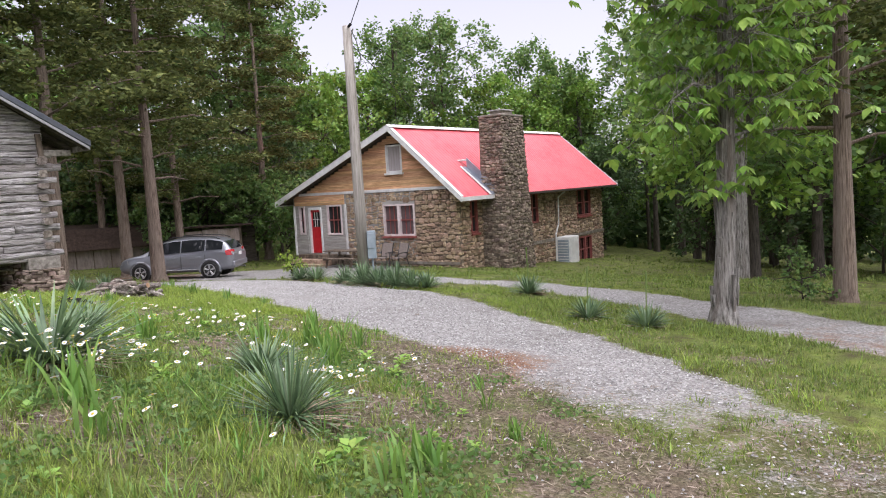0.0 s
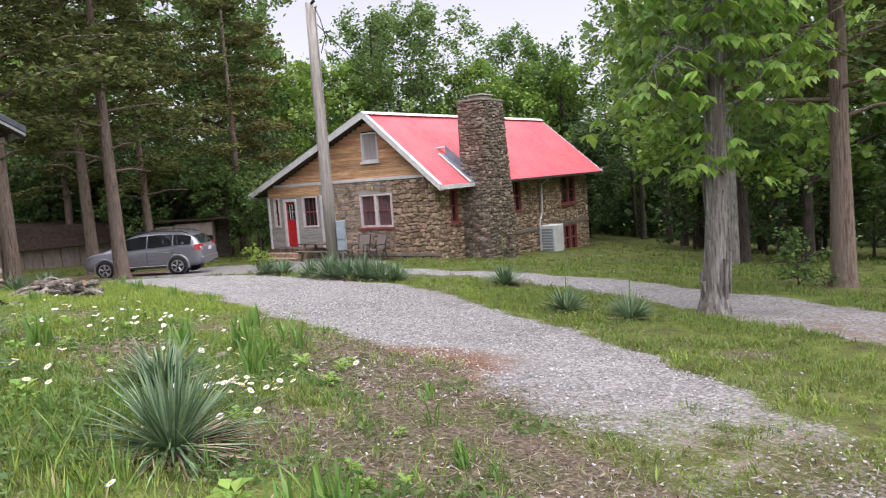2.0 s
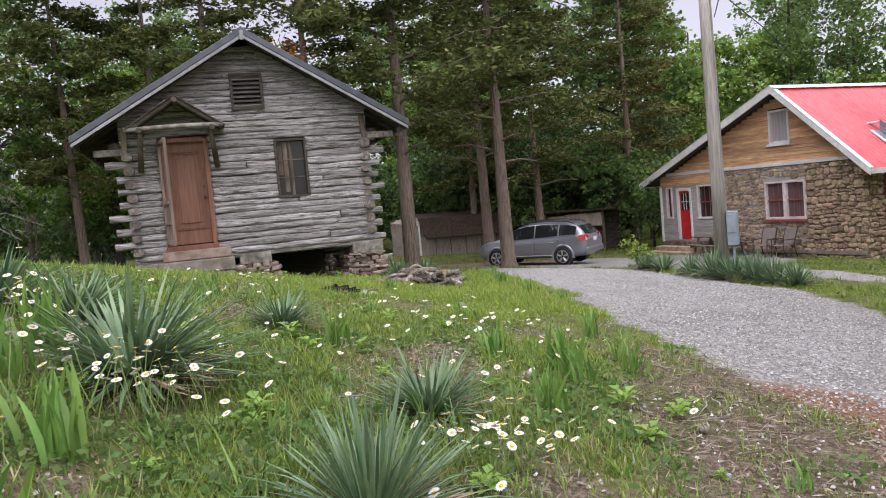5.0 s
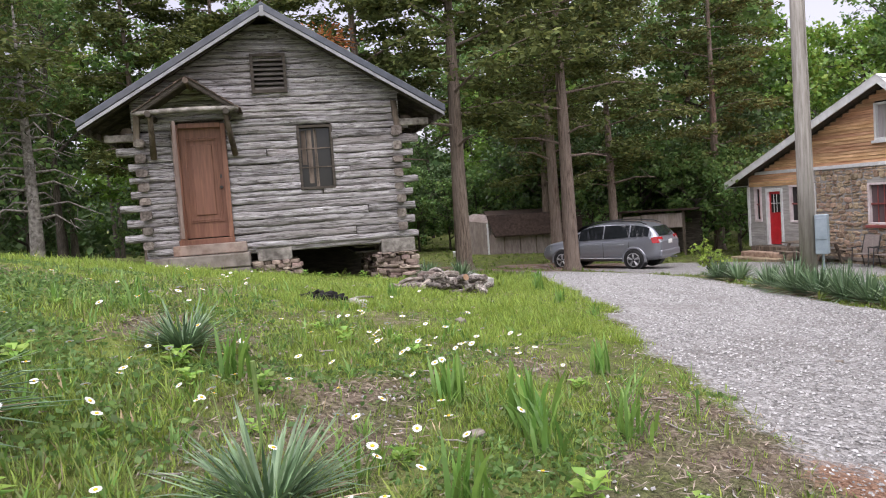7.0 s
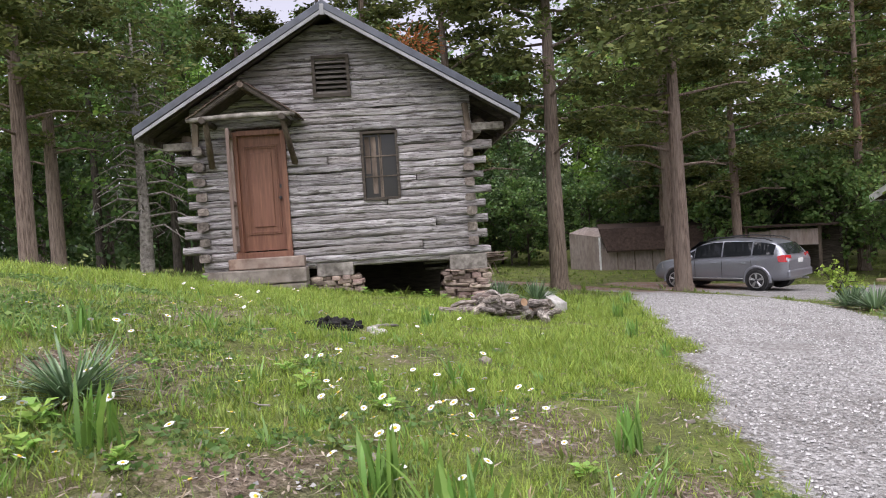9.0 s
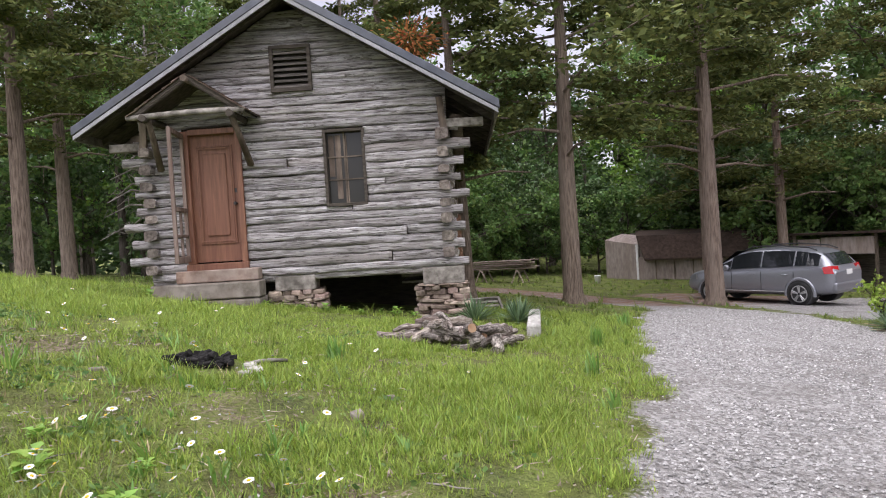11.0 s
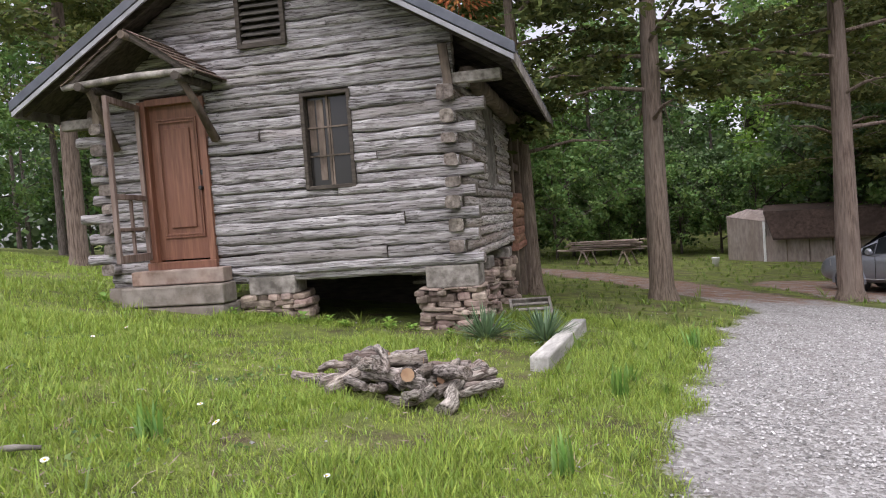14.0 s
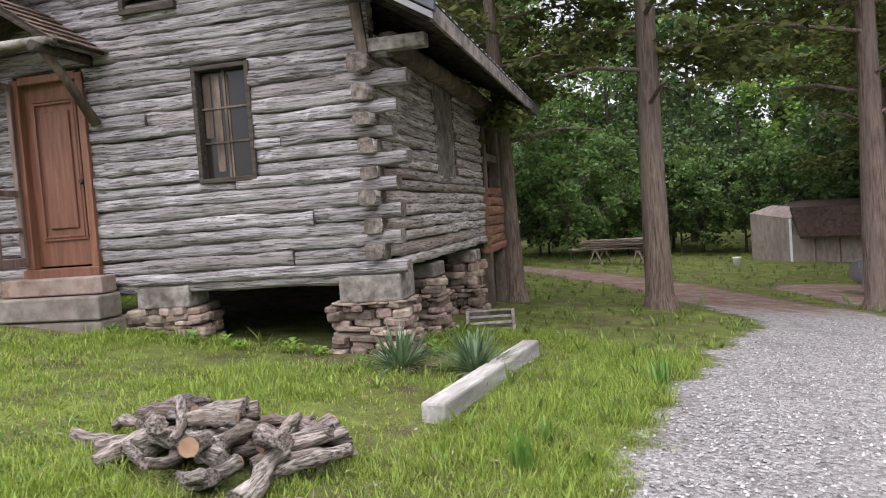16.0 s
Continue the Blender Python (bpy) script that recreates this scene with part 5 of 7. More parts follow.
part("cable_loop", Mesh().tube([(0.1, -0.15, 6.6), (0.22, -0.2, 6.3), (0.3, -0.15, 5.9), (0.16, -0.1, 5.5)], [0.012] * 4, 6), M_WIRE, pole)

SHX, SHY = -19.4, 35.9
shed = thing("garden_shed", "low pale panelled shed with a brown sagging roof", "shed", pose(SHX, SHY, gz(SHX, SHY) - 0.3, 0, 0, 20) @ Matrix.Diagonal((1.1, 1.1, 0.97, 1)))
for i in range(9):
    part("panel", Mesh().box(0.0 + i * 0.72, 0.70 + i * 0.72, 0.0, 0.06, 0.0, 1.3), M_SHEDWALL, shed)
    part("batten", Mesh().box(0.69 + i * 0.72, 0.73 + i * 0.72, -0.02, 0.0, 0.0, 1.3), M_OLDWOOD, shed)
part("end_wall", Mesh().add([(0, 0, 0), (-1.5, 0.6, 0), (-1.5, 0.6, 2.15), (0, 0, 1.9), (0.05, 0.06, 0), (-1.45, 0.66, 0), (-1.45, 0.66, 2.15), (0.05, 0.06, 1.9)], [(0, 3, 2, 1), (4, 5, 6, 7), (0, 1, 5, 4), (3, 7, 6, 2), (0, 4, 7, 3), (1, 2, 6, 5)]), M_SHEDWALL, shed)
part("end_trim", Mesh().box(-0.06, 0.02, -0.03, 0.03, 0.0, 1.9), M_WHITE, shed)
part("gable_cap", Mesh().add([(0.02, -0.03, 1.9), (-1.52, 0.6, 2.15), (-0.8, 0.7, 2.42), (0.0, 0.6, 2.3)], [(0, 3, 2, 1)]), M_SHEDWALL, shed)
part("roof", Mesh().add([(-0.05, 0.1, 2.3), (6.6, 0.1, 2.2), (6.7, -0.3, 1.3), (0.35, -0.3, 1.25), (-0.7, 2.4, 2.5), (6.6, 2.4, 2.45), (-0.05, 0.1, 2.22), (6.6, 0.1, 2.12), (6.7, -0.3, 1.22), (0.35, -0.3, 1.17), (-0.7, 2.4, 2.42), (6.6, 2.4, 2.37)],
                        [(0, 3, 2, 1), (4, 0, 1, 5), (6, 7, 8, 9), (10, 11, 7, 6), (3, 9, 8, 2), (1, 2, 8, 7), (0, 6, 9, 3), (4, 10, 6, 0), (5, 1, 7, 11), (4, 5, 11, 10)]), M_SHEDROOF, shed)
part("back_wall", Mesh().box(-0.9, 6.5, 2.3, 2.36, 0, 2.38), M_SHEDWALL, shed)
open_bay = thing("lean_to", "dark open lean-to with a pale upper panel behind the car", "lean-to", pose(SHX + 7.5, SHY - 0.3, gz(-11, 35.6), 0, 0, 4))
part("upper_panel", Mesh().box(0.5, 2.2, 0, 0.05, 1.15, 1.75).box(-0.3, 0.46, -0.01, 0.04, 1.1, 1.7), M_SHEDWALL, open_bay)
part("back_panel", Mesh().box(-0.5, 2.7, 1.4, 1.45, 0, 1.75), M_SOFFIT, open_bay)
part("roof", Mesh().box(-0.6, 2.8, -0.2, 1.6, 1.86, 1.92), M_SHEDROOF, open_bay)
for x in (-0.5, 2.2):
    part("post", Mesh().box(x, x + 0.1, 0.05, 0.15, -0.1, 1.86), M_OLDWOOD, open_bay)
bk = thing("bucket", "small white plastic bucket on the grass", "bucket", pose(-19.7, 33.4, gz(-19.7, 33.4)))
part("body", Mesh().tube([(0, 0, 0), (0, 0, 0.3), (0, 0, 0.33), (0, 0, 0.34)], [0.11, 0.14, 0.15, 0.14], 16), M_WHITE, bk, smooth=True)
part("bail", Mesh().tube([(-0.14, 0, 0.3), (-0.1, 0.08, 0.22), (0.1, 0.08, 0.22), (0.14, 0, 0.3)], [0.006] * 4, 6), M_PLASTIC, bk)

LX, LY = -24.05, 31.95
for i in range(2):
    dx = (-0.75, 0.85)[i]
    hx, hy = LX + dx, LY + dx * 0.45
    sh_ = thing("sawhorse", "pale wooden sawhorse under stacked lumber", "sawhorse", pose(hx, hy, gz(hx, hy), 0, 0, 25), "sawhorses")
    part("beam", Mesh().box(-0.05, 0.05, -0.5, 0.5, 0.5, 0.6), M_LUMBER, sh_, bevel=0.008)
    for sx in (-1, 1):
        for sy in (-0.4, 0.4):
            part("leg", Mesh().tube([(sx * 0.28, sy, 0), (sx * 0.04, sy, 0.55)], [0.035] * 2, 4), M_LUMBER, sh_)
for i in range(15):
    rl = random.Random(i)
    b = single("lumber_board", Mesh().box(-rl.uniform(1.2, 1.8), rl.uniform(1.2, 1.7), -0.09, 0.09, 0, 0.045), M_LUMBER, "long grey-brown board in a loose stack", "board",
               pose(LX + rl.uniform(-0.3, 0.3), LY + rl.uniform(-0.25, 0.25), gz(LX, LY) + 0.61 + (i // 3) * 0.085, rl.uniform(-2, 2), rl.uniform(-1, 1), 24 + rl.uniform(-5, 5)), "stacked lumber", bevel=0.004)

bx_, by_ = -6.71, 15.46
beam = single("timber_beam", Mesh().box(-0.085, 0.085, -1.37, 1.37, -0.06, 0.115), M_BEAM, "long bleached squared timber lying in the grass", "beam",
              Matrix.Translation((bx_, by_, 0)) @ pose(0, 0, (gz(-5.8, 14.45) + gz(-7.45, 16.25)) / 2 + 0.02, math.degrees(math.atan2(gz(-7.45, 16.25) - gz(-5.8, 14.45), 2.44)), 0, math.degrees(math.atan2(-1.0, 0) + math.atan2(16.25 - 14.45, -7.45 + 5.8))+0), bevel=0.02)

rp = random.Random(21)
PC = (-5.6, 13.1)


def gnarled(L, r, seed):
    """A crooked weathered branch with furrowed bark and a knot, lying along x."""
    rg_ = random.Random(seed)
    k, seg = 12, 12
    bend, drift, vs, ph = [rg_.gauss(0, 0.065) for _ in range(4)], Vector((0, 0, 0)), [], rg_.random() * 40
    knot = rg_.randrange(2, k - 2)
    for i in range(k):
        t_ = i / (k - 1)
        drift = Vector((0, math.sin(t_ * 3.1) * bend[0] + math.sin(t_ * 7) * bend[1] * 0.35, math.sin(t_ * 3.1) * bend[2] * 0.7 + math.sin(t_ * 6) * bend[3] * 0.3)) * L
        for j in range(seg):
            a = 2 * math.pi * j / seg
            ridge = 1 + 0.34 * noise.noise(Vector((math.cos(a) * 3.5 + ph, math.sin(a) * 3.5, t_ * 2))) + 0.12 * noise.noise(Vector((math.cos(a) * 2 + ph, math.sin(a) * 2, t_ * 9)))
            q = r * (1.08 - 0.28 * t_) * ridge * (1.25 if i == knot else 1)
            vs.append((-L / 2 + L * t_, drift.y + q * math.cos(a), drift.z + q * math.sin(a)))
    fs = [(i * seg + j, (i + 1) * seg + j, (i + 1) * seg + (j + 1) % seg, i * seg + (j + 1) % seg) for i in range(k - 1) for j in range(seg)]
    return Mesh().add(vs, fs + [tuple(range(seg)), tuple(reversed(range((k - 1) * seg, k * seg)))])


for i in range(46):
    L, r = rp.uniform(0.28, 0.6), rp.uniform(0.026, 0.056)
    a = rp.uniform(0, 360)
    th, rr = rp.uniform(0, 6.28), rp.uniform(0.08, 1.02) ** 0.7
    du, dn = 0.66 * rr * math.cos(th), 0.42 * rr * math.sin(th)
    x, y = PC[0] + du * 0.669 + dn * 0.743, PC[1] + du * 0.743 - dn * 0.669
    zz = gz(x, y) + r * 0.8 + max(0, 1.0 - rr) * 0.2 * rp.uniform(0.45, 1.1) + (0.06 if i % 3 == 0 else 0.0)
    fw = thing("firewood_log", "crooked weathered grey firewood branch lying in a loose heap", "firewood", pose(x, y, zz, rp.uniform(0, 360), rp.uniform(-13, 13), a), "wood pile")
    part("bark", gnarled(L, r, 300 + i), M_FIREWOOD, fw, smooth=True)
    if i % 3 == 0:
        part("cut_face", Mesh().tube([(-L / 2 - 0.004, 0, 0), (-L / 2 + 0.004, 0, 0)], [r * 0.98] * 2, 9), M_CUTWOOD, fw, "orange-brown sawn end")

FC = (-5.06, 10.18)
for i in range(56):
    x, y = FC[0] + rp.gauss(0, 0.07) + 0.12 * rp.uniform(-1, 1) * 0.669, FC[1] + rp.gauss(0, 0.07) + 0.14 * rp.uniform(-1, 1)
    L = rp.uniform(0.06, 0.2)
    single("charred_stick", gnarled(L, rp.uniform(0.012, 0.026), 500 + i), M_BURNT, "black charred stick in a fire pit", "charcoal", pose(x, y, gz(x, y) + 0.02 + rp.uniform(0, 0.045), rp.uniform(0, 90), rp.uniform(-24, 24), rp.uniform(0, 360)), "fire pit remains")
for dx, dy, w in ((0.26, 0.24, 0.08), (0.05, -0.27, 0.05), (0.34, 0.12, 0.07), (0.1, 0.28, 0.07)):
    x, y = FC[0] + dx, FC[1] + dy
    single("fire_stone", flat_stone(w * 1.5, w * 1.2, w * 0.6, w), M_ASH, "pale ash-dusted stone beside the burnt wood", "stone", pose(x, y, gz(x, y) + w * 0.2, 4, 3, dx * 300), "fire pit remains")
single("pale_stick", gnarled(0.34, 0.015, 72), M_GREYWOOD, "bare pale stick by the fire pit", "stick", pose(FC[0] + 0.08, FC[1] + 0.42, gz(FC[0] + 0.08, FC[1] + 0.42) + 0.03, 0, 2, 80), smooth=True)
cr = thing("wire_crate", "shallow bleached wooden tray leaning on the cabin pier", "crate", CAB @ pose(2.25, 2.3, -0.42, 28, 0, 10))
part("frame", Mesh().box(-0.3, 0.3, -0.42, -0.38, 0, 0.06).box(-0.3, 0.3, 0.38, 0.42, 0, 0.06).box(-0.3, -0.26, -0.38, 0.38, 0, 0.06).box(0.26, 0.3, -0.38, 0.38, 0, 0.06), M_GREYWOOD, cr)
for i in range(6):
    part("slat", Mesh().box(-0.26, 0.26, -0.36 + i * 0.13, -0.31 + i * 0.13, 0.01, 0.03), M_GREYWOOD, cr)

# ---- the parked car ----
CARP = (-10.1, 29.0)
car = thing("suv", "blue-grey metallic family SUV parked on gravel", "car", pose(*CARP, gz(*CARP) + 0.02, 0, 0, 176) @ Matrix.Scale(0.93, 4))
# sections from the tail (-) to the nose (+): x, floor, belt, top, half width low, at the belt, at the top
SECT = [(-2.42, 0.48, 0.92, 0.96, 0.72, 0.74, 0.70), (-2.36, 0.36, 1.0, 1.06, 0.84, 0.85, 0.76), (-2.18, 0.3, 1.08, 1.36, 0.9, 0.9, 0.7), (-1.95, 0.27, 1.12, 1.55, 0.915, 0.905, 0.65), (-1.5, 0.26, 1.1, 1.65, 0.915, 0.905, 0.65),
        (-0.7, 0.25, 1.05, 1.7, 0.915, 0.905, 0.65), (0.1, 0.25, 1.02, 1.68, 0.915, 0.905, 0.65), (0.6, 0.25, 1.0, 1.56, 0.915, 0.905, 0.65), (1.02, 0.25, 0.99, 1.33, 0.915, 0.9, 0.68), (1.42, 0.25, 1.0, 1.09, 0.915, 0.89, 0.74),
        (1.7, 0.25, 0.98, 1.04, 0.91, 0.87, 0.72), (2.1, 0.27, 0.92, 0.98, 0.88, 0.83, 0.66), (2.34, 0.32, 0.8, 0.87, 0.8, 0.74, 0.56), (2.44, 0.42, 0.66, 0.7, 0.66, 0.62, 0.5)]


def ring_at(sec):
    x, zf, zb, zt, wl_, wb, wt = sec
    half = [(0, zf), (wl_ * 0.82, zf), (wl_, zf + 0.14), (wl_ * 1.0, (zf + zb) / 2), (wb, zb - 0.02), (wb - 0.02, zb), (wb + (wt - wb) * 0.55, zb + (zt - zb) * 0.55), (wt, zt - 0.07 * min(1, (zt - zb) / 0.3)), (wt * 0.8, zt - 0.012), (0, zt)]
    return [(x, y, z) for y, z in half] + [(x, -y, z) for y, z in half[-2:0:-1]]


ms = Mesh()
rings = [ring_at(s) for s in SECT]
k = len(rings[0])
ms.add([p for r in rings for p in r], [(i * k + j, i * k + (j + 1) % k, (i + 1) * k + (j + 1) % k, (i + 1) * k + j) for i in range(len(rings) - 1) for j in range(k)] + [tuple(range(k)), tuple(reversed(range((len(rings) - 1) * k, len(rings) * k)))])
body = part("body", ms, M_CARPAINT, car, smooth=True)
sd = body.modifiers.new("round", "SUBSURF")
sd.levels = sd.render_levels = 1


def at_section(x):
    for a, b in zip(SECT, SECT[1:]):
        if a[0] <= x <= b[0]:
            f = (x - a[0]) / (b[0] - a[0])
            return [p + (q - p) * f for p, q in zip(a, b)]


def glass_panel(x0, x1, lo, hi, sgn, cut_front=0.0, cut_back=0.0):
    """A side pane from x0 to x1 between two shares of the height over the belt."""
    cols = 6
    vs = []
    for i in range(cols + 1):
        x = x0 + (x1 - x0) * i / cols
        _, zf, zb, zt, wl_, wb, wt = at_section(x)
        top = hi
        for s_ in (lo, top):
            z = zb + (zt - zb) * s_
            y = wb + (wt - wb) * s_ * (0.98) + 0.012
            vs.append((x, sgn * y, z))
        for s_ in (lo, top):
            z = zb + (zt - zb) * s_
            vs.append((x, sgn * (wb + (wt - wb) * s_ * 0.98 - 0.03), z))
    fs = []
    for i in range(cols):
        a, b = i * 4, i * 4 + 4
        fs += [(a, b, b + 1, a + 1), (a + 2, a + 3, b + 3, b + 2), (a + 1, b + 1, b + 3, a + 3), (a, a + 2, b + 2, b)]
    fs += [(0, 1, 3, 2), (cols * 4, cols * 4 + 2, cols * 4 + 3, cols * 4 + 1)]
    if sgn < 0:
        fs = [tuple(reversed(f)) for f in fs]
    return Mesh().add(vs, fs)


for sgn in (1, -1):
    for x0, x1 in ((-2.0, -1.32), (-1.26, -0.3), (-0.24, 0.72)):
        part("side_window", glass_panel(x0, x1, 0.1, 0.82, sgn), M_CARGLASS, car, "dark tinted side window")
    part("quarter_glass", glass_panel(0.76, 1.1, 0.12, 0.66, sgn), M_CARGLASS, car)
    part("chrome_strip", Mesh().tube([(-1.0, sgn * 0.925, 0.4), (1.0, sgn * 0.925, 0.4)], [0.016, 0.016], 6), M_CARTRIM, car)
    part("roof_rail", Mesh().tube([(-1.85, sgn * 0.6, 1.57), (-1.6, sgn * 0.6, 1.66), (-0.7, sgn * 0.6, 1.735), (0.1, sgn * 0.6, 1.715), (0.35, sgn * 0.6, 1.62)], [0.02] * 5, 8), M_PLASTIC, car)
    part("mirror", Mesh().tube([(0.82, sgn * 0.88, 1.08), (0.8, sgn * 1.02, 1.1), (0.79, sgn * 1.08, 1.1)], [0.05, 0.1, 0.06], 10), M_CARPAINT, car, smooth=True)
    for x in (-1.28, -0.27, 0.7):
        part("door_seam", Mesh().box(x - 0.006, x + 0.006, sgn * 0.921 - 0.004, sgn * 0.921 + 0.004, 0.42, 0.98), M_PLASTIC, car)
    for x in (-1.1, -0.1):
        part("door_handle", Mesh().tube([(x, sgn * 0.915, 0.9), (x + 0.05, sgn * 0.945, 0.9), (x + 0.17, sgn * 0.945, 0.9), (x + 0.22, sgn * 0.915, 0.9)], [0.014] * 4, 6), M_CARPAINT, car)
    part("tail_light", Mesh().add([(-2.17, sgn * 0.915, 0.92), (-2.38, sgn * 0.835, 0.92), (-2.4, sgn * 0.5, 0.94), (-2.36, sgn * 0.5, 1.12), (-2.3, sgn * 0.84, 1.14), (-2.12, sgn * 0.915, 1.1),
                                  (-2.12, sgn * 0.86, 0.92), (-2.3, sgn * 0.8, 0.92), (-2.3, sgn * 0.5, 0.94), (-2.28, sgn * 0.5, 1.12), (-2.22, sgn * 0.8, 1.14), (-2.1, sgn * 0.86, 1.1)],
                                 [(0, 1, 4, 5)[::sgn], (1, 2, 3, 4)[::sgn], (0, 6, 7, 1)[::sgn], (1, 7, 8, 2)[::sgn], (5, 4, 10, 11)[::sgn], (4, 3, 9, 10)[::sgn], (0, 5, 11, 6)[::sgn], (2, 8, 9, 3)[::sgn]]), M_TAIL, car, "red tail light")
    part("head_light", Mesh().add([(1.95, sgn * 0.875, 0.72), (2.34, sgn * 0.76, 0.7), (2.36, sgn * 0.55, 0.72), (2.28, sgn * 0.6, 0.84), (1.98, sgn * 0.845, 0.88), (2.1, sgn * 0.6, 0.75)], [(0, 1, 3, 4)[::-sgn], (1, 2, 3)[::-sgn], (0, 5, 1)[::-sgn], (4, 3, 5)[::-sgn]]), M_CARTRIM, car)
    for wx in (-1.445, 1.445):
        arch = Mesh()
        n_a = 14
        for r0, r1, y0, y1 in ((0.39, 0.47, 0.86, 0.935),):
            vs, fs = [], []
            for i in range(n_a + 1):
                a = math.pi * (-0.06 + 1.12 * i / n_a)
                c, s = math.cos(a), math.sin(a)
                vs += [(wx + c * r0, sgn * y0, 0.35 + s * r0), (wx + c * r0, sgn * y1, 0.35 + s * r0), (wx + c * r1, sgn * (y1 - 0.012), 0.35 + s * r1), (wx + c * r1, sgn * y0, 0.35 + s * r1)]
            for i in range(n_a):
                for j in range(4):
                    fs.append((i * 4 + j, i * 4 + (j + 1) % 4, i * 4 + 4 + (j + 1) % 4, i * 4 + 4 + j)[::sgn])
            arch.add(vs, fs)
        part("wheel_arch", arch, M_CARPAINT, car, smooth=True)
        part("arch_liner", Mesh().tube([(wx, sgn * 0.55, 0.37), (wx, sgn * 0.924, 0.37)], [0.4, 0.4], 20), M_PLASTIC, car)
        wh = part("wheel", Mesh().tube([(wx, sgn * 0.72, 0.345), (wx, sgn * 0.74, 0.345), (wx, sgn * 0.92, 0.345), (wx, sgn * 0.945, 0.345), (wx, sgn * 0.946, 0.345)], [0.31, 0.345, 0.345, 0.325, 0.24], 24), M_BLACK, car, "black tyre", smooth=True)
        part("rim", Mesh().tube([(wx, sgn * 0.9465, 0.345), (wx, sgn * 0.951, 0.345)], [0.245, 0.235], 24), M_PLASTIC, wh)
        for i in range(5):
            a = 2 * math.pi * i / 5 + 0.3
            for da in (-0.13, 0.13):
                part("spoke", Mesh().tube([(wx + math.cos(a) * 0.04, sgn * 0.957, 0.345 + math.sin(a) * 0.04), (wx + math.cos(a + da) * 0.225, sgn * 0.955, 0.345 + math.sin(a + da) * 0.225)], [0.024, 0.02], 6), M_RIM, wh)
        rimring = [(wx + math.cos(2 * math.pi * i / 24) * 0.232, sgn * 0.954, 0.345 + math.sin(2 * math.pi * i / 24) * 0.232) for i in range(25)]
        part("rim_edge", Mesh().tube(rimring, [0.016] * 25, 6, cap=False), M_RIM, wh)
rw = []
for i in range(7):
    y = -0.6 + 1.2 * i / 6
    bow = 0.03 * (1 - (y / 0.6) ** 2)
    rw += [(-2.3 - bow, y, 1.15), (-2.05 - bow, y * 0.92, 1.48), (-2.22, y, 1.15), (-1.97, y * 0.92, 1.48)]
part("rear_window", Mesh().add(rw, [f for i in range(6) for f in ((i * 4, i * 4 + 1, i * 4 + 5, i * 4 + 4), (i * 4 + 1, i * 4 + 3, i * 4 + 7, i * 4 + 5), (i * 4 + 2, i * 4, i * 4 + 4, i * 4 + 6))]), M_CARGLASS, car, "dark rear window")
ww = []
for i in range(7):
    y = -0.68 + 1.36 * i / 6
    bow = 0.05 * (1 - (y / 0.68) ** 2)
    ww += [(1.36 + bow, y, 1.08), (0.66 + bow, y * 0.86, 1.6), (1.3, y, 1.06), (0.6, y * 0.86, 1.58)]
part("windscreen", Mesh().add(ww, [f for i in range(6) for f in ((i * 4, i * 4 + 4, i * 4 + 5, i * 4 + 1), (i * 4 + 1, i * 4 + 5, i * 4 + 7, i * 4 + 3), (i * 4 + 2, i * 4 + 6, i * 4 + 4, i * 4))]), M_CARGLASS, car, "windscreen")
part("number_plate", Mesh().box(-2.44, -2.425, -0.16, 0.16, 0.86, 1.0), M_WHITE, car, "white number plate")
part("rear_bumper", Mesh().box(-2.46, -2.3, -0.8, 0.8, 0.42, 0.66), M_CARPAINT, car, bevel=0.05)
part("exhaust", Mesh().tube([(-2.44, -0.5, 0.33), (-2.2, -0.5, 0.33)], [0.035] * 2, 10), M_CARTRIM, car)

# ---- trees ----


def leaf_quads(centres, size, seed, droop=0.0, narrow=0.34, lie=0.6):
    """Small four-cornered leaves, turned at random, at the centres."""
    g = np.random.default_rng(seed)
    n = len(centres)
    a = g.normal(size=(n, 3))
    a[:, 2] = a[:, 2] * lie - droop
    a /= np.linalg.norm(a, axis=1, keepdims=True)
    b = np.cross(a, g.normal(size=(n, 3)))
    b /= np.linalg.norm(b, axis=1, keepdims=True) + 1e-9
    ln = (size * g.uniform(0.6, 1.35, n))[:, None]
    v = np.stack([centres - a * ln * 0.5, centres + b * ln * narrow - a * ln * 0.06, centres + a * ln * 0.5, centres - b * ln * narrow - a * ln * 0.06], 1)
    return v.reshape(-1, 3), np.arange(n * 4).reshape(n, 4)


def spread(points, weights, n, sigma, g):
    p = np.asarray(points, float)
    w = np.asarray(weights, float)
    i = g.choice(len(p), n, p=w / w.sum())
    return p[i] + g.normal(size=(n, 3)) * sigma


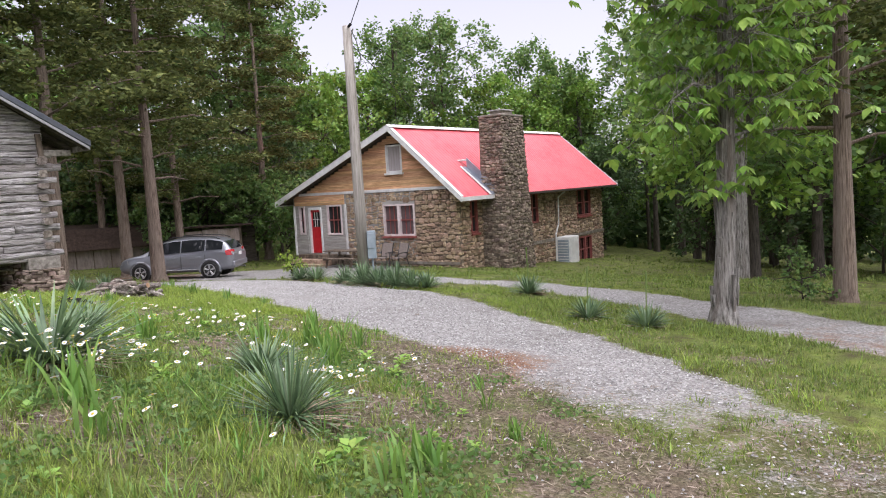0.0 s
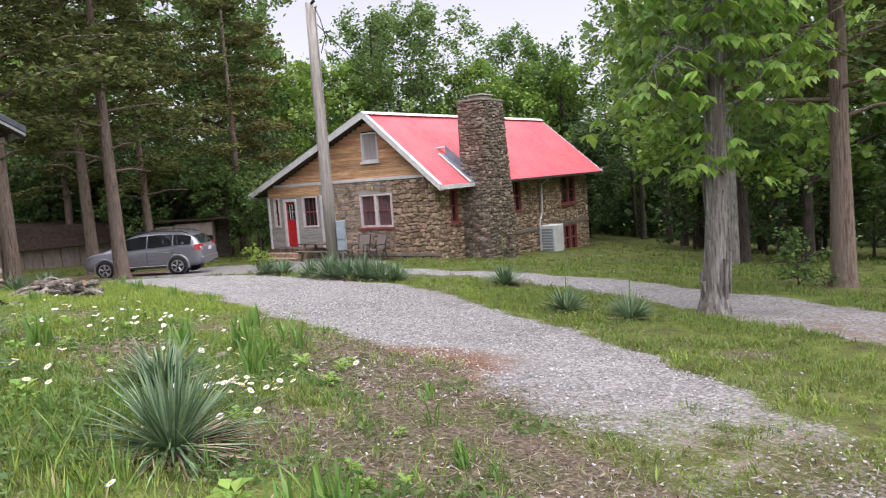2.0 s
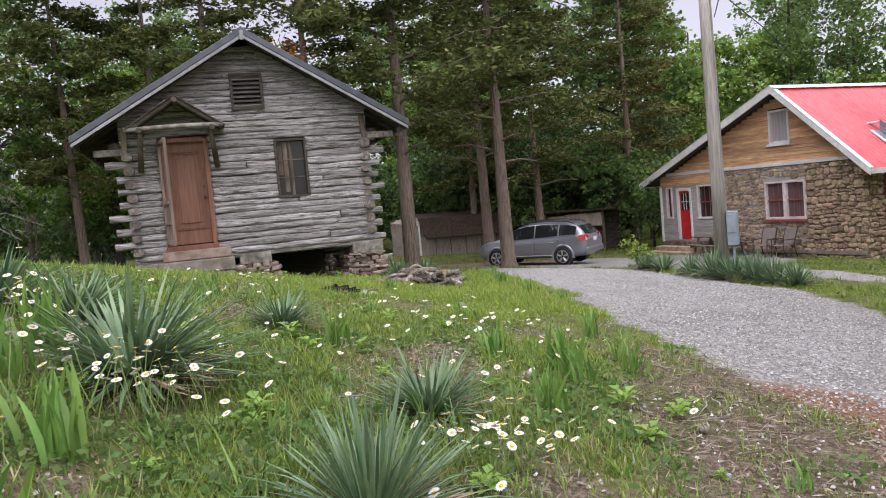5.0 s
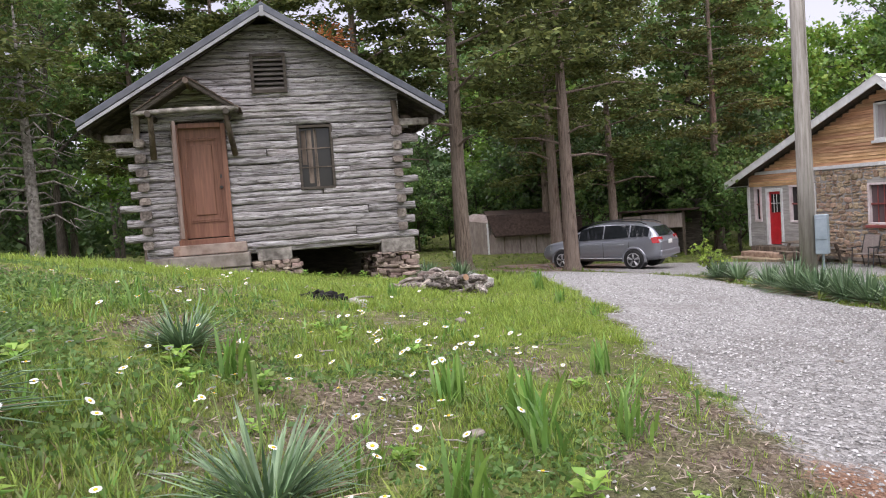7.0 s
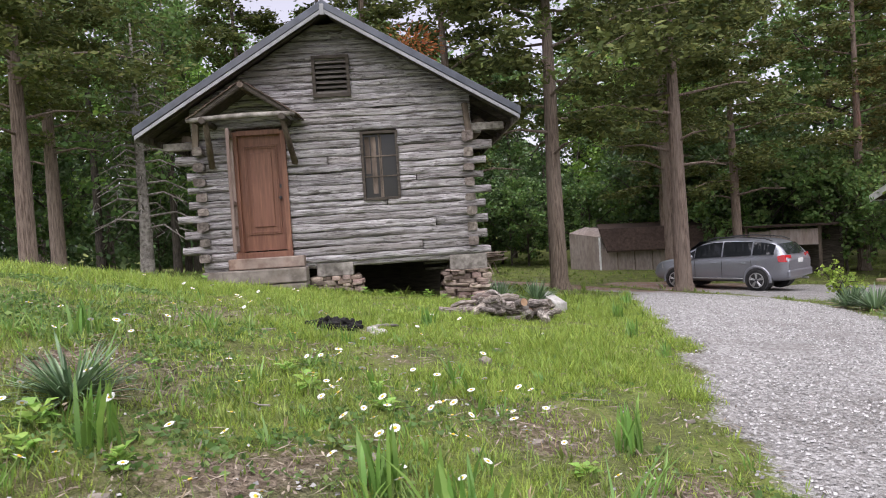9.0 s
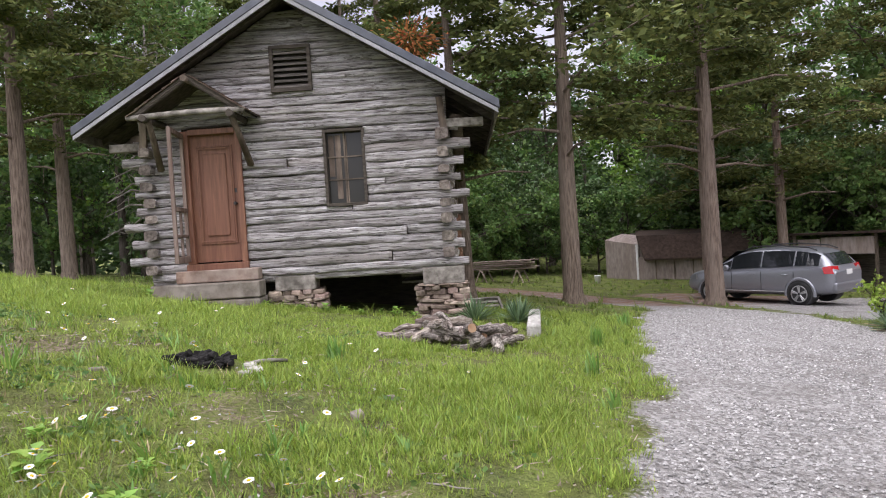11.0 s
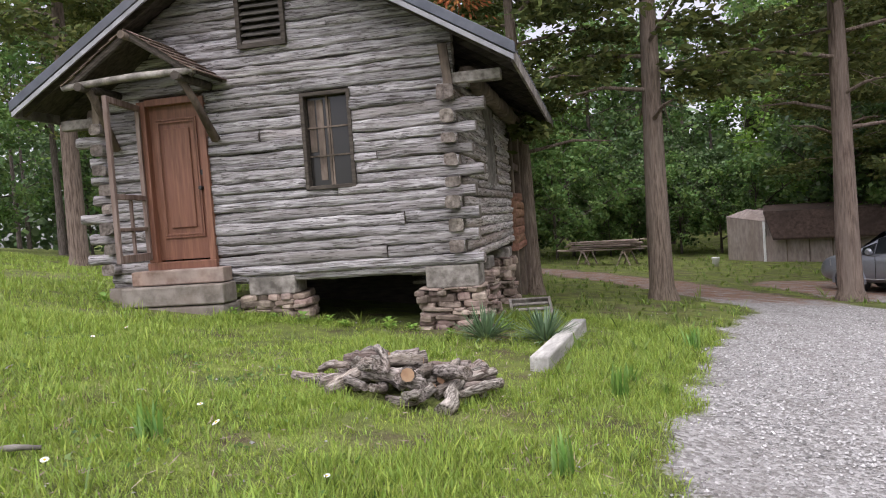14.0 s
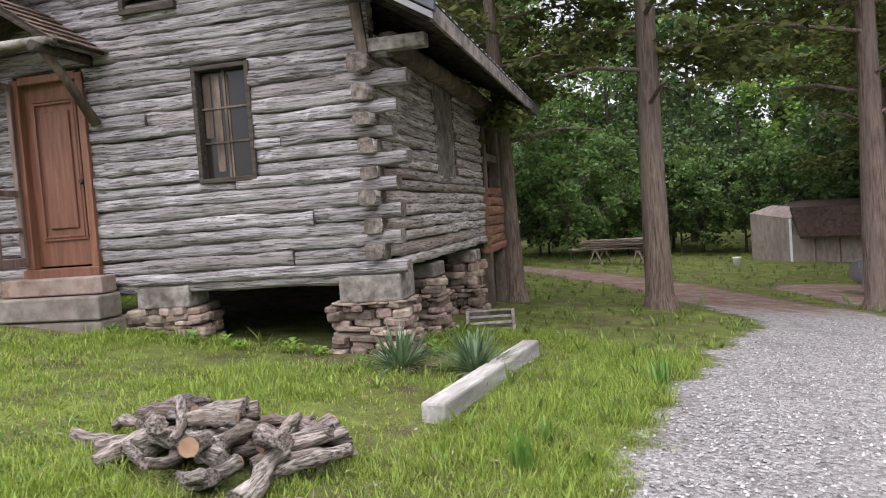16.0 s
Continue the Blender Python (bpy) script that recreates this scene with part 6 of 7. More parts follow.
def broadleaf(seed, H, crown0, R, n_leaf, leaf, limbs=13, trunk_r=0.2, sigma=0.27, bark=None, leaf_mat=None):
    """Meshes of a broad-leaved tree: tapered trunk with limbs, and a crown of many small leaves in clumps on its twigs."""
    g = np.random.default_rng(seed)
    ms = Mesh()
    bend = g.normal(size=2) * 0.25
    top = Vector((bend[0], bend[1], H * 0.93))
    tr = [(bend[0] * (t / 6) ** 2, bend[1] * (t / 6) ** 2, H * 0.93 * t / 6) for t in range(7)]
    ms.tube([(0, 0, -0.35)] + tr, [trunk_r * 1.5, trunk_r * 1.22] + [trunk_r * (1 - 0.13 * t) for t in range(1, 7)], 10, wob=0.05, seed=seed)
    anchors, wts = [], []
    for i in range(limbs):
        f = crown0 + (0.96 - crown0) * (i + g.uniform(0, 0.7)) / limbs
        z0 = H * 0.93 * f
        az = i * 2.4 + g.uniform(-0.4, 0.4)
        shape = math.sin(math.pi * min(1, (f - crown0) / (1 - crown0) * 0.8 + 0.2)) ** 0.7
        L = R * max(0.35, shape) * g.uniform(0.7, 1.15)
        rise = g.uniform(0.1, 0.75)
        p0 = Vector((bend[0] * f * f, bend[1] * f * f, z0))
        d = Vector((math.cos(az), math.sin(az), rise)).normalized()
        p1 = p0 + d * L * 0.5 + Vector((0, 0, g.uniform(-0.1, 0.3)))
        p2 = p0 + d * L + Vector((g.uniform(-0.3, 0.3), g.uniform(-0.3, 0.3), g.uniform(-0.3, 0.4)))
        r = trunk_r * (1 - f) * 0.55 + 0.025
        ms.tube([p0, p1, p2], [r, r * 0.6, r * 0.2], 6, cap=False)
        for t in (0.45, 0.65, 0.85, 1.0):
            q = p1 + (p2 - p1) * ((t - 0.5) / 0.5) if t > 0.5 else p0 + (p1 - p0) * (t / 0.5)
            for s_ in range(3):
                e = q + Vector(g.normal(size=3)) * L * 0.24
                ms.tube([q, e], [r * 0.3, r * 0.1], 4, cap=False)
                anchors.append(e)
                wts.append(g.uniform(0.4, 1.4))
    c = spread(anchors, wts, n_leaf, sigma * R / 2.6, g)
    v, f = leaf_quads(c, leaf, seed + 1, 0.25)
    return ms.data("trunk", bark or M_DARKBARK, True), quads(v, f, "crown", leaf_mat or M_LEAF_MID)


def cedar(seed, H, bare, R, n_leaf, trunk_r, leaf=0.15):
    """Meshes of a red cedar: a straight fluted trunk, bare below, with drooping sprays above."""
    g = np.random.default_rng(seed)
    ms = Mesh()
    lean = g.normal(size=2) * 0.12
    zs = [-0.3, 0.0, 0.25, 1.2, 3, 5, 7.5, H]
    rr = [1.7, 1.45, 1.1, 1.0, 0.88, 0.74, 0.5, 0.08]
    ms.tube([(lean[0] * (z / H), lean[1] * (z / H), z) for z in zs], [trunk_r * r for r in rr], 14, wob=0.09, seed=seed)
    pts, wts = [], []
    n_l = 43
    for i in range(n_l):
        f = (i + g.uniform(0, 0.9)) / n_l
        z0 = bare * 0.8 + (H - bare * 0.8) * f
        az = i * 2.399 + g.uniform(-0.5, 0.5)
        L = R * (1 - 0.7 * f) * g.uniform(0.5, 1.15) * (0.5 if z0 < bare else 1)
        dead = z0 < bare
        p0 = Vector((0, 0, z0))
        d = Vector((math.cos(az), math.sin(az), g.uniform(0.0, 0.35)))
        p1, p2 = p0 + d * L * 0.55, p0 + d * L + Vector((0, 0, -0.12 * L))
        r = 0.035 * (1 - f) + 0.014
        ms.tube([p0, p1, p2], [r, r * 0.7, r * 0.25], 5, cap=False)
        if dead:
            for s_ in range(3):
                q = p1 + (p2 - p1) * g.uniform(0, 1)
                ms.tube([q, q + Vector(g.normal(size=3)) * 0.3], [0.01, 0.004], 4, cap=False)
            continue
        for t in np.linspace(0.2, 1.05, 12):
            q = p0 + d * L * t + Vector((0, 0, -0.12 * L * t * t))
            for s_ in range(2):
                o = Vector((-d.y, d.x, 0)) * g.normal() * 0.26 * L * (0.35 + t * 0.4) + Vector((0, 0, g.normal() * 0.1 - 0.12 * abs(g.normal())))
                pts.append(q + o)
                wts.append((0.5 + t) * g.uniform(0.2, 1.6))
    c = spread(pts, wts, n_leaf, np.array([0.2, 0.2, 0.07]), g)
    v, f = leaf_quads(c, leaf, seed + 5, 0.06, 0.2, 0.4)
    return ms.data("trunk", M_CEDARBARK, True), quads(v, f, "crown", M_CEDAR)


def plant_tree(kind, x, y, label, group, turn=0.0, size=1.0, name="tree", sink=0.0):
    t = thing(name, label, "tree", pose(x, y, gz(x, y) - sink, 0, 0, turn) @ Matrix.Scale(size, 4), group)
    part("trunk", kind[0], None, t)
    part("crown", kind[1], None, t)
    return t


CEDARS = [cedar(11, 17.0, 4.0, 3.9, 25000, 0.215, 0.205), cedar(12, 18.0, 4.3, 3.8, 25000, 0.22, 0.205), cedar(13, 16.0, 3.6, 3.6, 24000, 0.19, 0.205)]
near_cedars = [(-11.0, 21.4, 0, 1.0), (-9.72, 25.36, 1, 1.0), (-13.2, 31.2, 1, 1.05), (-11.6, 33.2, 2, 0.95), (-12.6, 19.6, 2, 0.85), (-21.9, 12.3, 1, 1.05), (-19.5, 22.5, 0, 1.0),
               (-26.0, 25.5, 1, 1.0), (-9.0, 38.6, 0, 1.0), (-26.5, 14.5, 0, 1.05), (-27.8, 22.7, 2, 1.05), (7.45, 13.8, 0, 0.86), (13.5, 20.0, 1, 1.1), (-17.0, 37.5, 2, 1.0)]
for i, (x, y, k, s) in enumerate(near_cedars):
    plant_tree(CEDARS[k], x, y, "tall red cedar with peeling bark and dark olive foliage", "cedars", i * 67.0, s, "cedar_tree")

WOOD = [broadleaf(31, 15, 0.28, 4.2, 6200, 0.29, sigma=0.18), broadleaf(32, 13, 0.2, 3.9, 6200, 0.29, sigma=0.18, leaf_mat=M_LEAF), broadleaf(33, 17, 0.35, 4.4, 6200, 0.29, sigma=0.18), broadleaf(34, 14, 0.24, 4.0, 6000, 0.29, sigma=0.18, leaf_mat=M_LEAF_DARK)]
# The first sapling has the undergrowth's shade in its leaf colour.
LOW = [broadleaf(41, 6.5, 0.12, 2.6, 4200, 0.21, 11, 0.07, sigma=0.16, leaf_mat=M_LEAF_DARK), broadleaf(42, 5.0, 0.08, 2.4, 4000, 0.2, 10, 0.06, sigma=0.16, leaf_mat=M_LEAF_MID)]
rt = random.Random(77)
SPOTS = []


def row(x0, y0, x1, y1, n, jitter, lo, hi):
    for i in range(n):
        f = (i + rt.uniform(0.1, 0.9)) / n
        x, y = x0 + (x1 - x0) * f + rt.uniform(-jitter, jitter), y0 + (y1 - y0) * f + rt.uniform(-jitter, jitter)
        clearing = 0.92 if y > 50 and -0.12 < math.atan2(x, y) < 0.12 else 1.0
        SPOTS.append((x, y, rt.uniform(lo, hi) * clearing))


row(-6, 52, 16, 54, 8, 1.5, 0.88, 1.02)
row(12, 46, 34, 36, 7, 1.5, 0.95, 1.15)
row(15, 31, 32, 22, 6, 1.5, 1.0, 1.15)
row(11, 24.5, 15, 36, 2, 0.6, 0.95, 1.1)
row(-36, 44, -6, 47, 10, 1.8, 0.85, 1.06)
row(-52, 12, -34, 42, 10, 2, 0.9, 1.1)
row(-34, 55, 24, 61, 10, 2, 0.85, 1.05)
row(-38, 6, -28, 34, 6, 1.5, 0.8, 1.0)
for i, (x, y, s) in enumerate(SPOTS):
    plant_tree(WOOD[(1, 0, 1, 2)[rt.randrange(4)] if x > -12 else (0, 1, 1, 2)[rt.randrange(4)] if x > -25 else (1, 0, 2, 3)[rt.randrange(4)]], x, y, "broad-leaved woodland tree in fresh spring green", "woodland trees", rt.uniform(0, 360), s)
SPOTS = []
row(-10, 45, 14, 50, 8, 1.2, 0.9, 1.3)
row(13, 42, 30, 30, 8, 1.5, 0.9, 1.3)
row(13.5, 31, 30, 19, 6, 1.5, 0.8, 1.2)
row(-34, 38, -10, 42.5, 8, 1.2, 0.7, 1.2)
row(-44, 10, -28, 36, 10, 2, 0.8, 1.3)
row(-35, 32.5, -22, 39.5, 8, 0.8, 0.6, 0.95)
row(-14.0, 38.6, -7.2, 37.6, 6, 0.5, 0.75, 1.05)
row(-22, 40, -8, 42, 6, 0.8, 0.9, 1.2)
for i, (x, y, s) in enumerate(SPOTS):
    plant_tree(LOW[rt.randrange(2)], x, y, "leafy undergrowth sapling at the wood's edge", "undergrowth", rt.uniform(0, 360), s, "sapling")

# a dying conifer with bare drooping branches behind the cabin
dead = Mesh()
gd = np.random.default_rng(21)
dead.tube([(0, 0, -0.3), (0, 0, 0), (0.05, 0, 2), (0, 0, 5), (0, 0, 9)], [0.3, 0.26, 0.2, 0.14, 0.03], 10, wob=0.06)
for i in range(46):
    z0, az = 1.6 + 0.15 * i, i * 2.4 + gd.uniform(-0.3, 0.3)
    L = (2.6 - 0.035 * i) * gd.uniform(0.6, 1.1)
    d = Vector((math.cos(az), math.sin(az), 0.12))
    dead.tube([(0, 0, z0), Vector((0, 0, z0)) + d * L * 0.5, Vector((0, 0, z0)) + d * L + Vector((0, 0, -0.3 * L))], [0.055, 0.035, 0.012], 5, cap=False)
    for s_ in range(5):
        q = Vector((0, 0, z0)) + d * L * gd.uniform(0.4, 0.95) + Vector((0, 0, -0.12 * L))
        dead.tube([q, q + Vector((gd.normal() * 0.25, gd.normal() * 0.25, -gd.uniform(0.1, 0.45)))], [0.016, 0.006], 4, cap=False)
t = thing("dying_conifer", "dying conifer with bare drooping grey branches", "tree", pose(-26.3, 17.4, gz(-26.3, 17.4)))
part("trunk", dead, M_GREYWOOD, t, smooth=True)
gd_c = np.random.default_rng(22)
cn = gd_c.normal(size=(2600, 3)) * (0.9, 0.9, 1.6) + (0, 0, 7.6)
part("crown", quads(*leaf_quads(cn, 0.22, 23, 0.3, 0.12), "crown", M_CEDAR), None, t)

# the deep wood behind, past counting
g = np.random.default_rng(5)
th = np.radians(g.uniform(40, 190, 60000))
rad = g.uniform(56, 74, len(th))
cx, cy = rad * np.cos(th) - 6, rad * np.sin(th) + 4
ch = (8.0 + 2.0 * np.sin(th * 9) + 1.5 * np.sin(th * 23 + 1))
cz = land(cx, cy) + g.uniform(0, 1, len(th)) ** 0.85 * ch
v, f = leaf_quads(np.stack([cx, cy, cz], -1), 0.75, 6, 0.2)
# Dark leaves carry the shade of the wood's interior in their colour.
single("far_wood", quads(v, f, "far_wood", M_LEAF_DARK), None, "deep green wall of distant woodland foliage", "woodland", kind="stuff")
tk = Mesh()
for i in range(90):
    a = radians(rt.uniform(40, 190))
    r = rt.uniform(50, 60)
    x, y = r * math.cos(a) - 6, r * math.sin(a) + 4
    tk.tube([(x, y, gz(x, y) - 0.3), (x + rt.uniform(-0.4, 0.4), y, gz(x, y) + 9)], [rt.uniform(0.12, 0.25), 0.08], 6, cap=False)
single("far_trunks", tk, M_DARKBARK, "dark slender trunks in the distant wood", "woodland", kind="stuff", smooth=True)

# the hickory by the second drive
HK = (4.21, 11.25)
hk = thing("hickory_tree", "shaggy-barked hickory with large fresh green drooping leaves", "tree", pose(*HK, gz(*HK)))
ms = Mesh()
ms.tube([(0.02, 0, -0.2), (0, 0, 0.0), (0.02, 0, 0.35), (0.06, 0, 1.2), (0.1, 0, 2.4), (0.12, 0, 3.6), (0.12, 0, 5.2), (0.1, 0, 7.5), (0.1, 0, 9.5)], [0.3, 0.235, 0.165, 0.143, 0.13, 0.115, 0.095, 0.07, 0.03], 18, wob=0.07, seed=4)
anc = []
gh_ = np.random.default_rng(9)
for i in range(30):
    z0 = 2.8 + 5.2 * i / 30
    az = i * 2.4 + 0.5
    L = (0.7 + 0.75 * min(1, (z0 - 1.8) / 2.0)) * gh_.uniform(0.65, 1.15)
    d = Vector((math.cos(az), math.sin(az), gh_.uniform(0.05, 0.5)))
    p0 = Vector((0.1, 0, z0))
    p1, p2 = p0 + d * L * 0.6, p0 + d * L + Vector((0, 0, -0.22 * L))
    ms.tube([p0, p1, p2], [0.03, 0.02, 0.008], 6, cap=False)
    for t in np.linspace(0.4, 1.0, 6):
        q = p0 + (p1 - p0) * (t / 0.6) if t < 0.6 else p1 + (p2 - p1) * ((t - 0.6) / 0.4)
        for s_ in range(7):
            e = q + Vector(gh_.normal(size=3)) * 0.3
            anc.append(e)
            ms.tube([q, e], [0.006, 0.003], 4, cap=False)
for z0, az, L in ((1.95, 2.6, 0.45), (2.2, 4.2, 0.55), (2.0, 5.4, 0.4)):
    q = Vector((0.08, 0, z0))
    e = q + Vector((math.cos(az) * L, math.sin(az) * L, 0.1))
    ms.tube([q, e], [0.015, 0.006], 5, cap=False)
    anc += [e + Vector(gh_.normal(size=3)) * 0.15 for s_ in range(7)]
part("trunk", ms, M_BARK, hk, smooth=True)
for i in range(70):
    a, zb = rt.uniform(0, 6.28), rt.uniform(0.1, 4.6)
    r = 0.15 - 0.01 * zb + (0.05 if zb < 0.4 else 0)
    L, wd = rt.uniform(0.18, 0.5), rt.uniform(0.02, 0.045)
    cx_, sx_ = math.cos(a), math.sin(a)
    off = 0.02 + 0.027 * zb
    pl = Mesh().add([(off + cx_ * r - sx_ * wd, sx_ * r + cx_ * wd, zb), (off + cx_ * r + sx_ * wd, sx_ * r - cx_ * wd, zb), (off + cx_ * (r + 0.022) + sx_ * wd * 0.7, sx_ * (r + 0.022) - cx_ * wd * 0.7, zb + L), (off + cx_ * (r + 0.022) - sx_ * wd * 0.7, sx_ * (r + 0.022) + cx_ * wd * 0.7, zb + L),
                     (off + cx_ * (r - 0.05), sx_ * (r - 0.05), zb), (off + cx_ * (r - 0.05), sx_ * (r - 0.05), zb + L)], [(0, 1, 2, 3), (1, 4, 5, 2), (4, 0, 3, 5), (3, 2, 5), (1, 0, 4)])
    part("bark_plate", pl, M_BARK, hk)
vs, fs = [], []
for e in anc:
    az = gh_.uniform(0, 6.28)
    out = Vector((math.cos(az), math.sin(az), -0.35)).normalized()
    for j, spread_a in enumerate((-1.1, -0.55, 0.0, 0.55, 1.1)):
        dv = out.copy()
        dv.rotate(Euler((0, 0, spread_a)))
        dv.z -= gh_.uniform(0.1, 0.6)
        dv.normalize()
        ln = gh_.uniform(0.14, 0.25) * (1.15 if j == 2 else 0.9)
        sd_ = dv.cross(Vector((0, 0, 1))).normalized() * ln * 0.26
        b0 = e + dv * 0.03
        k0 = len(vs)
        vs += [b0, b0 + dv * ln * 0.55 + sd_ + Vector((0, 0, 0.012)), b0 + dv * ln + Vector((0, 0, -0.03)), b0 + dv * ln * 0.55 - sd_ + Vector((0, 0, 0.012)), b0 + dv * ln * 0.55 - Vector((0, 0, 0.008))]
        fs += [(k0, k0 + 1, k0 + 4), (k0 + 1, k0 + 2, k0 + 4), (k0, k0 + 4, k0 + 3), (k0 + 4, k0 + 2, k0 + 3)]
part("leaves", quads(np.array([tuple(p) for p in vs]), np.array(fs), "leaves", M_LEAF), None, hk, "large fresh green compound leaves", kind="stuff")
# bare grey snag and a shrub beside the far drive
TM = (8.6, 21.5)
plant_tree((Mesh().tube([(0, 0, -0.3), (0, 0, 0.1), (0.05, 0, 2), (0.0, 0, 6), (0, 0, 10)], [0.38, 0.3, 0.24, 0.2, 0.1], 14, wob=0.07).data("trunk", M_BARK, True), WOOD[0][1]), *TM, "grey-trunked oak at the lawn's edge", "woodland trees", 40, 0.8)
SHR = broadleaf(51, 1.5, 0.05, 0.8, 700, 0.13, 9, 0.02, leaf_mat=M_LEAF_MID)
t = thing("shrub", "small leafy shrub growing by a cedar trunk", "shrub", pose(6.7, 13.9, gz(6.7, 13.9)) @ Matrix.Scale(0.55, 4))
part("stem", SHR[0], None, t)
part("leaves", SHR[1], None, t, kind="stuff")
bsh = broadleaf(52, 0.9, 0.05, 0.4, 420, 0.1, 8, 0.012, leaf_mat=M_BUSH)
t = thing("shrub", "yellow-green young shrub beside the yuccas", "shrub", pose(-4.25, 20.9, gz(-4.25, 20.9)) @ Matrix.Scale(0.75, 4))
part("stem", bsh[0], None, t)
part("leaves", bsh[1], None, t, kind="stuff")
rust = leaf_quads(np.random.default_rng(3).normal(size=(500, 3)) * (0.35, 0.35, 0.25) + (-12.7, 18.4, 5.3), 0.12, 3, 0.3, 0.2)
single("dead_cedar_branch", quads(*rust, "dead_cedar_branch", M_RUST), None, "rust-coloured dead cedar foliage behind the cabin", "branch", kind="stuff")

# ---- yuccas, irises and daisies ----


def yucca(seed, n, L, wide=0.022, dead=26, high=1.5, bow=0.22):
    g = np.random.default_rng(seed)
    out = []
    for count, mat_kind in ((n, 0), (dead, 1)):
        vs, fs = [], []
        for i in range(count):
            az = g.uniform(0, 6.28)
            el = g.uniform(0.1, high) if mat_kind == 0 else g.uniform(-0.15, 0.25)
            ln = L * g.uniform(0.7, 1.1) * (0.75 if mat_kind else 1)
            d = Vector((math.cos(az) * math.cos(el), math.sin(az) * math.cos(el), math.sin(el)))
            side = Vector((-math.sin(az), math.cos(az), 0))
            base = Vector((math.cos(az) * 0.05, math.sin(az) * 0.05, 0.05))
            sag = g.uniform(0.02, bow) if mat_kind == 0 else g.uniform(0.02, 0.12)
            k0 = len(vs)
            for t, w in ((0, 0.8), (0.35, 1.0), (0.72, 0.75), (1.0, 0.06)):
                c = base + d * ln * t + Vector((0, 0, -sag * ln * t * t))
                c.z = max(c.z, 0.015)
                vs += [c + side * wide * w, c - Vector((0, 0, 0.006 * w)), c - side * wide * w]
            for r in range(3):
                a = k0 + r * 3
                fs += [(a, a + 3, a + 4, a + 1), (a + 1, a + 4, a + 5, a + 2)]
        out.append(quads(np.array([tuple(p) for p in vs]), np.array(fs), "leaves" if mat_kind == 0 else "dead_leaves", M_YUCCA if mat_kind == 0 else M_DRYLEAF))
    return out


YUC = [yucca(1, 230, 0.7, 0.0095, 190, 1.45, 0.36), yucca(2, 150, 0.5, 0.013, 45), yucca(3, 110, 0.42, 0.013, 30), yucca(4, 210, 0.66, 0.0125, 60, 1.2, 0.45)]
for i, (x, y, k, s, stalk) in enumerate([(-1.12, 5.05, 0, 0.86, 0), (-2.98, 5.5, 3, 1.15, 0), (-4.17, 6.0, 3, 0.8, 0), (-4.7, 5.75, 1, 1.0, 0), (-3.6, 7.4, 3, 0.62, 0), (2.89, 10.72, 2, 1.0, 1), (2.2, 11.5, 2, 1.0, 1), (1.68, 14.9, 2, 1.15, 1), (-1.9, 17.3, 0, 1.0, 0), (-1.5, 16.9, 1, 1.1, 0), (-1.1, 16.6, 0, 0.95, 0), (-0.75, 16.3, 1, 1.0, 0), (-0.4, 16.0, 2, 1.1, 0),
                                         (-2.4, 18.0, 1, 1.0, 0), (-1.4, 17.4, 1, 1.0, 0), (-4.0, 20.6, 2, 1.2, 0), (-3.5, 20.2, 2, 1.2, 0), (-7.35, 14.95, 1, 0.8, 0), (-7.05, 15.5, 1, 0.85, 0), (-1.62, 6.35, 3, 0.72, 1)]):
    t = thing("yucca", "spiky blue-green yucca clump with dry brown lower leaves", "yucca", pose(x, y, gz(x, y) - 0.02, 0, 0, i * 71) @ Matrix.Scale(s, 4), "yuccas")
    part("leaves", YUC[k][0], None, t, kind="stuff")
    part("dead_leaves", YUC[k][1], None, t, "dry straw-coloured old leaves", kind="stuff")
    if stalk:
        part("flower_stalk", Mesh().tube([(0, 0, 0), (0.01, 0, 0.5), (0.02, 0, 0.85)], [0.009, 0.008, 0.014], 6), M_STEM, t)


def blades_clump(seed, n, L, w, spread_r, material, lean=0.35):
    g = np.random.default_rng(seed)
    vs, fs = [], []
    for i in range(n):
        az = g.uniform(0, 6.28)
        b = Vector((g.normal() * spread_r, g.normal() * spread_r, -0.01))
        ln = L * g.uniform(0.5, 1.1)
        le = g.uniform(0.05, lean)
        fa = Vector((math.cos(az + 1.2), math.sin(az + 1.2), 0))
        k0 = len(vs)
        for t, ww in ((0, 0.7), (0.4, 1.0), (0.75, 0.8), (1.0, 0.08)):
            c = b + Vector((math.cos(az) * le * ln * t * t * 1.4, math.sin(az) * le * ln * t * t * 1.4, ln * t * (1 - 0.25 * le * t)))
            vs += [c + fa * w * ww, c - fa * w * ww]
        for r in range(3):
            a = k0 + r * 2
            fs.append((a, a + 1, a + 3, a + 2))
    return quads(np.array([tuple(p) for p in vs]), np.array(fs), "leaves", material)


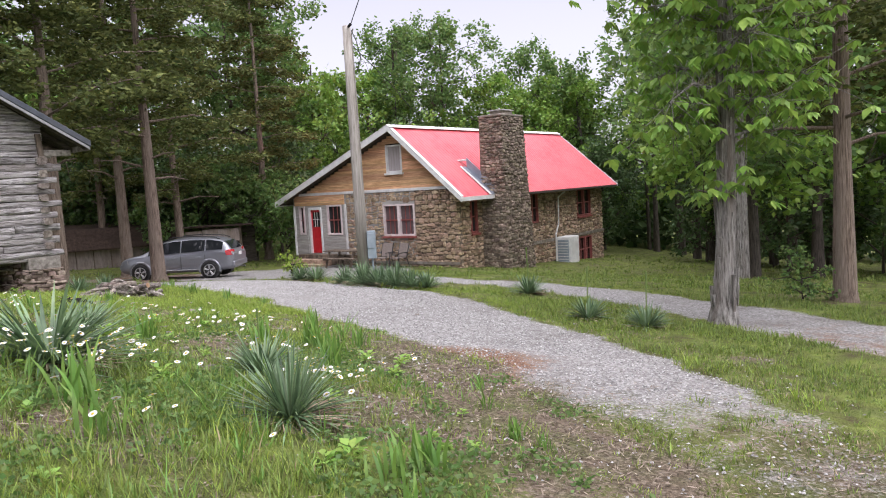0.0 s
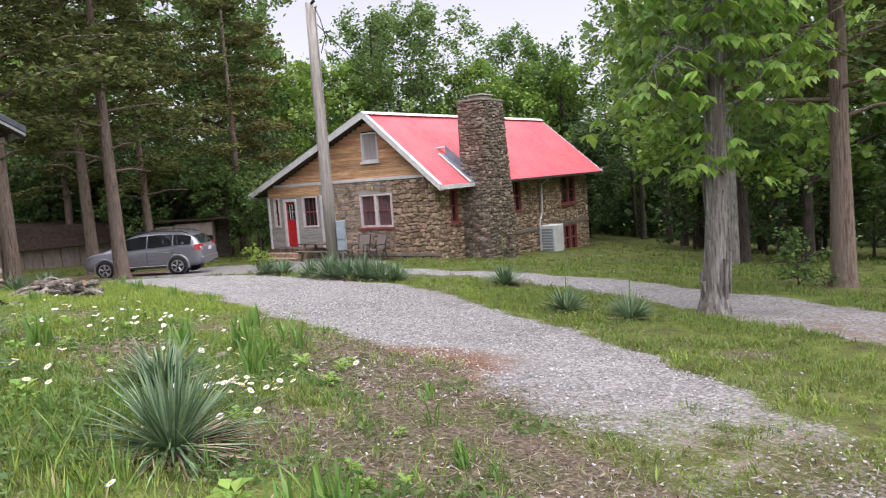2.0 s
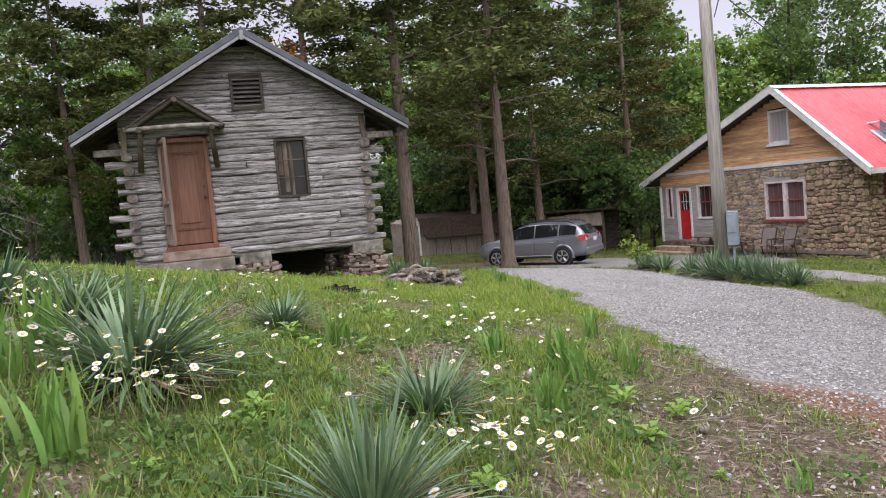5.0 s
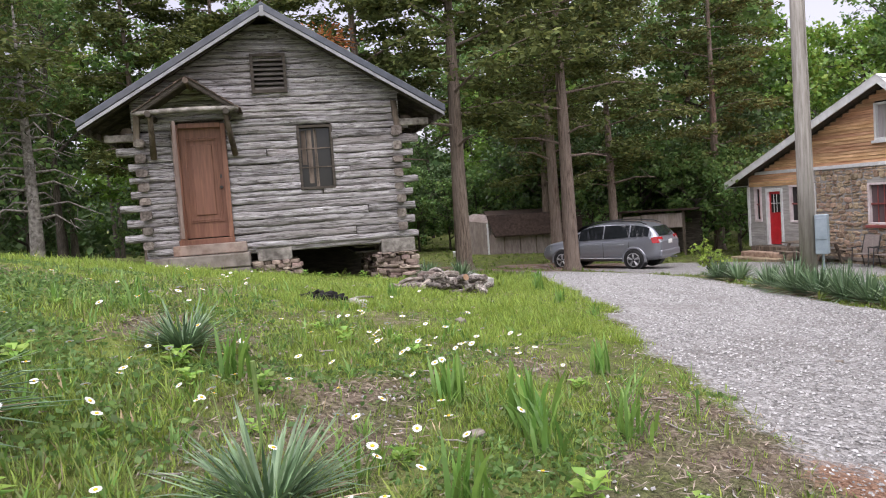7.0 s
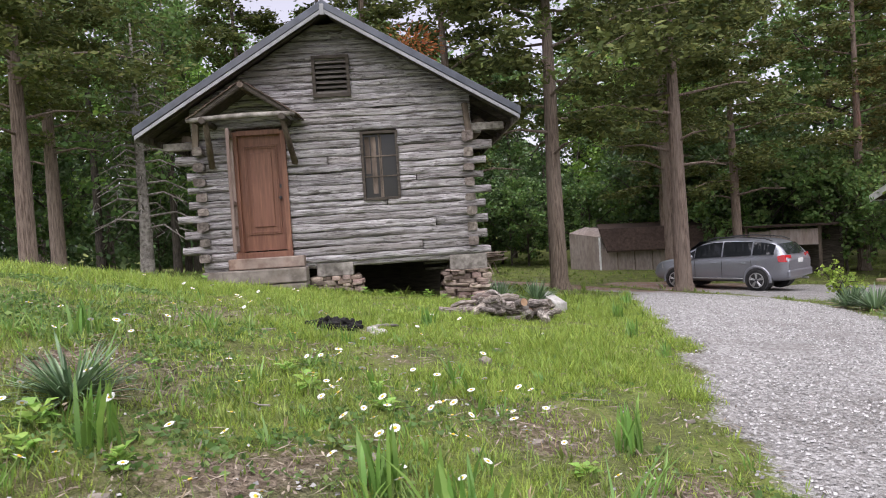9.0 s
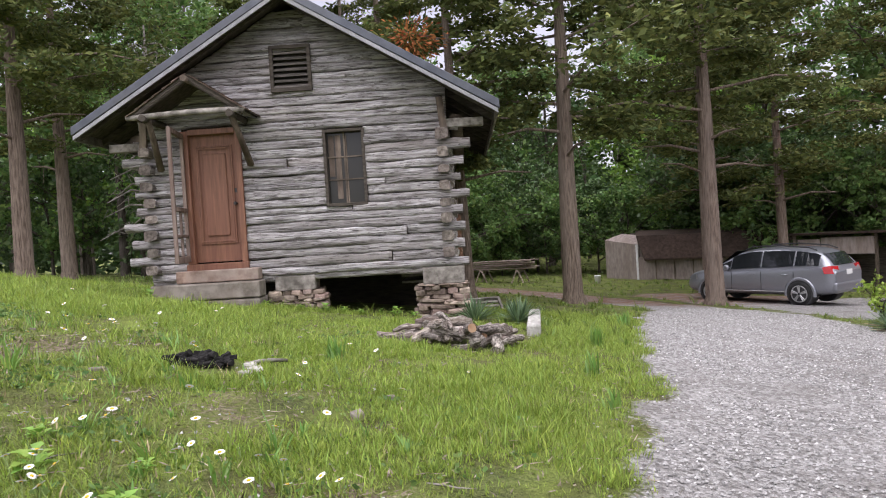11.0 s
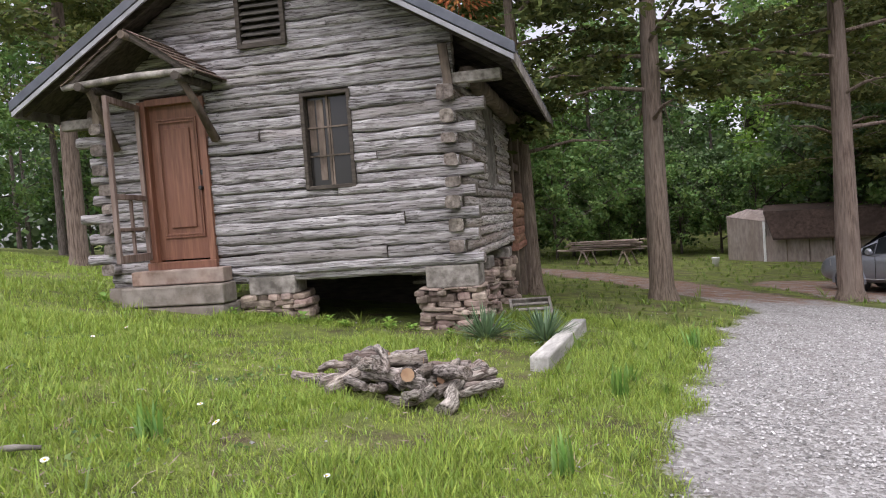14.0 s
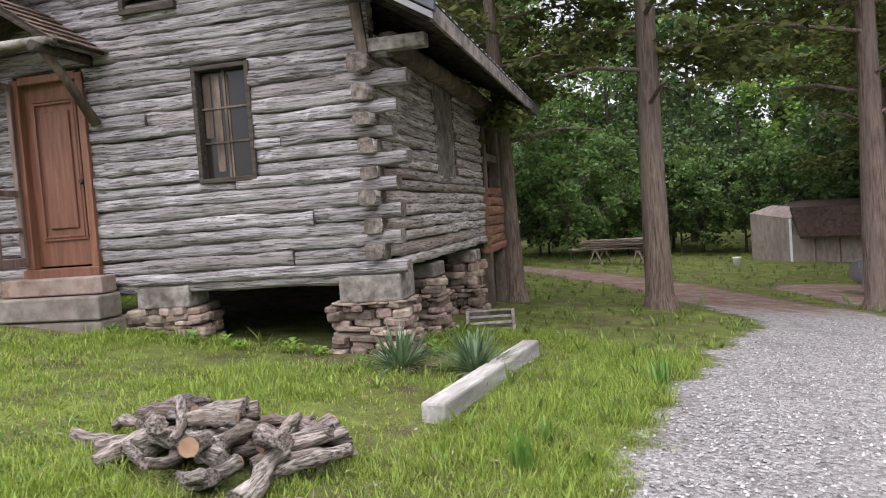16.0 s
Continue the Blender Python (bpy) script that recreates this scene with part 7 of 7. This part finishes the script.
IRIS = [blades_clump(5, 26, 0.42, 0.016, 0.07, M_IRIS), blades_clump(6, 18, 0.34, 0.014, 0.06, M_IRIS)]
for i, (x, y, s) in enumerate([(-1.45, 8.05, 1.0), (-1.25, 7.8, 0.9), (-1.15, 6.95, 0.8), (-2.0, 4.1, 1.0), (-2.35, 4.6, 1.0), (-0.35, 4.05, 0.85), (-0.15, 4.3, 0.8), (-3.3, 5.0, 1.15), (-3.7, 5.5, 1.1), (-1.0, 8.35, 0.8), (-2.05, 8.1, 0.75), (-4.9, 7.9, 0.8), (-3.85, 13.1, 0.55), (-3.0, 12.25, 0.5), (-5.1, 11.3, 0.55),
                               (-0.2, 3.5, 0.8), (-3.0, 7.3, 0.8), (-4.6, 6.0, 1.1), (-1.75, 9.6, 0.7), (0.25, 6.6, 0.45), (0.45, 5.2, 0.45), (0.62, 5.0, 0.4), (-4.95, 14.55, 0.6), (-5.2, 14.9, 0.5), (-6.15, 16.7, 0.6), (-6.4, 17.0, 0.5)]):
    t = thing("iris_clump", "bright green clump of sword-shaped iris leaves", "iris", pose(x, y, gz(x, y), 0, 0, i * 53) @ Matrix.Scale(s, 4), "iris clumps")
    part("leaves", IRIS[i % 2], None, t, kind="stuff")

pet = Mesh()
for i in range(14):
    a = 2 * math.pi * i / 14
    ca, sa = math.cos(a), math.sin(a)
    pet.add([(ca * 0.006 - sa * 0.003, sa * 0.006 + ca * 0.003, 0.0), (ca * 0.006 + sa * 0.003, sa * 0.006 - ca * 0.003, 0.0), (ca * 0.024 + sa * 0.0055, sa * 0.024 - ca * 0.0055, 0.003), (ca * 0.029, sa * 0.029, 0.001), (ca * 0.024 - sa * 0.0055, sa * 0.024 + ca * 0.0055, 0.003)], [(0, 1, 2, 3, 4)])
PETALS = pet.data("petals", M_PETAL)
CENTRE = Mesh().tube([(0, 0, -0.003), (0, 0, 0.003), (0, 0, 0.007)], [0.008, 0.0105, 0.005], 9).data("flower_centre", M_YOLK, True)
STEMS = [Mesh().tube([(0.03 * k, 0.02, -0.3), (0.012 * k, 0.01, -0.14), (0, 0, 0)], [0.0028] * 3, 5, cap=False).data("stem", M_STEM) for k in (-1, 1)]
rd = random.Random(8)
for cx_, cy_, n, sx, sy, h0 in ((-2.6, 5.2, 84, 0.3, 0.24, 0.3), (-1.0, 5.95, 60, 0.18, 0.3, 0.2), (-3.95, 5.5, 34, 0.16, 0.14, 0.3), (-2.6, 9.0, 30, 0.5, 0.35, 0.15), (-1.7, 7.4, 14, 0.5, 0.4, 0.14), (-2.9, 6.6, 16, 0.3, 0.4, 0.14), (-3.3, 8.8, 30, 0.6, 0.5, 0.16), (-4.6, 7.4, 16, 0.6, 0.6, 0.2), (-5.6, 9.3, 10, 0.8, 0.5, 0.14), (-1.75, 3.9, 9, 0.35, 0.3, 0.26), (-4.4, 5.8, 18, 0.6, 0.5, 0.3), (-4.7, 11.6, 5, 0.5, 0.4, 0.09),
                                (-2.2, 8.5, 16, 0.4, 0.4, 0.16), (-5.9, 10.4, 5, 0.9, 0.6, 0.09), (-3.4, 4.6, 12, 0.4, 0.4, 0.3), (-7.5, 10.2, 10, 1.2, 0.8, 0.1), (-2.6, 7.0, 12, 0.5, 0.4, 0.22)):
    for i in range(n):
        x, y = rd.gauss(cx_, sx), rd.gauss(cy_, sy)
        h = h0 * rd.uniform(0.75, 1.2)
        dz = thing("daisy", "white oxeye daisy with a yellow centre on a thin stem", "flower", pose(x, y, gz(x, y) + h, rd.uniform(-32, 32), rd.uniform(-32, 32), rd.uniform(0, 360)) @ Matrix.Scale(rd.uniform(0.6, 0.98), 4), "daisies")
        part("petals", PETALS, None, dz)
        part("flower_centre", CENTRE, None, dz, "yellow flower centre")
        part("stem", STEMS[i % 2], None, dz)

# ---- grass, straw and gravel ----
FOOTWAY = [(0.0, 0.0, 0.0), (0.45, 1.5, 0.0), (0.5, 4.5, 0.0), (0.1, 8.6, 0.0), (-1.6, 12.4, 0.0)]


def clear_of_buildings(x, y):
    dx, dy = x + 9.09, y - 13.82
    s_, k_ = dx * math.cos(radians(48)) + dy * math.sin(radians(48)), -dx * math.sin(radians(48)) + dy * math.cos(radians(48))
    in_cab = (s_ > -2.6) & (s_ < 1.8) & (k_ > 0.02) & (k_ < 6.3) | (s_ > -2.45) & (s_ < -1.05) & (k_ > -0.75) & (k_ < 0.1)
    hx, hy = x + 6.067, y - 34.727
    a = radians(-35.876)
    u_, w_ = hx * math.cos(a) + hy * math.sin(a), -hx * math.sin(a) + hy * math.cos(a)
    in_cab = in_cab | (np.hypot(x + 5.06, y - 10.18) < 0.34) | (np.hypot(x + 5.55, y - 13.1) < 0.45)
    return ~(in_cab | (u_ > -1.1) & (u_ < 8.3) & (w_ > -0.1) & (w_ < 14.3))


def blades(n, x0, x1, y0, y1, height, width, seed, material, name, label, weight=None, tuft=7, spread_r=0.035):
    """Grass in tufts: each a handful of blades that lean apart, past counting, in one mesh."""
    g = np.random.default_rng(seed)
    k = n // tuft
    x, y = g.uniform(x0, x1, k * 3), g.uniform(y0, y1, k * 3)
    gr, ba = cover(x, y)
    patch = np.array([noise.fractal(Vector((a * 0.8, b * 0.8, 3.3)), 1.0, 2.0, 3) for a, b in zip(x, y)])
    keep = np.clip(1.0 - 1.9 * np.clip(gr - 0.12, 0, 1), 0, 1) * (1 - 0.76 * np.clip(ba * 1.1, 0, 1)) * np.clip(0.7 + patch * 1.3, 0.15, 1)
    if weight is not None:
        keep = keep * weight(x, y)
    ok = (g.uniform(0, 1, len(x)) < keep) & clear_of_buildings(x, y)
    x, y, patch = x[ok][:k], y[ok][:k], patch[ok][:k]
    th = height(x, y) * np.exp(g.normal(size=len(x)) * 0.35) * (1 + 0.45 * patch)
    tw = width * g.uniform(0.6, 1.5, len(x))
    i = np.repeat(np.arange(len(x)), tuft)
    m = len(i)
    az = g.uniform(0, 2 * np.pi, m)
    rr = np.abs(g.normal(size=m)) * spread_r
    h = th[i] * g.uniform(0.45, 1.2, m)
    w = tw[i] * g.uniform(0.7, 1.2, m)
    bx_, by_ = x[i] + np.cos(az) * rr, y[i] + np.sin(az) * rr
    z = land(bx_, by_) - 0.015
    az = az + g.normal(size=m) * 0.6
    lean = g.uniform(0.15, 0.95, m) * h
    bx, by = np.cos(az + 1.57) * w, np.sin(az + 1.57) * w
    lx, ly = np.cos(az) * lean, np.sin(az) * lean
    x, y = bx_, by_
    V = np.stack([np.stack([x, y, z], -1), np.stack([x + lx * 0.3 - bx, y + ly * 0.3 - by, z + h * 0.5], -1), np.stack([x + lx * 0.3 + bx, y + ly * 0.3 + by, z + h * 0.5], -1), np.stack([x + lx, y + ly, z + h], -1)], 1).reshape(-1, 3)
    b = (np.arange(m) * 4)[:, None]
    F = np.concatenate([b + [0, 2, 1], b + [1, 2, 3]], 0)
    return single(name, quads(V, F, name, material), None, label, "grass", kind="stuff")


def tall(x, y):
    """Rank growth on the bank at the start, shorter lawn by the cabin."""
    return 0.04 + 0.03 * np.clip((9.5 - y) / 5, 0, 1) * np.clip((0.6 - x) / 1.5, 0, 1)


def near_path(x, y):
    d = -along(FOOTWAY, x, y)
    return np.clip(4.5 / (d + 0.5), 0.1, 1)


blades(340000, -13, 4.5, 2.2, 18, tall, 0.003, 1, M_GRASS, "grass", "short fresh green grass with taller tufts on the bank", weight=lambda x, y: near_path(x, y) * np.clip(1.2 - (x - 0.8) * 0.6, 0.2, 1) * np.clip((y - 4) / 5, 0.45, 1))
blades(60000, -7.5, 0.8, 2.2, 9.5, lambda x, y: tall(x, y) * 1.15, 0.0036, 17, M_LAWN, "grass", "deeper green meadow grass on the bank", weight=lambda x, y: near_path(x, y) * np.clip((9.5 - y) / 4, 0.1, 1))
blades(6000, -8, 3.5, 2.4, 15, lambda x, y: tall(x, y) * 1.1, 0.004, 7, M_STRAW, "dry_grass", "dry straw-coloured stalks among the green grass", weight=near_path, tuft=4, spread_r=0.05)
blades(2600, -7, 0.3, 2.4, 10.5, lambda x, y: 0.1 + 0.08 * np.clip((8 - y) / 4, 0, 1), 0.006, 8, M_IRIS, "coarse_grass", "broad-bladed bright green grass tufts on the bank", weight=near_path, tuft=9, spread_r=0.03)
# M_LAWN brings painted tree shade to this lawn, more of it towards +x.
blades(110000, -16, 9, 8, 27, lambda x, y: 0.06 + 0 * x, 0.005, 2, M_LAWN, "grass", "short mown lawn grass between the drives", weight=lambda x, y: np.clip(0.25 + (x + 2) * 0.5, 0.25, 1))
blades(170000, -9.6, -2.0, 9.5, 17.6, lambda x, y: 0.058 + 0 * x, 0.0032, 31, M_GRASS, "grass", "fresh green tufted grass before the cabin", tuft=9, spread_r=0.045)
# Tree shade is painted here too, by the darker blade colour.
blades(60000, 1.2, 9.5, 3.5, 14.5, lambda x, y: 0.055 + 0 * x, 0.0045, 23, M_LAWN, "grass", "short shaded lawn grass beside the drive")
blades(9000, -7.5, 4.0, 6.0, 20, lambda x, y: 0.1 + 0 * x, 0.0045, 29, M_GRASS, "verge_grass", "taller grass tufts along the gravel's ragged edge", weight=lambda x, y: (np.abs(along(DRIVE, x, y) + 0.12) < 0.22) * 1.0, tuft=9, spread_r=0.03)
# The wood's edge gets its shade from the same dark blade colour.
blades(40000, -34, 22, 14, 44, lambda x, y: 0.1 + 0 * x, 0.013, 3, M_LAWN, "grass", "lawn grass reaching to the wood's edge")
blades(60000, -30, -8, 4, 14, lambda x, y: 0.07 + 0 * x, 0.007, 4, M_GRASS, "grass", "bright grass on the rise behind the cabin")

gs = np.random.default_rng(44)
n = 60000
x, y = gs.uniform(-7, 3.2, n), gs.uniform(2.2, 14.5, n)
gr, ba = cover(x, y)
ok = (gs.uniform(0, 1, n) < 0.1 + ba * 0.9) & (gr < 0.75)
x, y = x[ok], y[ok]
c = np.stack([x, y, land(x, y) + 0.012 + gs.uniform(0, 0.02, len(x))], -1)
az = gs.uniform(0, 6.28, len(x))
ln, w = gs.uniform(0.012, 0.07, len(x)), gs.uniform(0.0015, 0.0035, len(x))
wide = gs.uniform(0, 1, len(x)) < 0.35
ln, w = np.where(wide, ln * 0.45, ln), np.where(wide, 0.006, w)
dx = np.stack([np.cos(az) * ln, np.sin(az) * ln, gs.normal(size=len(x)) * 0.012], -1)
dy = np.stack([-np.sin(az) * w, np.cos(az) * w, 0 * az + 0.002], -1)
single("litter", quads(np.stack([c - dx, c + dy, c + dx, c - dy], 1).reshape(-1, 3), np.arange(len(x) * 4).reshape(-1, 4), "litter", M_LITTER), None, "dry straw and fallen leaf litter on bare soil", "litter", kind="stuff")

# broad weeds among the grass
n = 20000
x, y = gs.uniform(-8, 1.2, n), gs.uniform(2.6, 12.5, n)
gr, ba = cover(x, y)
pn = np.array([noise.noise(Vector((a * 1.3, b * 1.3, 9.1))) for a, b in zip(x, y)])
ok = (pn > -0.05) & (gr < 0.2) & (gs.uniform(0, 1, n) < np.clip((10.2 - y) / 2.5, 0.06, 1)) & (gs.uniform(0, 1, n) > ba) & clear_of_buildings(x, y)
x, y = x[ok], y[ok]
rep = 7
x, y = np.repeat(x, rep) + gs.normal(size=len(x) * rep) * 0.05, np.repeat(y, rep) + gs.normal(size=len(y) * rep) * 0.05
c = np.stack([x, y, land(x, y) + gs.uniform(0.01, 0.1, len(x)) * np.clip((10 - y) / 6, 0.3, 1)], -1)
v, f = leaf_quads(c, 0.044, 12, 0.0, 0.3)
single("weeds", quads(v, f, "weeds", M_LEAF_MID), None, "low broad-leaved weeds growing through the grass", "weeds", kind="stuff")

# broad-leaved plants that stand out of the bank, one by one
def leafy(seed, k, size):
    g_ = np.random.default_rng(seed)
    vs, fs = [], []
    for i in range(k):
        az, el, ln = i * 2.4 + g_.uniform(-0.3, 0.3), g_.uniform(0.1, 0.9), size * g_.uniform(0.6, 1.2)
        d = Vector((math.cos(az) * math.cos(el), math.sin(az) * math.cos(el), math.sin(el)))
        sd = Vector((-math.sin(az), math.cos(az), 0)) * ln * 0.36
        b = Vector((0, 0, g_.uniform(0.0, size * 0.9))) + d * ln * 0.35
        k0 = len(vs)
        vs += [b, b + d * ln * 0.35 + sd + Vector((0, 0, 0.1 * ln)), b + d * ln * 0.4, b + d * ln * 0.35 - sd + Vector((0, 0, 0.1 * ln)), b + d * ln + Vector((0, 0, -0.25 * ln))]
        fs += [(k0, k0 + 2, k0 + 1), (k0, k0 + 3, k0 + 2), (k0 + 1, k0 + 2, k0 + 4), (k0 + 2, k0 + 3, k0 + 4)]
    return quads(np.array([tuple(p) for p in vs]), np.array(fs), "leaves", M_LEAF)


CABIN_WEEDS = [CAB @ Vector((s_, k_, 0)) for s_, k_ in ((-0.95, -0.3), (-0.5, -0.25), (-0.1, -0.3), (0.15, -0.15), (0.4, -0.35), (0.65, -0.1), (0.9, -0.3), (1.15, -0.25), (1.6, -0.4), (2.1, 0.3), (2.2, 1.2), (-2.6, -0.35))]
LEAFY = [leafy(3, 18, 0.085), leafy(4, 14, 0.07), leafy(5, 24, 0.062)]
rw = random.Random(19)
for i in range(64):
    x, y = rw.uniform(-5.5, 0.2), rw.uniform(3.3, 9.3)
    if i < 10:
        x, y = ((-0.62, 4.35), (-0.75, 4.15), (-2.75, 5.5), (-2.2, 5.6), (-3.0, 7.0), (-2.75, 7.3), (-3.3, 7.15), (-1.35, 5.3), (-1.6, 7.1), (-3.6, 6.4))[i]
    if math.hypot(x + 1.12, y - 5.05) < 0.4 or cover(x, y)[0] > 0.2:
        continue
    t = thing("weed_plant", "broad-leaved green weed growing on the bank", "weed", pose(x, y, gz(x, y), 0, 0, rw.uniform(0, 360)) @ Matrix.Scale(rw.uniform(0.55, 1.1) if i >= 10 else 1.15, 4), "weeds on the bank")
    part("leaves", LEAFY[i % 3], None, t, kind="stuff")

for i, p in enumerate(CABIN_WEEDS):
    t = thing("weed_plant", "broad-leaved green weed growing at the cabin's foot", "weed", pose(p.x, p.y, gz(p.x, p.y), 0, 0, i * 77) @ Matrix.Scale(rw.uniform(0.8, 1.4), 4), "weeds by the cabin")
    part("leaves", LEAFY[i % 3], None, t, kind="stuff")

# fallen twigs and pale stones on the bank and beside the drive
for i in range(46):
    x, y = rw.uniform(-4.2, 0.4), rw.uniform(5.2, 10.8)
    if i < 26:
        x, y = rw.gauss(-0.75, 0.4), rw.uniform(6.2, 9.4)
    if cover(x, y)[0] > 0.4:
        continue
    L = rw.uniform(0.1, 0.34)
    pts = [(L * (k / 3 - 0.5), rw.gauss(0, 0.012), 0.008 + rw.uniform(0, 0.012)) for k in range(4)]
    single("fallen_twig", Mesh().tube(pts, [0.006, 0.005, 0.004, 0.002], 6, wob=0.2, seed=i), M_GREYWOOD if i % 3 else M_OLDWOOD, "dry grey twig lying in the grass", "twig", pose(x, y, gz(x, y) + 0.01, 0, rw.uniform(-7, 7), rw.uniform(0, 360)), "fallen twigs", smooth=True)
for i in range(22):
    x, y = rw.uniform(-6.5, -0.3), rw.uniform(6.4, 11.6)
    if i < 3:
        x, y = ((-1.6, 7.7), (-3.6, 10.5), (-5.0, 9.4))[i]
    w = rw.uniform(0.03, 0.06) if i > 2 else 0.085
    single("limestone_piece", flat_stone(w * 1.4, w, w * 0.5, 60 + i), M_CONCRETE, "small grey stone half sunk in the grass", "stone", pose(x, y, gz(x, y) + w * 0.12, rw.uniform(-12, 12), rw.uniform(-12, 12), rw.uniform(0, 360)), "stones in the grass", bevel=0.006)

# loose stones on the drive
n = 170000
x, y = gs.uniform(-9, 4.0, n), gs.uniform(2.5, 24, n)
gr, ba = cover(x, y)
ok = gs.uniform(0, 1, n) < np.clip(gr * 1.2 - 0.2, 0, 1) ** 1.6 * near_path(x, y) * 1.2 + 0.12 * ba + 0.006
x, y = x[ok], y[ok]
m = len(x)
r = gs.uniform(0.006, 0.015, m)
base = np.array([(1, 0, 0), (0, 1, 0), (-1, 0, 0), (0, -1, 0), (0.4, 0.5, 0.75), (-0.5, -0.3, 0.7)], float)
V = base[None] * r[:, None, None] * gs.uniform(0.6, 1.3, (m, 6, 1)) + gs.normal(size=(m, 6, 3)) * r[:, None, None] * 0.12
az = gs.uniform(0, 6.28, m)
R = np.stack([np.stack([np.cos(az), -np.sin(az), 0 * az], -1), np.stack([np.sin(az), np.cos(az), 0 * az], -1), np.stack([0 * az, 0 * az, 0 * az + 1], -1)], 1)
V = np.einsum("nij,nkj->nki", R, V) + np.stack([x, y, land(x, y) + 0.004], -1)[:, None]
Fb = np.array([(0, 1, 4), (1, 5, 4), (1, 2, 5), (2, 3, 5), (3, 0, 4), (3, 4, 5)])
F = (np.arange(m) * 6)[:, None, None] + Fb[None]
single("gravel", quads(V.reshape(-1, 3), F.reshape(-1, 3), "gravel", M_PEBBLE), None, "loose pale limestone gravel on the drive", "gravel", kind="stuff")

# ---- the stones of the house ----


def stone_shape(w, h, d, rg_):
    """A rough-faced stone, w by h, that stands d proud, in the x and z plane facing -y."""
    k = 7
    ring = []
    for i in range(k):
        a = 2 * math.pi * (i + rg_.uniform(-0.2, 0.2)) / k + 0.4
        c, s = math.cos(a), math.sin(a)
        e = 0.7
        ring.append((math.copysign(abs(c) ** e, c) * w / 2, math.copysign(abs(s) ** e, s) * h / 2))
    vs = [(x, 0.02, z) for x, z in ring] + [(x * 0.97, -d * 0.6, z * 0.96) for x, z in ring] + [(x * 0.72, -d * rg_.uniform(0.9, 1.25), z * 0.7) for x, z in ring]
    fs = [(i, (i + 1) % k, (i + 1) % k + k, i + k) for i in range(k)] + [(i + k, (i + 1) % k + k, (i + 1) % k + 2 * k, i + 2 * k) for i in range(k)] + [tuple(range(2 * k, 3 * k))]
    tilt = rg_.uniform(-0.2, 0.2) if w < 0.9 else 0.0
    c, s = math.cos(tilt), math.sin(tilt)
    return [(x * c - z * s, y, x * s + z * c) for x, y, z in vs], fs


def lay(a0, a1, z0, z1, holes, seed, sizes=(0.1, 0.4), rows_=(0.09, 0.24)):
    """Rubble courses over a wall, around its openings: middle, width and height of each stone."""
    rg_ = random.Random(seed)
    z = z0
    while z < z1 - 0.03:
        h = min(rg_.uniform(*rows_), z1 - z)
        for p, q in cut(a0, a1, [(h0 - 0.01, h1 + 0.01) for h0, h1, b, t in holes if b < z + h * 0.7 and t > z + h * 0.3]):
            x = p
            while x < q - 0.03:
                w_ = rg_.uniform(*sizes)
                if q - x - w_ < 0.1:
                    w_ = q - x
                split = h > 0.15 and rg_.random() < 0.3
                if split:
                    yield x + w_ / 2, z + h * 0.26, w_ * 0.95, h * 0.46
                    yield x + w_ / 2, z + h * 0.75, w_ * 0.95, h * 0.44
                else:
                    yield x + w_ / 2, z + h / 2 + rg_.uniform(-0.035, 0.035) + 0.03 * math.sin(x * 2.7 + z), w_ * rg_.uniform(0.9, 1.08), h * rg_.uniform(0.82, 1.2)
                x += w_
        z += h


rs = random.Random(3)
SHAPES = [Mesh().add(*stone_shape(1, 1, 1, rs)).data("stone", M_STONE) for i in range(6)]
rest = Mesh()
count = 0
for x, z, w_, h_ in lay(2.3, HX1 + 0.02, -0.75, 2.66, FRONT, 1):
    if count < 290 and z > -0.3 and x > 3.0:
        ob = part("stone", SHAPES[rs.randrange(6)], None, house)
        ob.location, ob.scale, ob.rotation_euler = (x, 0.05, z), (w_, rs.uniform(0.045, 0.085), h_), (0, rs.uniform(-0.22, 0.22), 0)
        count += 1
    else:
        vs, fs = stone_shape(w_, h_, rs.uniform(0.045, 0.085), rs)
        rest.add([(x + a, 0.05 + b, z + c) for a, b, c in vs], fs)
for y, z, w_, h_ in lay(0.0, HY1, -2.3, 2.3, SIDE, 2):
    if CY0 < y < CY1:
        continue
    vs, fs = stone_shape(w_, h_, rs.uniform(0.045, 0.085), rs)
    rest.add([(HX1 - 0.05 - b, y + a, z + c) for a, b, c in vs], fs)
part("fieldstone_facing", rest, M_STONES, house, "brown and grey fieldstones in the walls", kind="stuff")
cs = Mesh()


def taper(z):
    return (z + 1.9) / 7.45


for side in ("front", "outer", "back"):
    span = (HX1, CX1 + 0.12) if side != "outer" else (CY0 - 0.15, CY1 + 0.25)
    for a, z, w_, h_ in lay(*span, -1.9, 5.5, [], 7 if side == "outer" else 9, (0.13, 0.34), (0.07, 0.17)):
        t_ = taper(z)
        y_lo, y_hi, x_hi = CY0 - 0.15 + 0.21 * t_, CY1 + 0.25 - 0.31 * t_, CX1 + 0.12 - 0.22 * t_
        vs, fs = stone_shape(w_, h_, rs.uniform(0.03, 0.07), rs)
        if side == "outer":
            f_ = (a - span[0]) / (span[1] - span[0])
            aa = y_lo + (y_hi - y_lo) * f_
            cs.add([(x_hi - q, aa + p, z + r_) for p, q, r_ in vs], fs)
        else:
            f_ = (a - span[0]) / (span[1] - span[0])
            aa = span[0] + (x_hi - span[0]) * f_
            if side == "front":
                cs.add([(aa + p, y_lo + q, z + r_) for p, q, r_ in vs], fs)
            else:
                cs.add([(aa - p, y_hi - q, z + r_) for p, q, r_ in vs], fs)
part("fieldstone_facing", cs, M_CHIMSTONE, chim, "dark rough fieldstones", kind="stuff")
